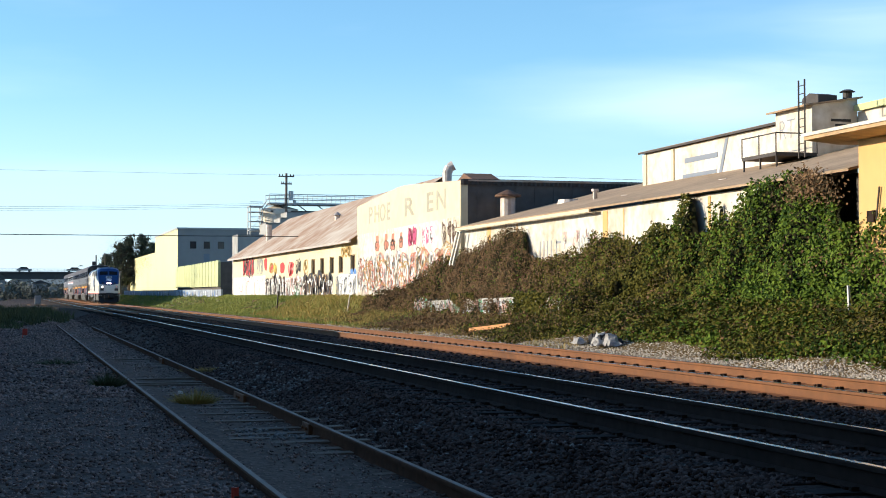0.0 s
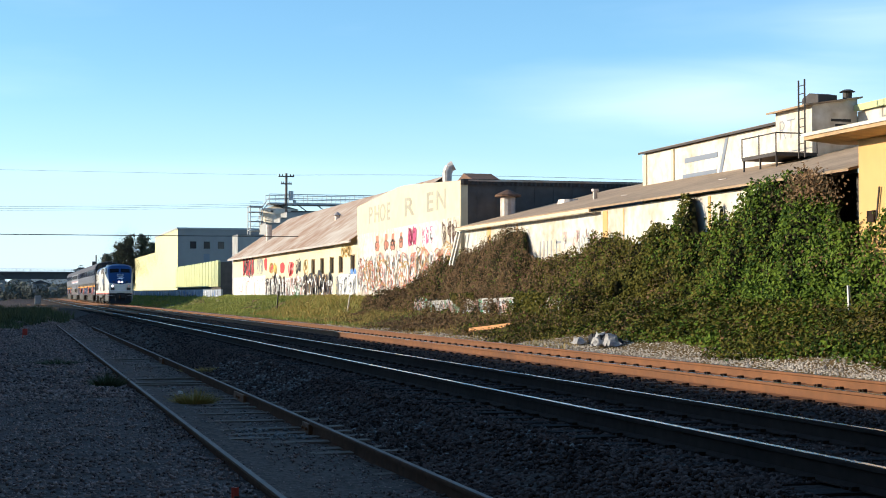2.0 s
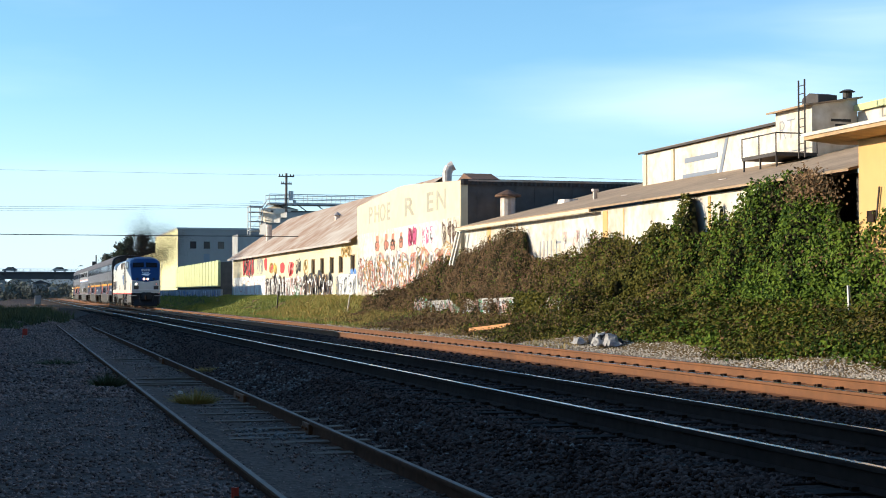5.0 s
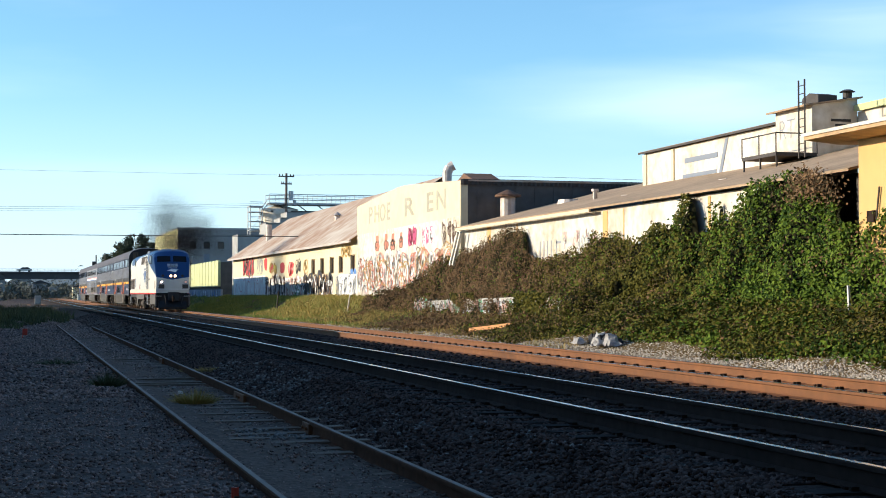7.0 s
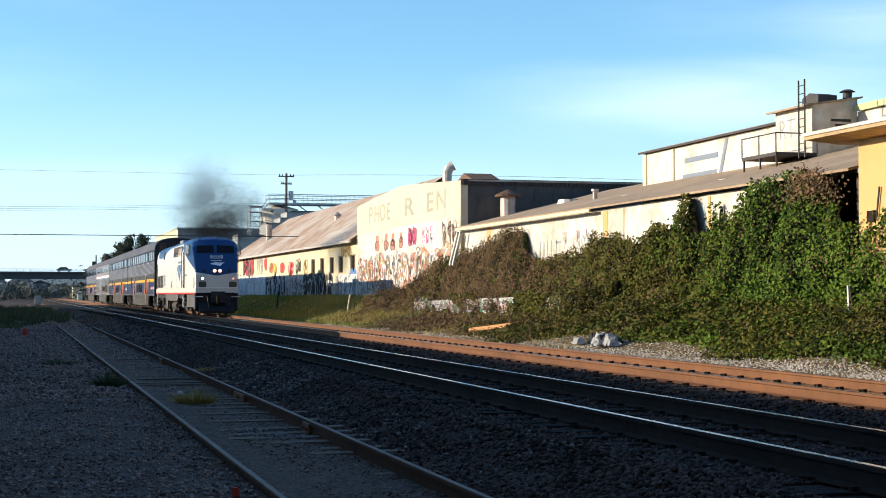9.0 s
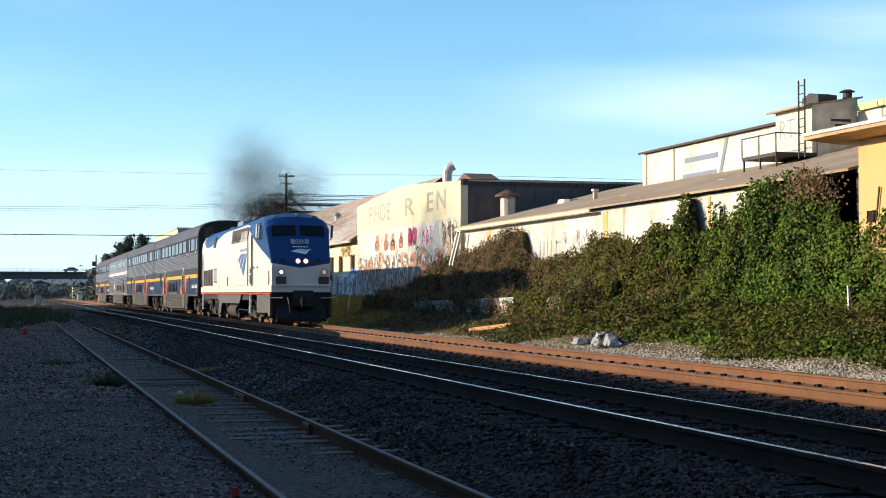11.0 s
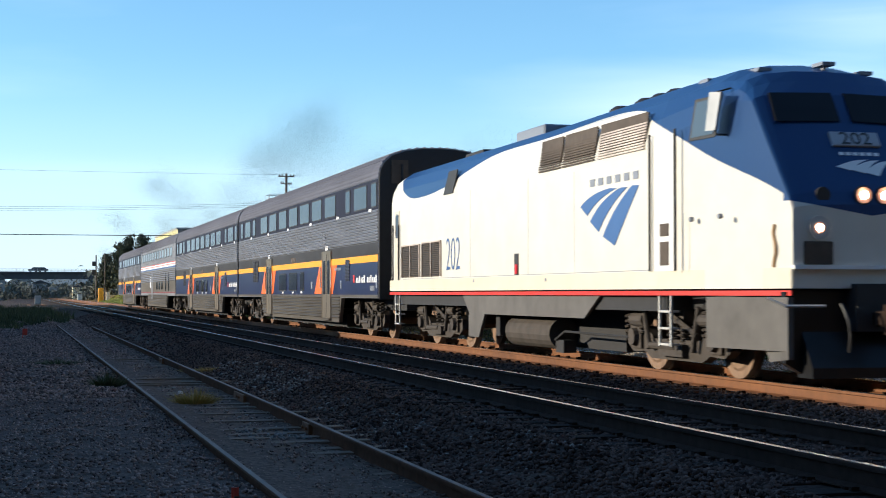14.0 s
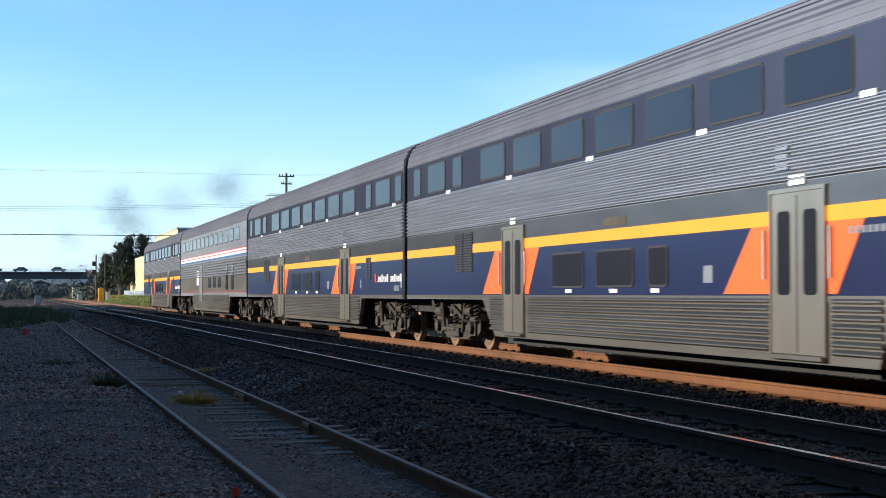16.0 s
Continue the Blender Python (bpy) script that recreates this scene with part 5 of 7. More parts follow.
    part("equipment_box", bm, M["black"], c)
    text = text_mesh("number", "202", 1.02, M["logo_blue"], c, Matrix.Translation((-1.488, -6.62, 1.68)) @ SIDE @ Matrix.Diagonal((0.74, 1.0, 1, 1)), "blue unit number", -0.018)
    bm = B()
    for s in (-1, 1):
        for u, z0, z1 in ((-7.9, 1.5, 3.3), (-11.6, 1.5, 3.25), (-14.0, 1.5, 3.2), (-18.35, 1.5, 2.3)):
            panel(bm, s * 1.479, u, u + 0.012, z0, z1, 0.003)
        panel(bm, s * 1.479, -17.2, -2.2, 1.515, 1.525, 0.004)
    part("panel_seams", bm, M["mark_grey"], c)["kind"] = "stuff"
    # nose
    def on_nose(z):
        return lerp_table([(1.24, -20.81), (2.26, -20.81), (2.46, -20.74), (3.80, -19.95), (4.16, -19.6)], z)
    bm = B()
    for sx in (-1, 1):
        q = [(sx * 0.09, 3.43), (sx * 1.02, 3.40), (sx * 1.00, 3.80), (sx * 0.09, 3.83)]
        front, back = [], []
        for x, z in q:
            front.append(bm.verts.new((x, on_nose(z) - 0.03, z)))
            back.append(bm.verts.new((x, on_nose(z) + 0.02, z)))
        bm.faces.new(front)
        bm.faces.new(back[::-1])
        for i in range(4):
            bm.faces.new((front[i], front[(i + 1) % 4], back[(i + 1) % 4], back[i]))
    part("windshield", bm, M["windscreen"], c, "dark split windshield")
    for x in (-0.12, 0.18):
        bm = B()
        y = on_nose(2.42)
        tube(bm, (x, y - 0.02, 2.42), (x, y - 0.06, 2.42), 0.125, 16)
        lh = part("headlight", bm, M["rubber"], c)
        part("reflector", tube(B(), (x, y - 0.058, 2.42), (x, y - 0.064, 2.42), 0.105, 16), M["reflector"], lh, "warm glowing reflector")
        bm = B()
        tube(bm, (x, y - 0.064, 2.42), (x, y - 0.07, 2.42), 0.046, 16)
        part("lens", bm, M["lamp"], lh, "bright lit lens")
    for x, m2 in ((-0.77, "lamp"), (0.89, "lamp_dim")):
        bm = B()
        tube(bm, (x, -20.80, 2.0), (x, -20.85, 2.0), 0.15, 16)
        lh = part("ditch_light", bm, M["grey_metal"], c, "chrome ringed ditch light")
        part("reflector", tube(B(), (x, -20.848, 2.0), (x, -20.856, 2.0), 0.075, 16), M["reflector"], lh)
        bm = B()
        tube(bm, (x, -20.85, 2.0), (x, -20.862, 2.0), 0.040 if x < 0 else 0.05, 16)
        part("lens", bm, M[m2], lh)
    for x in (-0.5, 0.5):
        bm = B()
        tube(bm, (x * 1.35, on_nose(2.42) - 0.03, 2.42), (x * 1.35, on_nose(2.42) + 0.02, 2.42), 0.10, 14)
        part("marker_light", bm, M["rubber"], c)
    nb = B()
    y0 = on_nose(3.17)
    tilt = math.degrees(math.atan2(0.79, 1.34))
    pl = Matrix.Translation((0.03, y0 - 0.01, 3.17)) @ pose(0, 0, 0, -tilt)
    box(nb, -0.35, 0.35, -0.03, 0.03, -0.11, 0.11, 0.008)
    bmesh.ops.transform(nb, matrix=pl, verts=nb.verts)
    board = part("number_board", nb, M["board"], c, "pale number board")
    text_mesh("number", "202", 0.27, M["rubber"], board, pl @ Matrix.Translation((0, -0.034, -0.09)) @ FRONT @ Matrix.Diagonal((1.15, 1, 1, 1)))
    bm = B()
    for k in range(3):
        strip = []
        for i in range(6):
            f = i / 5
            xa = (-0.36 + 0.19 * k) + (0.44 - 0.02 * k) * f
            za = 2.80 - 0.035 * k + (0.10 + 0.03 * k) * math.sin(f * math.pi / 2)
            wd = 0.15 * (1 - f) + 0.05
            strip.append([bm.verts.new((xa + dx, on_nose(z) - 0.012, z)) for dx, z in ((0, za), (wd, za - 0.05 * (1 - f)))])
        for p, q in zip(strip, strip[1:]):
            bm.faces.new((p[0], p[1], q[1], q[0]))
    for k in range(6):
        v = [bm.verts.new((a, on_nose(z) - 0.012, z)) for a, z in ((-0.26 + k * 0.10, 2.955), (-0.185 + k * 0.10, 2.955), (-0.185 + k * 0.10, 3.00), (-0.26 + k * 0.10, 3.00))]
        bm.faces.new(v)
    part("nose_emblem", bm, M["white_paint"], c, "white emblem bars")
    for x in (-0.77, 0.87):
        bm = B()
        box(bm, x - 0.20, x + 0.20, -20.84, -20.80, 1.54, 1.83, 0.01)
        part("nose_grille", bm, M["grille"], c)
    bm = B()
    box(bm, -1.13, 1.13, -20.87, -20.80, 1.48, 1.53)
    part("nose_ledge", bm, M["white_paint"], c)
    bm = B()
    box(bm, -0.31, 0.45, -20.95, -20.6, 0.70, 1.30)
    part("coupler_pocket", bm, M["black"], c)
    bm = B()
    prism(bm, [(-1.18, 1.2), (1.18, 1.2), (1.18, 0.3), (0.9, 0.14), (-0.9, 0.14), (-1.18, 0.3)], 1, -20.72, -20.60)
    prism(bm, [(-20.6, 0.9), (-20.98, 0.25), (-20.98, 0.12), (-20.6, 0.12)], 0, -0.95, 0.95)
    part("pilot", bm, M["pilot_black"], c, "dark snowplough pilot")
    bm = B()
    box(bm, -0.08, 0.10, -21.25, -20.9, 0.76, 0.96, 0.03)
    tube(bm, (0.0, -21.2, 0.66), (0.0, -21.2, 1.04), 0.08, 8)
    part("coupler", bm, M["rust_dark"], c)
    for x in (-0.55, 0.5, 0.62):
        bm = B()
        pipe(bm, [(x + 0.1 * k / 6, -20.98 - 0.12 * math.sin(k / 6 * 3.1), 1.05 - 0.1 * k) for k in range(7)], 0.022)
        part("brake_hose", bm, M["rubber"], c)
    for s in (-1, 1):
        bm = B()
        tube(bm, (s * 0.75, -20.95, 1.02), (s * 1.25, -20.85, 1.02), 0.02, 6)
        tube(bm, (s * 1.25, -20.85, 1.02), (s * 1.45, -20.75, 1.12), 0.02, 6)
        part("handrail", bm, M["grey_metal"], c)
    # roof
    bm = B()
    box(bm, -0.75, 0.75, -10.4, -8.7, 4.18, 4.42, 0.03)
    part("roof_hatch", bm, M["mark_grey"], c)
    for u in (-16.3, -15.7, -15.1, -14.0):
        bm = B()
        tube(bm, (-0.62, u, 4.0), (-0.62, u, 4.26), 0.22, 14)
        tube(bm, (-0.62, u, 4.26), (-0.62, u, 4.33), 0.22, 14, 0.12)
        part("roof_fan", bm, M["black"], c)
    bm = B()
    box(bm, -0.5, 0.5, -5.6, -4.2, 4.2, 4.38, 0.02)
    part("exhaust_stack", bm, M["black"], c, "sooty exhaust outlet")
    for x, u in ((-0.95, -18.1), (-0.75, -19.25), (0.15, -19.35), (0.75, -19.3)):
        bm = B()
        zz = 4.10 if abs(x) > 0.6 else 4.20
        box(bm, x - 0.10, x + 0.10, u - 0.14, u + 0.14, zz + 0.07, zz + 0.12)
        tube(bm, (x, u, zz - 0.1), (x, u, zz + 0.08), 0.035, 6)
        part("horn", bm, M["mark_grey"], c)
    bm = B()
    box(bm, -0.6, 0.6, -0.92, -0.45, 1.25, 3.4)
    part("gangway", bm, M["black"], c)
    truck(c, -17.3, 2.8, 0.51, M["truck_grey"])
    truck(c, -4.3, 2.8, 0.51, M["truck_grey"])
    return c


def grille(c, s, a, e, z0, z1, n):
    bm = B()
    x = s * 1.48
    panel(bm, x, a, e, z0, z1, 0.006)
    g = part("side_grille", bm, M["rubber"], c, "dark brown louvered vent")
    bm = B()
    for k in range(n):
        z = z0 + (z1 - z0) * (k + 0.2) / n
        prism(bm, [(x, z), (x + s * 0.03, z), (x, z + (z1 - z0) / n * 0.7)], 1, a, e)
    part("slats", bm, M["grille"], g)
    bm = B()
    for u in (a, (a + e) / 2, e):
        panel(bm, x, u - 0.02, u + 0.02, z0, z1, 0.035)
    panel(bm, x, a, e, z1, z1 + 0.03, 0.035)
    part("grille_frame", bm, M["vent_metal"], g)
    return g


M["cream_sill"] = mat("cream_sill", (0.62, 0.57, 0.46), 0.55, scale=1.5, vary=0.08)
M["board"] = mat("board", (0.36, 0.38, 0.42), 0.5, scale=3, vary=0.06)

loco = locomotive()
car_a = california_car("steel and navy two-level coach with amber stripe and orange doors")
car_b = copy_thing(car_a, pose(0, 0, 0))
car_c = lounge_car()
car_d = copy_thing(car_a, pose(0, 0, 0))
CARS = [(loco, 0.0), (car_a, 0.0), (car_b, 25.91), (car_c, 51.82), (car_d, 77.73)]


def train_y(t):
    """Where the first coupling is along the track at t seconds."""
    return 205.137 - 9.98497 * t - 0.13282 * t * t - 0.000445792 * t ** 3


# ---- stuff: stones, leaves, blades ----
def np_mesh(name, verts, tris, material, label, category):
    me = bpy.data.meshes.new(name)
    v, f = np.asarray(verts, np.float32), np.asarray(tris, np.int32)
    me.vertices.add(len(v))
    me.vertices.foreach_set("co", v.ravel())
    me.loops.add(f.size)
    me.loops.foreach_set("vertex_index", f.ravel())
    me.polygons.add(len(f))
    me.polygons.foreach_set("loop_start", np.arange(0, f.size, 3, dtype=np.int32))
    me.polygons.foreach_set("loop_total", np.full(len(f), 3, np.int32))
    me.update(calc_edges=True)
    me.materials.append(material)
    return tagged(new(name, me), label, category, kind="stuff")


def turns(n, rng):
    """n random rotation matrices."""
    q = rng.normal(size=(n, 4))
    q /= np.linalg.norm(q, axis=1)[:, None]
    w, x, y, z = q.T
    return np.stack([np.stack([1 - 2 * (y * y + z * z), 2 * (x * y - z * w), 2 * (x * z + y * w)], 1),
                     np.stack([2 * (x * y + z * w), 1 - 2 * (x * x + z * z), 2 * (y * z - x * w)], 1),
                     np.stack([2 * (x * z - y * w), 2 * (y * z + x * w), 1 - 2 * (x * x + y * y)], 1)], 1)


OCT = np.array([(1, 0, 0), (-1, 0, 0), (0, 1, 0), (0, -1, 0), (0, 0, 0.8), (0, 0, -0.8)], float)
OCT_F = np.array([(0, 2, 4), (2, 1, 4), (1, 3, 4), (3, 0, 4), (2, 0, 5), (1, 2, 5), (3, 1, 5), (0, 3, 5)])


def ground_z(x, y):
    xs, zs = [r[0] for r in GROUND], [r[1] for r in GROUND]
    return np.interp(x, xs, zs)


def stones(areas, material, label, seed):
    rng = np.random.default_rng(seed)
    V, F, base = [], [], 0
    for x0, x1, y0, y1, n, s0, s1 in areas:
        k = rng.random(n)
        y = y0 + (y1 - y0) * k ** 1.5
        x = rng.uniform(x0, x1, n)
        s = rng.uniform(s0, s1, n)
        jit = OCT[None] * rng.uniform(0.6, 1.25, (n, 6, 1)) + rng.normal(0, 0.16, (n, 6, 3))
        v = np.einsum("nij,nkj->nki", turns(n, rng), jit) * s[:, None, None]
        v[:, :, 2] *= 0.75
        z = np.array([gz(a, b) for a, b in zip(x, y)])
        v += np.stack([x, y, z + s * 0.2], 1)[:, None, :]
        V.append(v.reshape(-1, 3))
        F.append((OCT_F[None] + (np.arange(n) * 6)[:, None, None] + base).reshape(-1, 3))
        base += n * 6
    np_mesh("loose_stones", np.concatenate(V), np.concatenate(F), material, label, "gravel")


stones([(-2.0, 1.9, 7, 24, 15000, 0.010, 0.030), (-2.0, 1.9, 24, 60, 7000, 0.02, 0.05), (-2.0, 3.5, 60, 110, 3500, 0.03, 0.06), (2.0, 3.4, 8, 40, 4500, 0.008, 0.025), (1.9, 3.6, 40, 75, 3000, 0.015, 0.04)],
       M["stone"], "small grey stones of the gravel lot", 1)
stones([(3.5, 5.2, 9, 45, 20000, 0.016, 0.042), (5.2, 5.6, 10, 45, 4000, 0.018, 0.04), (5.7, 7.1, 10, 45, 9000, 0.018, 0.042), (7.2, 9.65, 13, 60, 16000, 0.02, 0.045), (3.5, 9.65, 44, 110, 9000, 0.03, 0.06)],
       M["ballast"], "crushed stone ballast between the tracks, darkened for shade", 2)
stones([(9.75, 11.15, 14, 60, 7000, 0.02, 0.045), (11.25, 12.7, 16, 70, 7000, 0.02, 0.045)], M["stone_sunlit"], "ballast stones with orange sunlight put into their colour", 3)
stones([(12.6, 15.2, 22, 75, 17000, 0.018, 0.045), (14.8, 16.2, 23, 47, 6000, 0.014, 0.036)], M["stone_pale"], "pale gravel beside the track", 4)
stones([(3.7, 4.6, 17, 30, 220, 0.02, 0.045), (3.9, 5.0, 25, 34, 420, 0.02, 0.05), (4.0, 5.2, 13, 18, 160, 0.015, 0.035), (2.6, 3.3, 17.5, 19.2, 120, 0.02, 0.045), (2.3, 3.2, 18, 30, 90, 0.02, 0.04), (1.6, 2.4, 30, 40, 60, 0.02, 0.045)], M["stone_grey"], "scattered pale stones near the siding", 5)


def leaves(name, pos, nrm, size, material, label, category, rng, spread=0.7):
    """Small folded leaves at pos, roughly facing nrm."""
    n = len(pos)
    d = nrm + rng.normal(0, spread, (n, 3))
    d /= np.linalg.norm(d, axis=1)[:, None]
    a = np.cross(d, rng.normal(size=(n, 3)))
    a /= np.linalg.norm(a, axis=1)[:, None] + 1e-9
    b = np.cross(d, a)
    s = size[:, None]
    v = np.stack([pos - a * s, pos + b * s * 0.62 + d * s * 0.2, pos + a * s * 1.1, pos - b * s * 0.62 + d * s * 0.2], 1)
    f = np.array([(0, 1, 2), (0, 2, 3)])[None] + (np.arange(n) * 4)[:, None, None]
    return np_mesh(name, v.reshape(-1, 3), f.reshape(-1, 3), material, label, category)


# height of the ivy along the workshop wall
TOP = [(22, 3.0), (28, 3.05), (32, 3.1), (32.6, 3.0), (33.1, 2.82), (33.7, 2.80), (34.1, 3.1), (34.5, 3.55), (35.1, 3.75), (35.4, 4.2), (36.3, 4.42), (37.0, 4.42), (38.0, 4.34), (39.0, 4.26), (39.6, 4.1),
       (39.95, 3.5), (40.5, 3.4), (41.0, 3.15), (41.15, 3.9), (41.35, 3.9), (41.5, 3.1), (42.45, 2.9), (42.65, 3.9), (43.0, 4.2), (43.6, 4.28), (44.0, 4.15), (44.25, 3.3), (45.6, 3.42), (46.5, 3.1), (47.9, 2.9),
       (48.8, 3.1), (49.2, 3.4), (50.0, 3.3), (51.6, 2.95), (53.7, 2.7), (54.9, 2.6), (56.2, 2.42), (57.6, 2.6), (58.6, 2.95), (59.1, 3.85), (61.6, 3.92), (63.2, 3.6), (64.8, 3.35), (68, 3.13), (70.4, 2.9), (73.5, 2.55), (76, 1.6), (79, 0.7)]


def bank_profile(y):
    """Cross section of the overgrown bank at y: from the foot to the wall top."""
    top = lerp_table(TOP, y)
    foot = 14.9 + 0.5 * math.sin(y * 0.37) + 0.35 * math.sin(y * 0.91 + 1) + (0.8 if y < 45 else 0.0)
    if y < 47:
        return [(foot, -0.40), (16.4, 0.02), (18.1, 0.50), (18.95, 0.80), (19.30, 1.5), (19.5, 0.5 * (top + 1.5)), (19.75, top)]
    return [(foot, -0.40), (16.3, -0.14), (17.3, 0.08), (17.75, 0.95), (18.9, 1.12), (19.3, 0.5 * (top + 1.12)), (19.75, top)]


def bank_point(y, v):
    p = bank_profile(y)
    k = v * (len(p) - 1)
    i = min(int(k), len(p) - 2)
    f = k - i
    x, z = p[i][0] + (p[i + 1][0] - p[i][0]) * f, p[i][1] + (p[i + 1][1] - p[i][1]) * f
    dx, dz = p[i + 1][0] - p[i][0], p[i + 1][1] - p[i][1]
    l = math.hypot(dx, dz) + 1e-6
    nx, nz = -dz / l, dx / l
    lump = 0.42 * noise.noise(Vector((y * 0.9, v * 5.0, 1))) + 0.22 * noise.noise(Vector((y * 2.3, v * 12.0, 5)))
    if v < 0.2:
        lump *= v / 0.2
    if y > 50 and v < 0.4:
        lump *= 0.25
    return x + nx * lump, z + nz * lump, nx, nz


def ivy_bank():
    ys = [22 + 0.3 * i for i in range(191)]
    nv = 30
    verts, faces = [], []
    for y in ys:
        for j in range(nv + 1):
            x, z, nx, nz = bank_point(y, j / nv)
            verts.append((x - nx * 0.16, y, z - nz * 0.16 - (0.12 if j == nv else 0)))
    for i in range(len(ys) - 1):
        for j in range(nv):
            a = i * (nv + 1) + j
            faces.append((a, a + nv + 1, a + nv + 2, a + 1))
    # smooth backing sheet, dark where gaps in the leaves would be shaded
    g = mesh_ob("bramble_thicket", verts, faces, M["ivy_depth"], smooth=True)
    tagged(g, "dark sheet under the ivy with the shade between leaves in its colour", "shrub", kind="stuff")
    rng = np.random.default_rng(11)
    sets = {"leaf_bright": [], "leaf": [], "leaf_brown": []}
    N = 300000
    yy = 22 + 57 * rng.random(N) ** 1.15
    vv = rng.random(N) ** 1.0
    vv = np.where(rng.random(N) < 0.3, vv * 0.36, vv)
    for y, v in zip(yy, vv):
        if (53.6 < y < 68 or 49.9 < y < 51.6) and 0.27 < v < 0.52 and noise.noise(Vector((y * 1.1, v * 8, 9))) > -0.05 and rng.random() < 0.93:
            continue
        if v < 0.16 and rng.random() > v / 0.16:
            continue
        x, z, nx, nz = bank_point(y, v)
        brown = max(0.0, min(1.0, (y - 46) / 13)) * 0.85 + 0.25 * max(0, noise.noise(Vector((y * 0.4, v * 3, 2))) * 2) + (0.18 if v < 0.3 and y > 40 else 0)
        bright = 0.95 * max(0.0, min(1.0, (44 - y) / 7)) * (1.0 if v > 0.4 else 0.5) + 0.7 * max(0, noise.noise(Vector((y * 0.5, v * 4, 7))))
        r = rng.random()
        key = "leaf_brown" if r < brown else ("leaf_bright" if r < brown + bright else "leaf")
        off = rng.normal(0.02, 0.085)
        sets[key].append((x + nx * off, y, z + nz * off, nx, nz))
    names = {"leaf_bright": ("ivy", "bright green ivy leaves in low sun"), "leaf": ("ivy", "olive green ivy covering the bank"), "leaf_brown": ("bramble", "brown dried bramble leaves")}
    for k, rows in sets.items():
        a = np.array(rows)
        nrm = np.stack([a[:, 3], np.full(len(a), -0.25), a[:, 4] + 0.25], 1)
        leaves(names[k][0], a[:, :3], nrm, rng.uniform(0.029, 0.068, len(a)) * (0.8 if k == "leaf_brown" else 1.0), M[k], names[k][1], "ivy", rng)
    # runners hanging over the low wall
    rows = []
    while len(rows) < 5200:
        y, z = rng.uniform(48.6, 69.0), rng.uniform(0.25, 1.2)
        if noise.noise(Vector((y * 0.8, z * 1.5, 21))) + (0.5 if 51.2 < y < 53.6 else 0) + 0.5 * (z - 0.75) > 0.26:
            rows.append((17.56 + rng.normal(0, 0.05), y, z))
    a = np.array(rows)
    leaves("bramble", a, np.tile((-1.0, -0.25, 0.3), (len(a), 1)), rng.uniform(0.028, 0.065, len(a)), M["leaf"], "brambles hanging over the low wall", "bramble", rng)
    # dead vines hanging under the eave beside the open bay
    n = 1500
    y = rng.normal(35.4, 0.6, n)
    a = np.stack([19.55 + rng.normal(0, 0.16, n), y, rng.normal(4.02, 0.20, n) - 0.22 * np.abs(y - 35.6)], 1)
    leaves("bramble", a, np.tile((-1.0, -0.3, 0.2), (n, 1)), rng.uniform(0.025, 0.06, n), M["leaf_brown"], "dead brown vines hanging from the roof edge", "bramble", rng)
    # dry hanging stems
    V, F = [], []
    for i in range(5200):
        y = rng.normal(60.8, 2.6) if i % 3 else rng.uniform(47, 76)
        x, z, nx, nz = bank_point(min(78, max(47, y)), rng.uniform(0.4, 1.0))
        l = rng.uniform(0.25, 0.9)
        dx, dy = rng.normal(0, 0.16, 2)
        b = len(V)
        V += [(x - 0.05, y - 0.008, z), (x - 0.05, y + 0.008, z), (x - 0.12 + dx, y + dy, z + l * rng.choice([-0.5, 0.8]))]
        F.append((b, b + 1, b + 2))
    np_mesh("dry_stems", V, F, M["leaf_brown"], "dry brown hanging bramble stems", "bramble")


ivy_bank()


def ground_cover():
    """Low leaves on the foot of the bank."""
    rng = np.random.default_rng(17)
    n = 60000
    y = 23 + 55 * rng.random(n) ** 1.2
    x = 14.7 + 3.6 * rng.random(n) ** 0.9
    keep = np.array([a > 15.1 + 0.5 * math.sin(b * 0.37) + 0.35 * math.sin(b * 0.91 + 1) + (0.8 if b < 45 else 0.0) + 0.7 * (noise.noise(Vector((a * 2, b * 1.2, 6))) + 0.25) for a, b in zip(x, y)])
    x, y = x[keep], y[keep]
    z = np.array([gz(a, b) for a, b in zip(x, y)])
    z = z + rng.random(len(x)) ** 2 * np.clip((x - 14.6) * 0.22, 0.03, 0.4) * np.where((y > 50) & (x < 17.65), 0.25, 1.0)
    nrm = np.stack([np.full(len(x), -0.5), np.zeros(len(x)), np.full(len(x), 0.8)], 1)
    brown = np.array([noise.noise(Vector((a * 0.7, b * 0.4, 12))) for a, b in zip(x, y)]) + rng.normal(0, 0.3, len(x)) + np.clip((y - 45) / 25, -0.3, 0.4) > 0.15
    p = np.stack([x, y, z], 1)
    leaves("ground_ivy", p[~brown], nrm[~brown], rng.uniform(0.025, 0.06, int((~brown).sum())), M["leaf"], "low green ground cover at the foot of the bank", "ivy", rng)
    leaves("leaf_litter", p[brown], nrm[brown], rng.uniform(0.02, 0.05, int(brown.sum())), M["leaf_brown"], "brown leaf litter and dry weeds", "weeds", rng)


ground_cover()


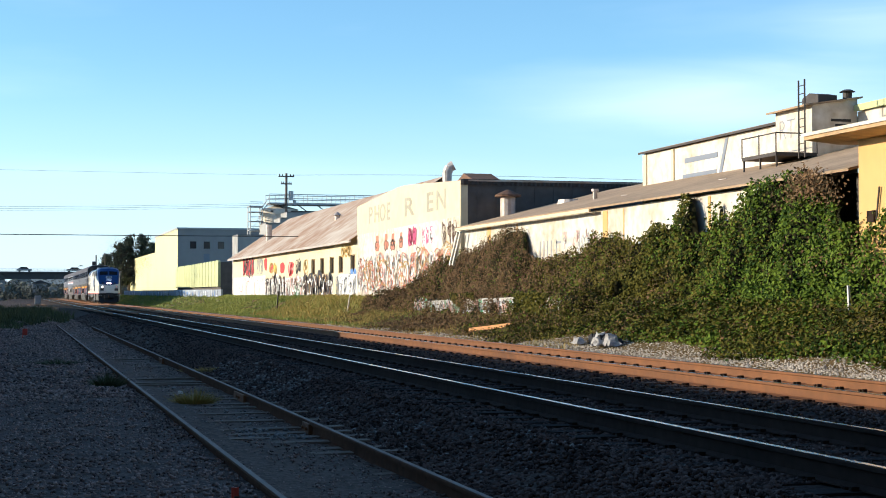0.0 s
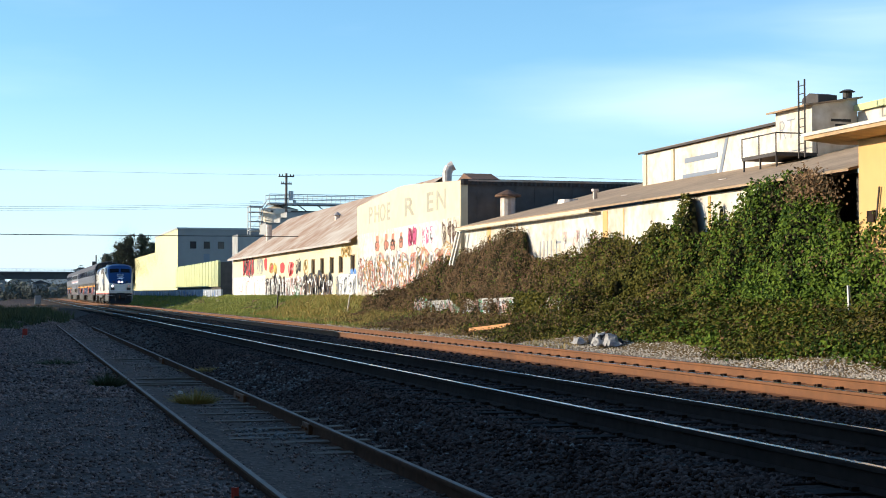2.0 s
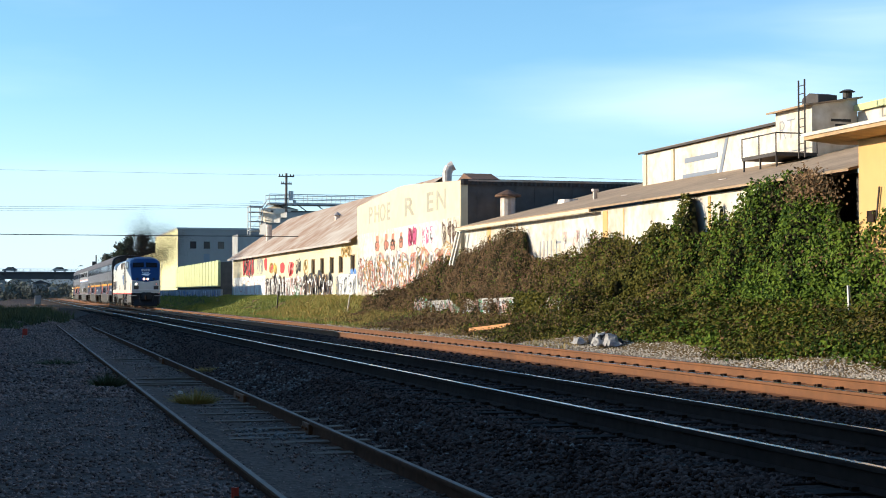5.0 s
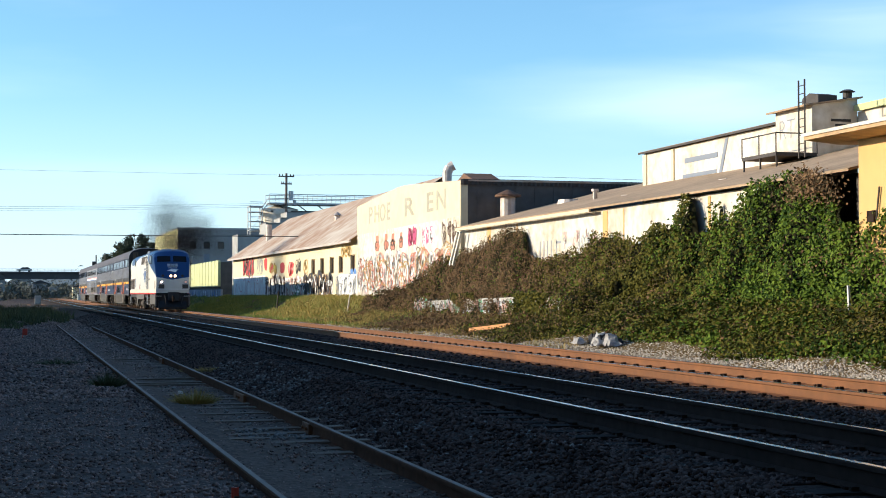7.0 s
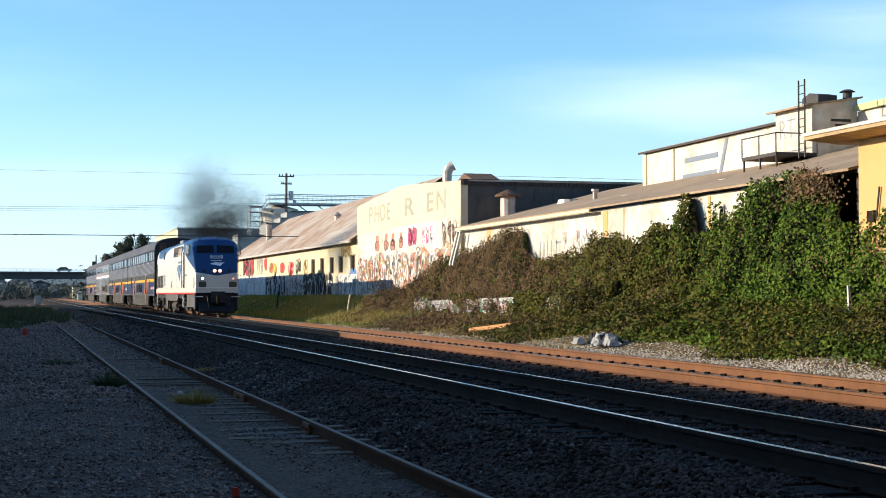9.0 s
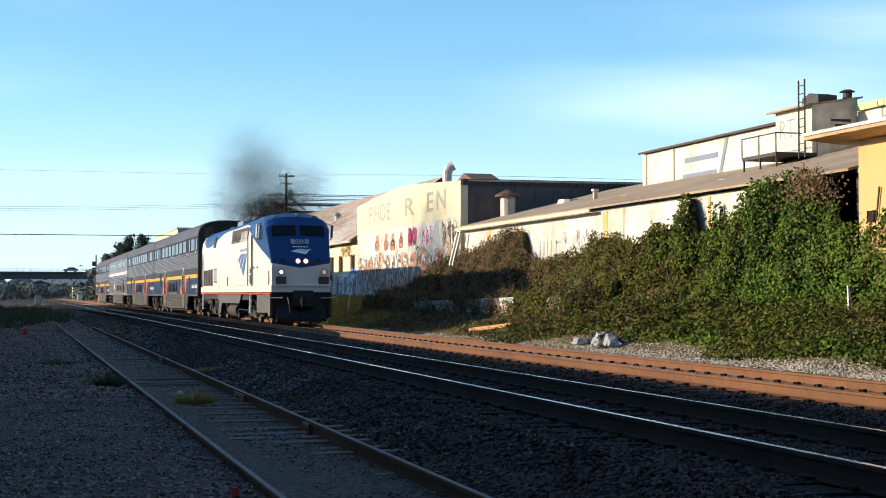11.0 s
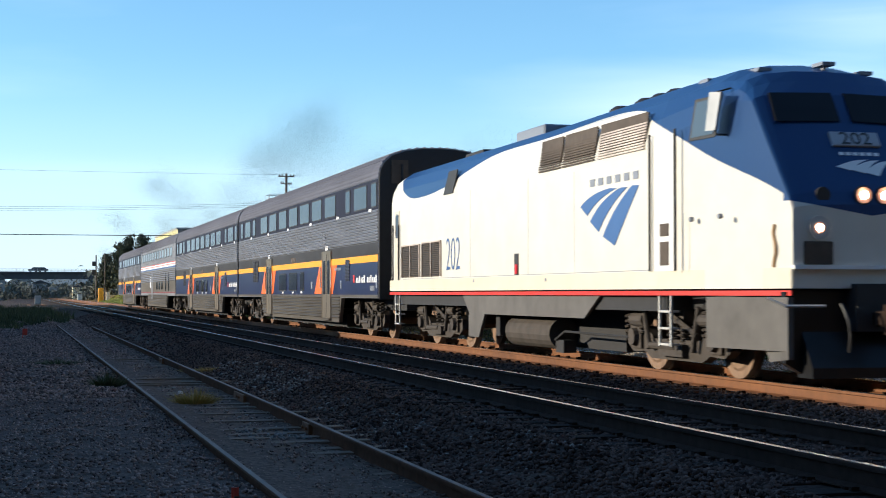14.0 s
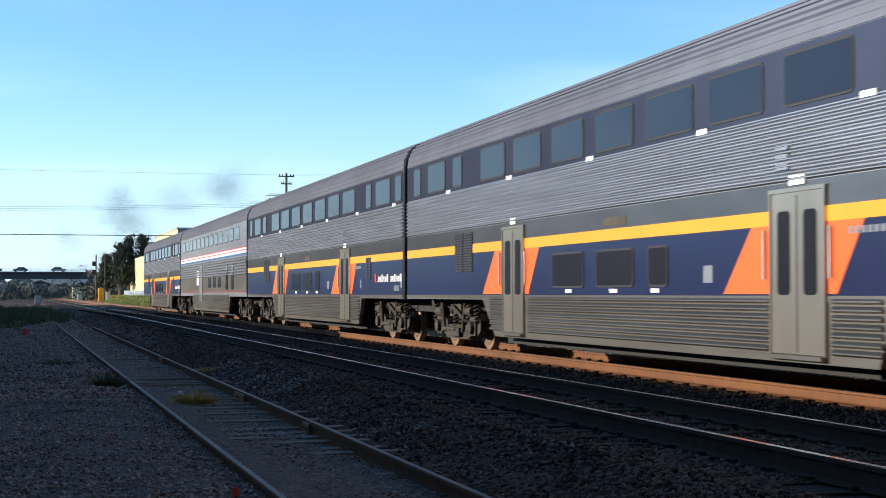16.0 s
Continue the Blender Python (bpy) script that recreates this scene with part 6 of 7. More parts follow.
def blades(areas, material, label, seed, name="grass"):
    rng = np.random.default_rng(seed)
    V, F, base = [], [], 0
    for x0, x1, y0, y1, n, h0, h1, w in areas:
        x, y = rng.uniform(x0, x1, n), rng.uniform(y0, y1, n)
        keep = np.array([noise.noise(Vector((a * 0.8, b * 0.25, 4))) > -0.35 for a, b in zip(x, y)])
        x, y = x[keep], y[keep]
        n = len(x)
        h = rng.uniform(h0, h1, n)
        z = np.array([gz(a, b) for a, b in zip(x, y)]) - 0.02
        a = rng.uniform(0, math.pi, n)
        lean = rng.normal(0, 0.35, (n, 2)) * h[:, None]
        v = np.stack([np.stack([x - w * np.cos(a), y - w * np.sin(a), z], 1), np.stack([x + w * np.cos(a), y + w * np.sin(a), z], 1), np.stack([x + lean[:, 0], y + lean[:, 1], z + h], 1)], 1)
        V.append(v.reshape(-1, 3))
        F.append(np.arange(n * 3).reshape(-1, 3) + base)
        base += n * 3
    np_mesh(name, np.concatenate(V), np.concatenate(F), material, label, "grass")


blades([(14.9, 19.9, 66, 150, 70000, 0.05, 0.22, 0.02), (15.0, 19.0, 150, 300, 12000, 0.1, 0.3, 0.04)], M["grass"], "yellow green grass on the sunny bank", 21)
blades([(15.2, 19.8, 68, 104, 16000, 0.08, 0.30, 0.02), (14.6, 16.6, 40, 75, 3500, 0.05, 0.2, 0.012)], M["grass_dry"], "dry golden grass on the bank", 22)
CLUMPS = []
crnd = random.Random(8)
for _ in range(170):
    cy = crnd.uniform(66, 150)
    cx = crnd.uniform(-6, min(3.2, -1.5 + (cy - 66) * 0.14))
    cr = crnd.uniform(0.3, 0.9)
    hh = crnd.uniform(0.2, 0.95) * (0.6 if cy < 78 else 1.0)
    CLUMPS.append((cx - cr, cx + cr, cy - cr * 1.5, cy + cr * 1.5, 130, hh * 0.3, hh, 0.03))
blades(CLUMPS, M["grass_shade"], "dark weeds along the lot edge", 23)


def weed(x, y, r, h, material, label):
    rng = np.random.default_rng(int(x * 100 + y))
    n = 500
    a, d = rng.uniform(0, 2 * math.pi, n), r * np.sqrt(rng.random(n))
    bx, by = x + d * np.cos(a) * 0.6, y + d * np.sin(a) * 0.6
    z = np.full(n, gz(x, y) - 0.02)
    hh = h * rng.uniform(0.4, 1.0, n) * (1.1 - d / r * 0.6)
    tx, ty = x + d * np.cos(a) * 1.5, y + d * np.sin(a) * 1.5
    w = 0.006
    v = np.stack([np.stack([bx - w, by, z], 1), np.stack([bx + w, by, z], 1), np.stack([tx, ty, z + hh], 1)], 1)
    np_mesh("weed_clump", v.reshape(-1, 3), np.arange(n * 3).reshape(-1, 3), material, label, "weed")


weed(2.62, 23.6, 0.34, 0.34, M["grass_dry"], "yellowish dry weed clump between the rails")
weed(1.55, 27.5, 0.30, 0.36, M["grass_shade"], "dark weed clump beside the rail")
weed(0.9, 36.0, 0.5, 0.2, M["grass_shade"], "dark low weeds in gravel")
weed(3.9, 33.0, 0.5, 0.15, M["grass_dry"], "dry weeds beside the siding")


# ---- graffiti ----
def scribble(rng, bm, x, cy, cz, w, h, thick):
    """One bold tag letter: a bent ribbon painted on a wall at x."""
    pts = [Vector((cy + rng.uniform(-0.5, 0.5) * w, cz + rng.uniform(-0.5, 0.5) * h)) for _ in range(rng.integers(3, 6))]
    curve = []
    for i in range(len(pts) - 1):
        for k in range(4):
            t = k / 4
            m = pts[i].lerp(pts[i + 1], t)
            bend = Vector((pts[i + 1].y - pts[i].y, pts[i].x - pts[i + 1].x)) * 0.25 * math.sin(math.pi * t)
            curve.append(m + bend)
    curve.append(pts[-1])
    last = None
    for i, p in enumerate(curve):
        d = (curve[min(i + 1, len(curve) - 1)] - curve[max(i - 1, 0)])
        nrm = Vector((-d.y, d.x))
        nrm = nrm.normalized() * thick / 2 if nrm.length > 1e-6 else Vector((thick / 2, 0))
        a, b = bm.verts.new((x, p.x + nrm.x, p.y + nrm.y)), bm.verts.new((x, p.x - nrm.x, p.y - nrm.y))
        if last:
            bm.faces.new((last[0], a, b, last[1]))
        last = (a, b)


PAINT = {}


def paint(name, c):
    if name not in PAINT:
        PAINT[name] = mat("spray_" + name, c, 0.7, scale=3, vary=0.25)
    return PAINT[name]


COL = {"black": (0.03, 0.03, 0.035), "red": (0.55, 0.05, 0.05), "pink": (0.65, 0.08, 0.20), "blue": (0.10, 0.22, 0.50), "pale": (0.62, 0.66, 0.70), "green": (0.12, 0.38, 0.22),
       "ochre": (0.45, 0.28, 0.08), "rose": (0.60, 0.36, 0.32), "grey": (0.28, 0.29, 0.31), "yellow": (0.65, 0.52, 0.06), "faded": (0.40, 0.36, 0.27), "white": (0.78, 0.76, 0.72), "cream": (0.74, 0.64, 0.46), "umber": (0.16, 0.09, 0.06), "coral": (0.62, 0.20, 0.12), "maroon": (0.25, 0.02, 0.06)}


def graffiti(x, y0, y1, z0, z1, rows, seed, label="overlapping spray painted tags on the wall"):
    """rows: colour, how many strokes, their height, their width of line."""
    rng = np.random.default_rng(seed)
    for k, (c, n, h, th) in enumerate(rows):
        bm = B()
        for _ in range(n):
            cy, cz = rng.uniform(y0, y1), rng.uniform(z0 + h * 0.5, max(z0 + h * 0.51, z1 - h * 0.5))
            scribble(rng, bm, x - 0.004 - 0.0015 * k, cy, cz, h * 0.8, h, th)
        g = part("graffiti", bm, paint(c, COL[c]))
        tagged(g, label, "graffiti", kind="stuff")


def blocks(x, rows, c, label):
    bm = B()
    for y0, y1, z0, z1 in rows:
        box(bm, x - 0.006, x - 0.003, y0, y1, z0, z1)
    g = part("graffiti", bm, paint(c, COL[c]))
    tagged(g, label, "graffiti", kind="stuff")


def letters(x, y0, y1, z0, z1, n, fill, line, seed, label, th=0.16, strokes=2, ring_on=True):
    """n fat painted letters side by side: uneven filled shapes with an outline and inner strokes."""
    rng = np.random.default_rng(seed)
    fb, lb = B(), B()
    w, h = (y1 - y0) / n, z1 - z0
    for i in range(n):
        cy, cz = y0 + w * (i + 0.5), (z0 + z1) / 2 + rng.normal(0, 0.04) * h
        m = 12
        ring = []
        for k in range(m):
            a = 2 * math.pi * k / m
            r = rng.uniform(0.78, 1.10) / max(abs(math.cos(a)), abs(math.sin(a)))
            ring.append((cy + 0.50 * w * r * math.cos(a), cz + 0.48 * h * r * math.sin(a)))
        if fill:
            fb.faces.new([fb.verts.new((x, p, q)) for p, q in ring])
        if line:
            big = [lb.verts.new((x - 0.004, p, q)) for p, q in ring]
            small = [lb.verts.new((x - 0.004, cy + (p - cy) * (1 - 2 * th / w), cz + (q - cz) * (1 - 0.7 * th / h))) for p, q in ring]
            for k in range(m if ring_on else 0):
                lb.faces.new((big[k], big[(k + 1) % m], small[(k + 1) % m], small[k]))
            for _ in range(strokes):
                scribble(rng, lb, x - 0.006, cy, cz, w * 0.9, h * 0.95, th)
    for bm, c in ((fb, fill), (lb, line)):
        if c:
            tagged(part("graffiti", bm, paint(c, COL[c])), label, "graffiti", kind="stuff")
        else:
            bm.free()


# warehouse front
WX = 19.99
blocks(WX + 0.002, [(127.4, 146.8, 0.75, 2.7), (110.0, 127.4, 0.75, 2.4), (91.7, 97.2, 0.9, 2.4)], "white", "white rolled paint patch on the warehouse wall")
letters(WX, 133.8, 140.7, 2.75, 4.4, 4, "red", "black", 31, "red and black painted letters by the eave", 0.22)
letters(WX, 128.9, 132.2, 2.7, 4.2, 2, None, "grey", 32, "thin grey outlined letters", 0.16)
letters(WX, 126.5, 128.1, 3.0, 4.2, 1, "red", None, 33, "red painted flame")
letters(WX, 123.4, 125.4, 2.85, 3.7, 1, "red", "ochre", 34, "red framed panel", 0.2)
letters(WX, 121.6, 123.2, 2.8, 3.65, 1, "yellow", "ochre", 35, "yellow framed panel", 0.2)
letters(WX, 117.9, 120.0, 2.75, 3.7, 1, "red", None, 36, "dark red painted panel")
letters(WX, 113.8, 116.4, 2.5, 3.6, 1, "rose", "red", 37, "red and pink painted figure", 0.3)
letters(WX, 110.8, 113.1, 2.65, 3.7, 2, None, "black", 38, "black outlined letters", 0.2)
letters(WX, 107.9, 109.9, 2.6, 3.65, 1, None, "ochre", 39, "ochre outlined figure", 0.2)
letters(WX, 117.5, 127.4, 0.85, 2.6, 5, "grey", "black", 40, "tall black block letters", 0.42)
letters(WX, 110.0, 117.5, 0.9, 2.45, 4, "pale", "rose", 41, "pastel pink and pale letters", 0.25)
letters(WX, 110.4, 114.0, 0.9, 2.2, 2, "yellow", "green", 42, "yellow and green letters", 0.2)
letters(WX, 99.0, 109.8, 0.9, 2.6, 6, "ochre", "black", 43, "black and ochre block letters", 0.36, 3)
letters(WX, 128.5, 146.0, 0.85, 2.6, 7, None, "rose", 44, "faint rose outlines on white paint", 0.12, 1)
letters(WX, 91.8, 98.2, 0.95, 2.4, 5, None, "grey", 45, "grey scribbled letters on white", 0.10, 6, False)
letters(WX - 0.01, 99.0, 128.0, 0.9, 2.6, 16, None, "umber", 48, "brown scribbles over the block letters", 0.12, 2, False)
letters(WX - 0.01, 99.0, 127.0, 0.9, 2.5, 12, None, "white", 49, "white highlights over the block letters", 0.16, 2, False)
letters(WX, 91.8, 93.6, 2.2, 2.75, 2, "blue", None, 46, "blue painted patch")
letters(WX, 93.3, 96.4, 3.5, 4.3, 3, None, "ochre", 47, "ochre figures under the eave", 0.16)
# plant building: two rows of outlined throw-ups on whitewash
PX = 19.984
letters(PX, 69.2, 80.6, 1.5, 3.4, 7, "cream", None, 51, "cream rolled paint patches")
for k, (c, n, th, st) in enumerate((("rose", 14, 0.10, 5), ("grey", 16, 0.07, 6), ("umber", 16, 0.06, 6), ("white", 16, 0.16, 5), ("coral", 9, 0.06, 4), ("ochre", 5, 0.06, 3))):
    letters(PX - 0.004 * k - 0.004, 69.2, 91.3, 1.25, 3.45, n, None, c, 52 + k, "overlapping thin tags on whitewash", th, st, False)
for i, (y0, y1) in enumerate(((85.6, 86.8), (83.4, 84.5), (81.8, 82.9), (80.0, 81.0))):
    letters(PX, y0, y1, 3.58, 4.2, 1, "coral", "umber", 110 + i, "row of red painted figures", 0.13, 1)
    letters(PX, y0 + 0.2, y1 - 0.2, 4.1, 4.55, 1, "coral", None, 120 + i, "red painted head")
letters(PX, 77.1, 79.0, 3.6, 4.7, 2, "pink", "maroon", 115, "dark pink bubble letters", 0.12)
letters(PX, 73.7, 76.2, 3.6, 4.65, 3, "pink", "white", 116, "pink bubble letters on white", 0.10)
letters(PX, 69.6, 72.2, 3.3, 4.75, 3, None, "umber", 117, "dark thin tags on white", 0.06, 6, False)
# faded painted sign
for ch, y0, y1 in (("P", 87.2, 88.7), ("H", 85.6, 87.05), ("O", 84.25, 85.5), ("E", 82.85, 84.1), ("R", 77.6, 80.1), ("E", 73.5, 75.6), ("N", 71.5, 73.3)):
    sgn = text_mesh("painted_letter", ch, 1.38, paint("faded", COL["faded"]), None, Matrix.Translation((19.992, (y0 + y1) / 2, 5.32)) @ SIDE @ Matrix.Diagonal(((y1 - y0) / 0.95, 1.0, 1, 1)), "", 0.022)
    tagged(sgn, "faded grey painted sign letter", "sign", kind="stuff")
# workshop wall
blocks(19.998, [(y, y + 0.10, 2.05, 3.25) for y in (57.6, 57.15, 56.75, 56.3, 55.7)] + [(56.3, 56.85, 2.05, 2.15), (55.2, 55.8, 3.1, 3.2), (55.2, 55.8, 2.6, 2.7), (55.2, 55.8, 2.05, 2.15), (57.15, 57.6, 2.05, 2.15)], "grey", "dark grey painted letter bars")
graffiti(19.995, 51.5, 55.0, 2.6, 3.6, [("rose", 12, 0.5, 0.06), ("grey", 14, 0.4, 0.04)], 34)
graffiti(17.62, 48.9, 68.4, 0.25, 1.0, [("pale", 30, 0.5, 0.2), ("black", 200, 0.4, 0.045), ("green", 26, 0.6, 0.14), ("grey", 80, 0.4, 0.05), ("rose", 24, 0.5, 0.12)], 35, "black and green tags on the low wall")
tagged(text_mesh("graffiti", "RT", 1.0, paint("grey", COL["grey"]), None, Matrix.Translation((25.545, 47.75, 6.5)) @ SIDE, "", -0.02), "two grey painted capital letters on the tower", "graffiti")


def blue_fence():
    bm = B()
    prism(bm, [(148, 0.3), (285, 0.3), (285, 1.75), (148, 1.6)], 0, 18.9, 19.1)
    w = part("boundary_wall", bm, M["blue_wall"])
    tagged(w, "low blue grey wall with tags", "wall", kind="structure")
    graffiti(18.88, 150, 280, 0.5, 1.6, [("pale", 60, 0.9, 0.25), ("blue", 50, 0.9, 0.25), ("black", 30, 0.8, 0.15)], 36)


blue_fence()


# ---- small things on the bank ----
def leaning_post(x, y, h, lean, material, label):
    bm = B()
    z = gz(x, y) - 0.05
    tube(bm, (x, y, z), (x + lean[0], y + lean[1], z + h), 0.05, 6, 0.04)
    p = part("marker_post", bm, material)
    tagged(p, label, "post")


leaning_post(17.0, 80.4, 1.05, (0.0, -0.75), M["white_wall"], "leaning white marker post in grass")
leaning_post(17.0, 103.4, 1.3, (0.0, -0.7), M["dark_metal"], "thin dark leaning post in grass")
leaning_post(18.60, 31.8, 0.62, (-0.03, 0.0), M["grey_metal"], "white pipe half hidden in ivy")


def debris():
    bm = B()
    tube(bm, (15.6, 52.6, gz(15.6, 52.6) + 0.10), (16.3, 50.0, gz(16.3, 50.0) + 0.16), 0.09, 4)
    b = part("timber_board", bm, M["wood_orange"])
    tagged(b, "broken orange brown timber lying on the bank", "board")
    heap = tagged(empty("dumped_cloth", 15.45, 39.5, gz(15.45, 39.5)), "crumpled black and white cloth bundle dumped on gravel", "rubbish")
    rng = np.random.default_rng(3)
    for k in range(11):
        n, m = 9, 6
        cx, cy = rng.uniform(-0.25, 0.25), rng.uniform(-1.1, 1.1)
        wx, wy, seed = rng.uniform(0.25, 0.45), rng.uniform(0.35, 0.7), rng.random() * 50
        up = 0.17 * (1 - abs(cy) / 1.7)
        bm, g = B(), []
        for i in range(n):
            g.append([])
            for j in range(m):
                u, v = i / (n - 1), j / (m - 1)
                edge = min(1.0, 5 * min(u, 1 - u, v, 1 - v))
                z = up * edge + 0.16 * noise.noise(Vector((u * 5 + seed, v * 5, 2)))
                g[-1].append(bm.verts.new((cx + (v - 0.5) * wx, cy + (u - 0.5) * wy, max(0.0, z) + 0.02 * k * edge)))
        for i in range(n - 1):
            for j in range(m - 1):
                bm.faces.new((g[i][j], g[i + 1][j], g[i + 1][j + 1], g[i][j + 1]))
        part("cloth_fold", bm, M["cloth_black"] if k % 2 == 1 else M["cloth"], heap, "", smooth=False)
    for x, y, h in ((0.23, 57.0, 0.35), (1.62, 11.9, 0.10)):
        bm = B()
        z = gz(x, y)
        tube(bm, (x, y, z - 0.03), (x, y, z + h), 0.012, 6)
        box(bm, x, x + 0.16 * h / 0.35, y - 0.004, y + 0.004, z + h * 0.35, z + h)
        f = part("marker_flag", bm, M["red_flag"])
        tagged(f, "small red survey flag in the gravel", "flag")
    bm = B()
    x, y = 2.62, 26.0
    box(bm, x, x + 0.08, y, y + 0.05, gz(x, y), gz(x, y) + 0.06, 0.01)
    f = part("paper_scrap", bm, M["white_paint"])
    tagged(f, "small white scrap of litter", "litter")


debris()


# ---- far distance ----
def overpass():
    h = tagged(empty("overpass", 0, 480, 0), "long dark concrete road overpass", "bridge")
    bm = B()
    box(bm, -420, 420, 0, 12, 5.7, 7.4)
    part("girder", bm, M["overpass"], h)
    bm = B()
    box(bm, -420, 420, -0.5, 12.5, 7.4, 7.9)
    part("deck", bm, M["overpass"], h)
    bm = B()
    for i in range(110):
        box(bm, -158 + i * 2, -157.9 + i * 2, -0.4, -0.3, 7.9, 8.7)
    for z in (8.25, 8.65):
        box(bm, -160, 62, -0.42, -0.30, z, z + 0.10)
    part("railing", bm, M["grey_metal"], h, "pale steel railing")
    for x in (-40, -12, 22, 45):
        bm = B()
        tube(bm, (x, 6, -0.5), (x, 6, 5.8), 0.7, 12)
        part("pier", bm, M["concrete"], h)


def far_car(label, color):
    c = tagged(empty("car", -200, 486, 7.9), label, "car", group="cars on the overpass")
    m = mat("car_paint", color, 0.35, 0.2, scale=1, vary=0.05)
    bm = B()
    prism(bm, [(-2.2, 0.3), (2.2, 0.3), (2.25, 0.75), (1.3, 0.88), (0.7, 1.42), (-1.1, 1.45), (-1.9, 0.92), (-2.25, 0.85)], 1, -0.85, 0.85)
    part("body", bm, m, c)
    bm = B()
    prism(bm, [(1.15, 0.9), (0.66, 1.36), (-1.05, 1.38), (-1.7, 0.95)], 1, -0.87, 0.87)
    part("window", bm, M["glass_dark"], c)
    for x in (-1.4, 1.4):
        for y in (-0.8, 0.8):
            bm = B()
            tube(bm, (x, y - 0.1, 0.32), (x, y + 0.1, 0.32), 0.32, 12)
            part("wheel", bm, M["rubber"], c)
    return c


overpass()
FAR_CARS = []
for (t0, x0, v), col, lb in (((0.0, 17.0, -12.4), (0.05, 0.05, 0.06), "dark car on the overpass"), ((0.0, 2.3, 10.6), (0.25, 0.26, 0.28), "grey car on the overpass"),
                             ((3.5, 8.5, -7.0), (0.06, 0.07, 0.08), "black car on the overpass"), ((3.5, 2.3, 7.0), (0.3, 0.3, 0.3), "silver car on the overpass"),
                             ((6.3, 13.0, -15.3), (0.45, 0.45, 0.43), "white van on the overpass"), ((8.0, -3.6, 17.6), (0.10, 0.10, 0.12), "dark sedan on the overpass"),
                             ((13.0, 11.5, -6.0), (0.08, 0.08, 0.09), "dark hatchback on the overpass"), ((14.5, -3.0, 10.2), (0.2, 0.2, 0.22), "grey sedan on the overpass"), ((13.5, 8.6, -3.0), (0.05, 0.05, 0.06), "black van on the overpass")):
    FAR_CARS.append((far_car(lb, col), t0, x0, v))


def conifer(x, y, h, r, seed):
    t = tagged(empty("conifer_tree", x, y, 0), "tall dark evergreen tree with uneven crown", "tree", group="evergreen trees")
    rng = np.random.default_rng(seed)
    bm = B()
    tube(bm, (0, 0, 0), (0, 0, h * 0.95), 0.35, 8, 0.06)
    limbs = []
    for i in range(44):
        z = h * (0.25 + 0.72 * i / 44)
        a = rng.uniform(0, 2 * math.pi)
        l = r * (1.08 - 0.9 * (z / h) ** 1.6) * rng.uniform(0.55, 1.15)
        e = (l * math.cos(a), l * math.sin(a), z + 0.2 * l)
        tube(bm, (0, 0, z), e, 0.07, 4, 0.02)
        limbs.append((z, e))
    part("trunk", bm, M["pole_wood"], t)
    P = []
    for z, e in limbs:
        for k in range(90):
            f = rng.uniform(0.15, 1.05)
            P.append((e[0] * f + rng.normal(0, 0.35), e[1] * f + rng.normal(0, 0.35), z + (e[2] - z) * f + rng.normal(0, 0.28)))
    P = np.array(P)
    n = len(P)
    d = rng.normal(size=(n, 2, 3)) * 0.26
    v = np.stack([P, P + d[:, 0], P + d[:, 1]], 1).reshape(-1, 3)
    cr = np_mesh("crown", v, np.arange(n * 3).reshape(-1, 3), M["conifer"], "", "")
    for key in ("kind",):
        del cr[key]
    cr.parent = t


for i, (x, y, h, r) in enumerate(((18.6, 335, 9.5, 2.6), (21.0, 330, 12.0, 3.2), (23.0, 332, 13.6, 3.0), (25.8, 330, 13.8, 3.2), (28.0, 334, 12.2, 2.8))):
    conifer(x, y, h, r, 200 + i)


def signal_mast(x, y, h, heads):
    s = tagged(empty("signal_mast", x, y, 0), "dark railway signal mast with target head", "signal")
    bm = B()
    tube(bm, (0, 0, -0.4), (0, 0, h), 0.12, 8)
    part("mast", bm, M["dark_metal"], s)
    for z in heads:
        bm = B()
        box(bm, -0.75, -0.1, -0.2, 0.2, z - 0.55, z + 0.35, 0.05)
        part("signal_head", bm, M["black"], s)


signal_mast(14.6, 300, 8.6, (7.0, 5.4))
signal_mast(16.0, 296, 8.9, ())
for x, y, w, hh, mm, lb in ((15.4, 298, 0.5, 2.6, "yellow", "sunlit yellow signal cabinet beside the track"), (16.4, 292, 0.35, 1.8, "white_wall", "white relay box beside the track"), (12.8, 330, 0.5, 1.4, "grey_metal", "grey track side box"), (3.4, 260, 0.5, 1.2, "far_wall", "small grey track side box")):
    cb = part("relay_cabinet", box(B(), x - w, x + w, y - w, y + w, -0.5, hh - 0.3, 0.06), M[mm])
    tagged(cb, lb, "cabinet")


def far_woods():
    rng = np.random.default_rng(77)
    P = []
    for i in range(520):
        cx, cy = rng.uniform(-70, 55), rng.uniform(330, 760)
        if -1.0 < cx < 15.5 and cy < 470 or 3 < cx < 15 and rng.random() < 0.5:
            continue
        hh = rng.uniform(2.0, 6.5)
        for k in range(120):
            P.append((cx + rng.normal(0, hh * 0.4), cy + rng.normal(0, 1.5), abs(rng.normal(0, hh * 0.45))))
    P = np.array(P)
    n = len(P)
    d = rng.normal(size=(n, 2, 3)) * 0.55
    v = np.stack([P, P + d[:, 0], P + d[:, 1]], 1).reshape(-1, 3)
    np_mesh("far_woods", v, np.arange(n * 3).reshape(-1, 3), M["far_tree"], "distant trees and shrubs along the line", "trees")


far_woods()


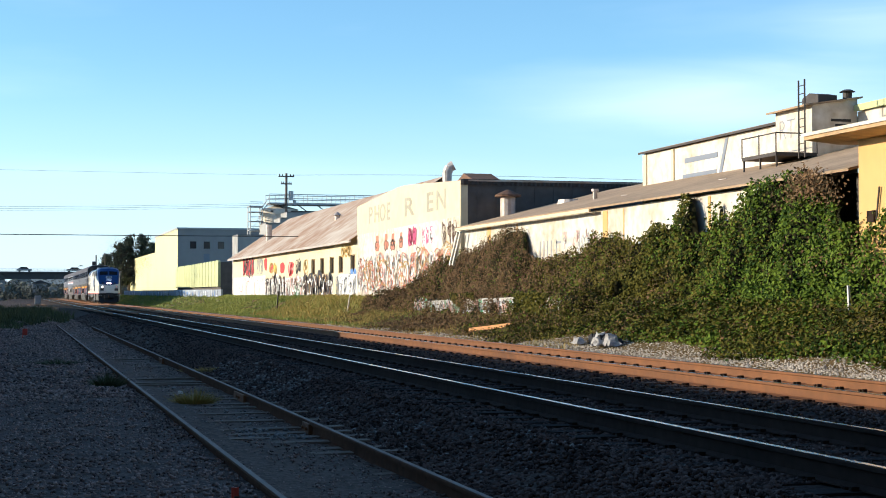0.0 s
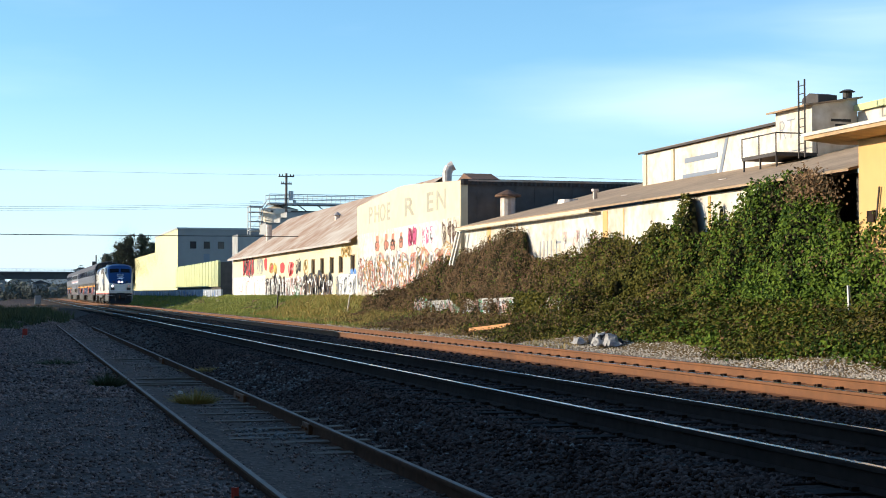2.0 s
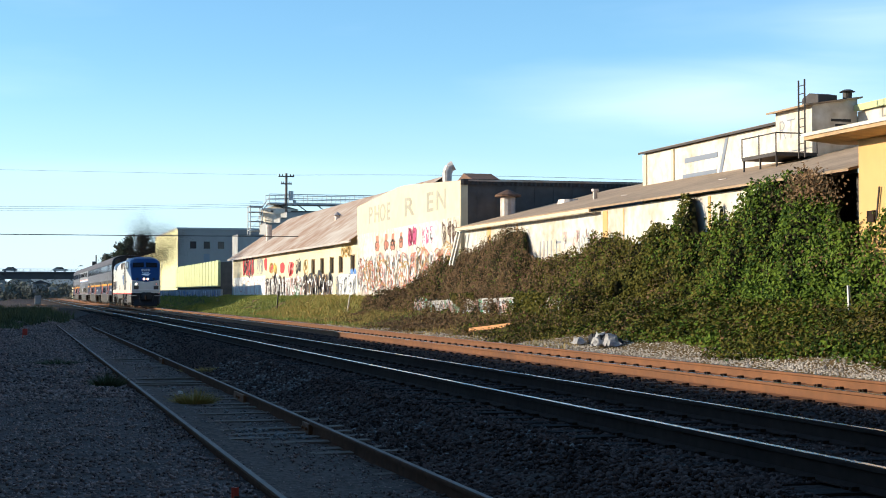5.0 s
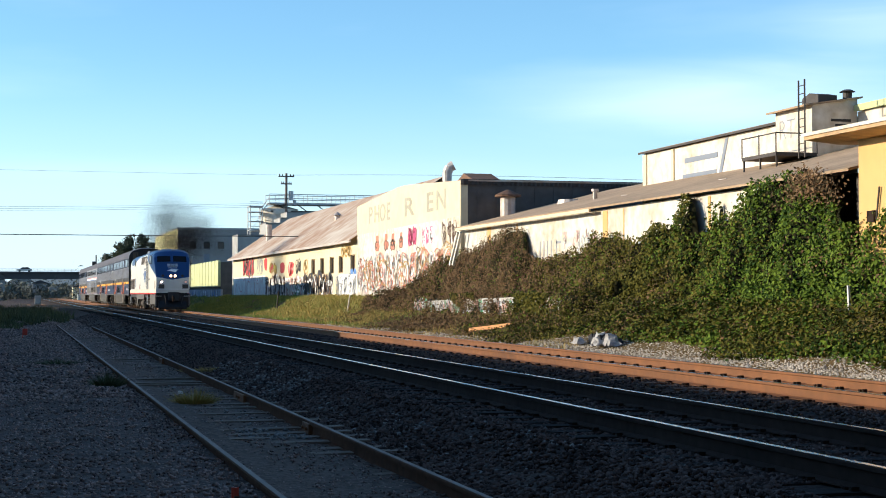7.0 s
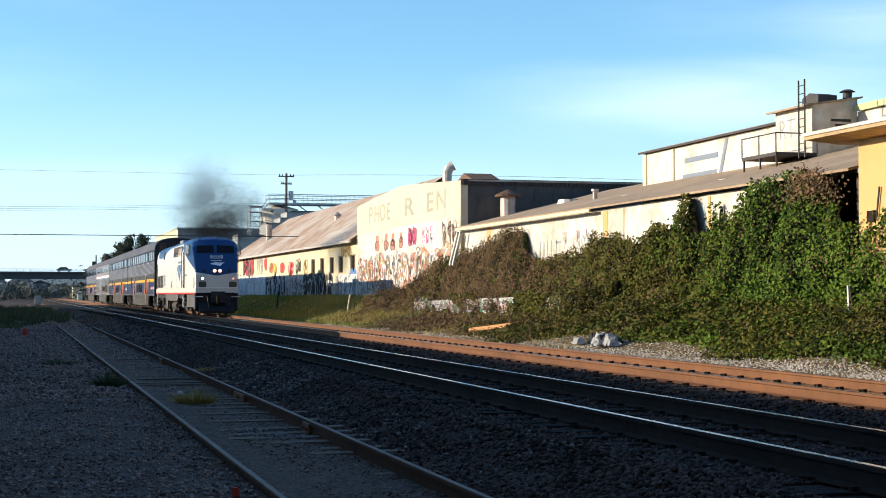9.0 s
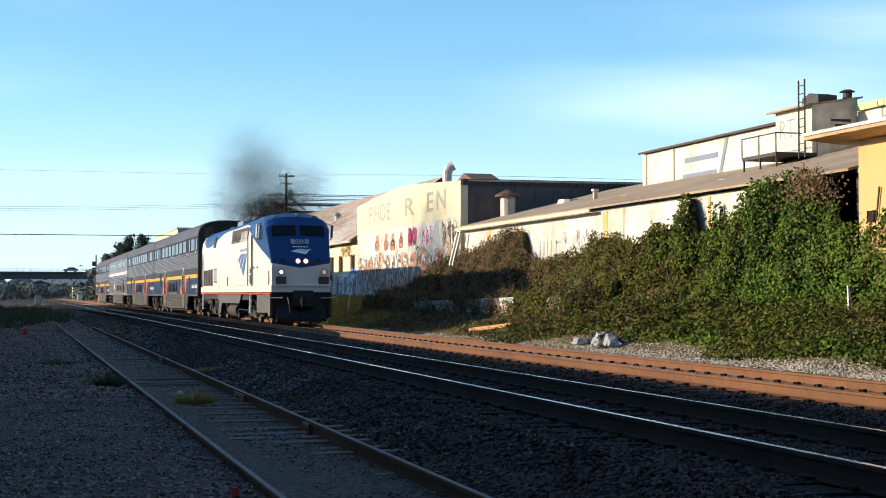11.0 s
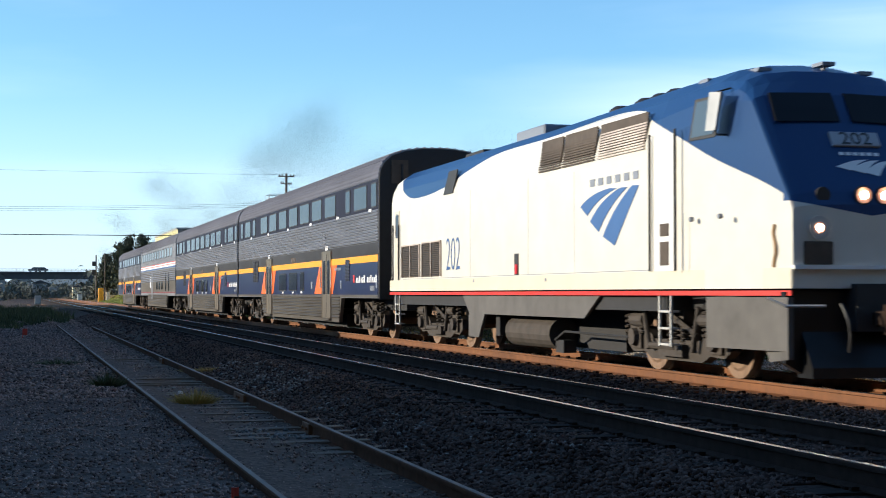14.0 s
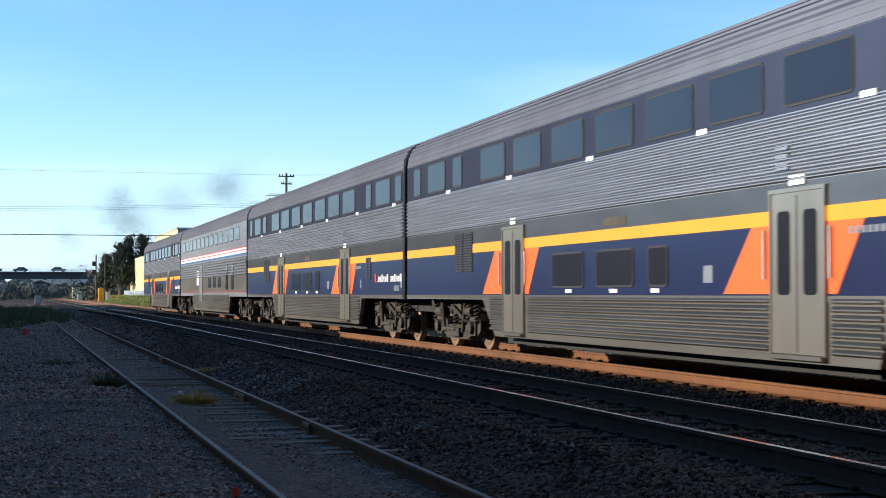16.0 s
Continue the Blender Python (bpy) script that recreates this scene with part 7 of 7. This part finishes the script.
def far_houses():
    for i, (x, y, w, d, h, m) in enumerate(((-3.6, 400, 1.6, 8, 5.1, "far_wall"), (7.5, 520, 5, 8, 5.0, "far_wall"), (-9, 620, 9, 8, 7, "concrete"), (2, 680, 8, 8, 8, "far_wall"), (16.5, 430, 3.5, 6, 3.4, "cream_wall"), (12.6, 560, 3, 6, 4.5, "far_wall"))):
        t = tagged(empty("far_house", x, y, -0.4), "small distant pale building beside the line", "building", group="distant buildings")
        wall_box("wall", -w / 2, w / 2, 0, d, 0, h, M[m], t)
        bm = B()
        prism(bm, [(-w / 2 - 0.3, h), (w / 2 + 0.3, h), (0, h + w * 0.22)], 1, -0.3, d + 0.3)
        part("roof", bm, M["overpass"], t)


far_houses()


def hills():
    bm = B()
    prev = None
    for i in range(81):
        x = -900 + i * 22.5
        z = 12 + 9 * noise.noise(Vector((i * 0.13, 0, 3))) + 3 * noise.noise(Vector((i * 0.5, 0, 8)))
        a, b, c = bm.verts.new((x, 1500, -2)), bm.verts.new((x, 1560, z)), bm.verts.new((x, 1800, z * 1.05))
        if prev:
            bm.faces.new((prev[0], a, b, prev[1]))
            bm.faces.new((prev[1], b, c, prev[2]))
        prev = (a, b, c)
    h = part("backdrop", bm, M["hill"], smooth=True)
    tagged(h, "hazy blue grey hills far behind the overpass", "hills", kind="structure")


hills()


def crossover():
    t = tagged(empty("crossover_track", 0, 0, -0.3), "rusty switch tracks leaving the main lines", "railway track", kind="structure")
    for x0, x1 in ((5.6, 1.2), (7.1, 2.7), (9.7, 7.15), (11.2, 8.7)):
        bm = B()
        a, b = (95, 175) if x0 < 8 else (125, 190)
        for i in range(12):
            f, g = i / 12, (i + 1) / 12
            xa, xb = x0 + (x1 - x0) * f * f, x0 + (x1 - x0) * g * g
            tube(bm, (xa, a + (b - a) * f, 0.27), (xb, a + (b - a) * g, 0.27), 0.06, 4)
        part("rail", bm, M["rust_rail"], t)


crossover()


# ---- smoke ----
PUFFS = []


def smoke():
    rng = np.random.default_rng(99)
    shapes = []
    for k in range(5):
        n = 30000
        d = rng.normal(size=(n, 3))
        P = d * np.array([0.62, 1.7, 0.52])
        P += 0.35 * np.sin(P[:, [2, 0, 1]] * 2.3 + rng.random(3) * 6)
        e = rng.normal(size=(n, 2, 3)) * 0.0066
        v = np.stack([P, P + e[:, 0], P + e[:, 1]], 1).reshape(-1, 3)
        o = np_mesh("smoke_puff", v, np.arange(n * 3).reshape(-1, 3), M["smoke"], "thin dark brown puff of diesel exhaust", "smoke")
        shapes.append(o)
    for k in range(36):
        o = shapes[k] if k < 5 else tagged(new("smoke_puff", shapes[k % 5].data), "thin dark brown puff of diesel exhaust", "smoke", kind="stuff")
        o["group"] = "exhaust puffs"
        PUFFS.append((o, rng.normal(size=3), rng.random(3)))


smoke()


# ---- what moves ----
PLUME = [(0.0, 13.6, 5.2), (3.0, 12.6, 5.2), (6.3, 12.2, 6.0), (9.0, 12.3, 6.6), (11.3, 11.9, 6.2), (12.7, 11.3, 6.0), (16.0, 11.2, 6.0)]      # seconds, across, up


def puff_place(t, off, rnd):
    """A puff rides in the engine, comes out of the stack, hangs over the train, and is left behind at the end."""
    out = 1.5 + 4.3 * rnd[0]
    free = 11.9 + 2.0 * rnd[1]
    if rnd[2] < 0.22:
        out = -1.5
    stack = train_y(t) - 4.9
    if t < out:
        return TX, stack - 1.5 + 3 * rnd[1], 2.7
    tt = min(t, free)
    k = min(1.0, (tt - out) / 1.2)
    cx = lerp_table([(a, b) for a, b, _ in PLUME], tt)
    cz = lerp_table([(a, c) for a, _, c in PLUME], tt)
    drift = 0.9 * math.sin(t * 1.3 + 6 * rnd[0]) * 0.3
    lag = lerp_table([(4, -1.0), (9, -1.2), (11.3, 2.0), (13, 4.5), (16, 6)], tt)
    y = train_y(tt) - 4.9 + k * (lag + abs(off[1]) * lerp_table([(6, 2.0), (11, 3.2), (13, 5.0)], tt) - 0.8)
    x = TX + k * (cx - TX + off[0] * 1.35)
    z = 4.4 + k * (cz - 4.4 + off[2] * 0.95) + drift * 0.3
    if t > free:
        a = t - free
        y += 95.0 * (0.2 + abs(off[1])) * (1 - math.exp(-0.6 * a)) - 1.5 * a * rnd[0]
        x += a * (0.2 + off[0] * 1.5)
        z += a * (0.15 * off[2] - 0.45)
    return x, y, z


def motions():
    for o, off, rnd in PUFFS:
        walk(o, [(0.4 * i, pose(*puff_place(0.4 * i, off, rnd))) for i in range(41)])
    for c, t0, x0, v in FAR_CARS:
        rz = 0 if v > 0 else 180
        walk(c, [(0.0, pose(x0 - v * t0, 484 if v > 0 else 488, 7.9, rz=rz)), (16.0, pose(x0 + v * (16 - t0), 484 if v > 0 else 488, 7.9, rz=rz))])
    for thing, back in CARS:
        walk(thing, [(0.25 * i, pose(TX, train_y(0.25 * i) + back, 0)) for i in range(65)])
    for thing, _ in CARS:
        for w in [o for o in thing.children_recursive if o.name.startswith("wheelset")]:
            r, base, rows, t = w.location.z, w.location.copy(), [], 0.0
            while t < 16.0:
                rows.append((t, pose(base.x, base.y, base.z, rx=math.degrees((205.137 - train_y(t)) / r) % 360)))
                t += 1 / 30
            rows.append((16.0, pose(base.x, base.y, base.z, rx=math.degrees((205.137 - train_y(16.0)) / r) % 360)))
            walk(w, rows)


motions()
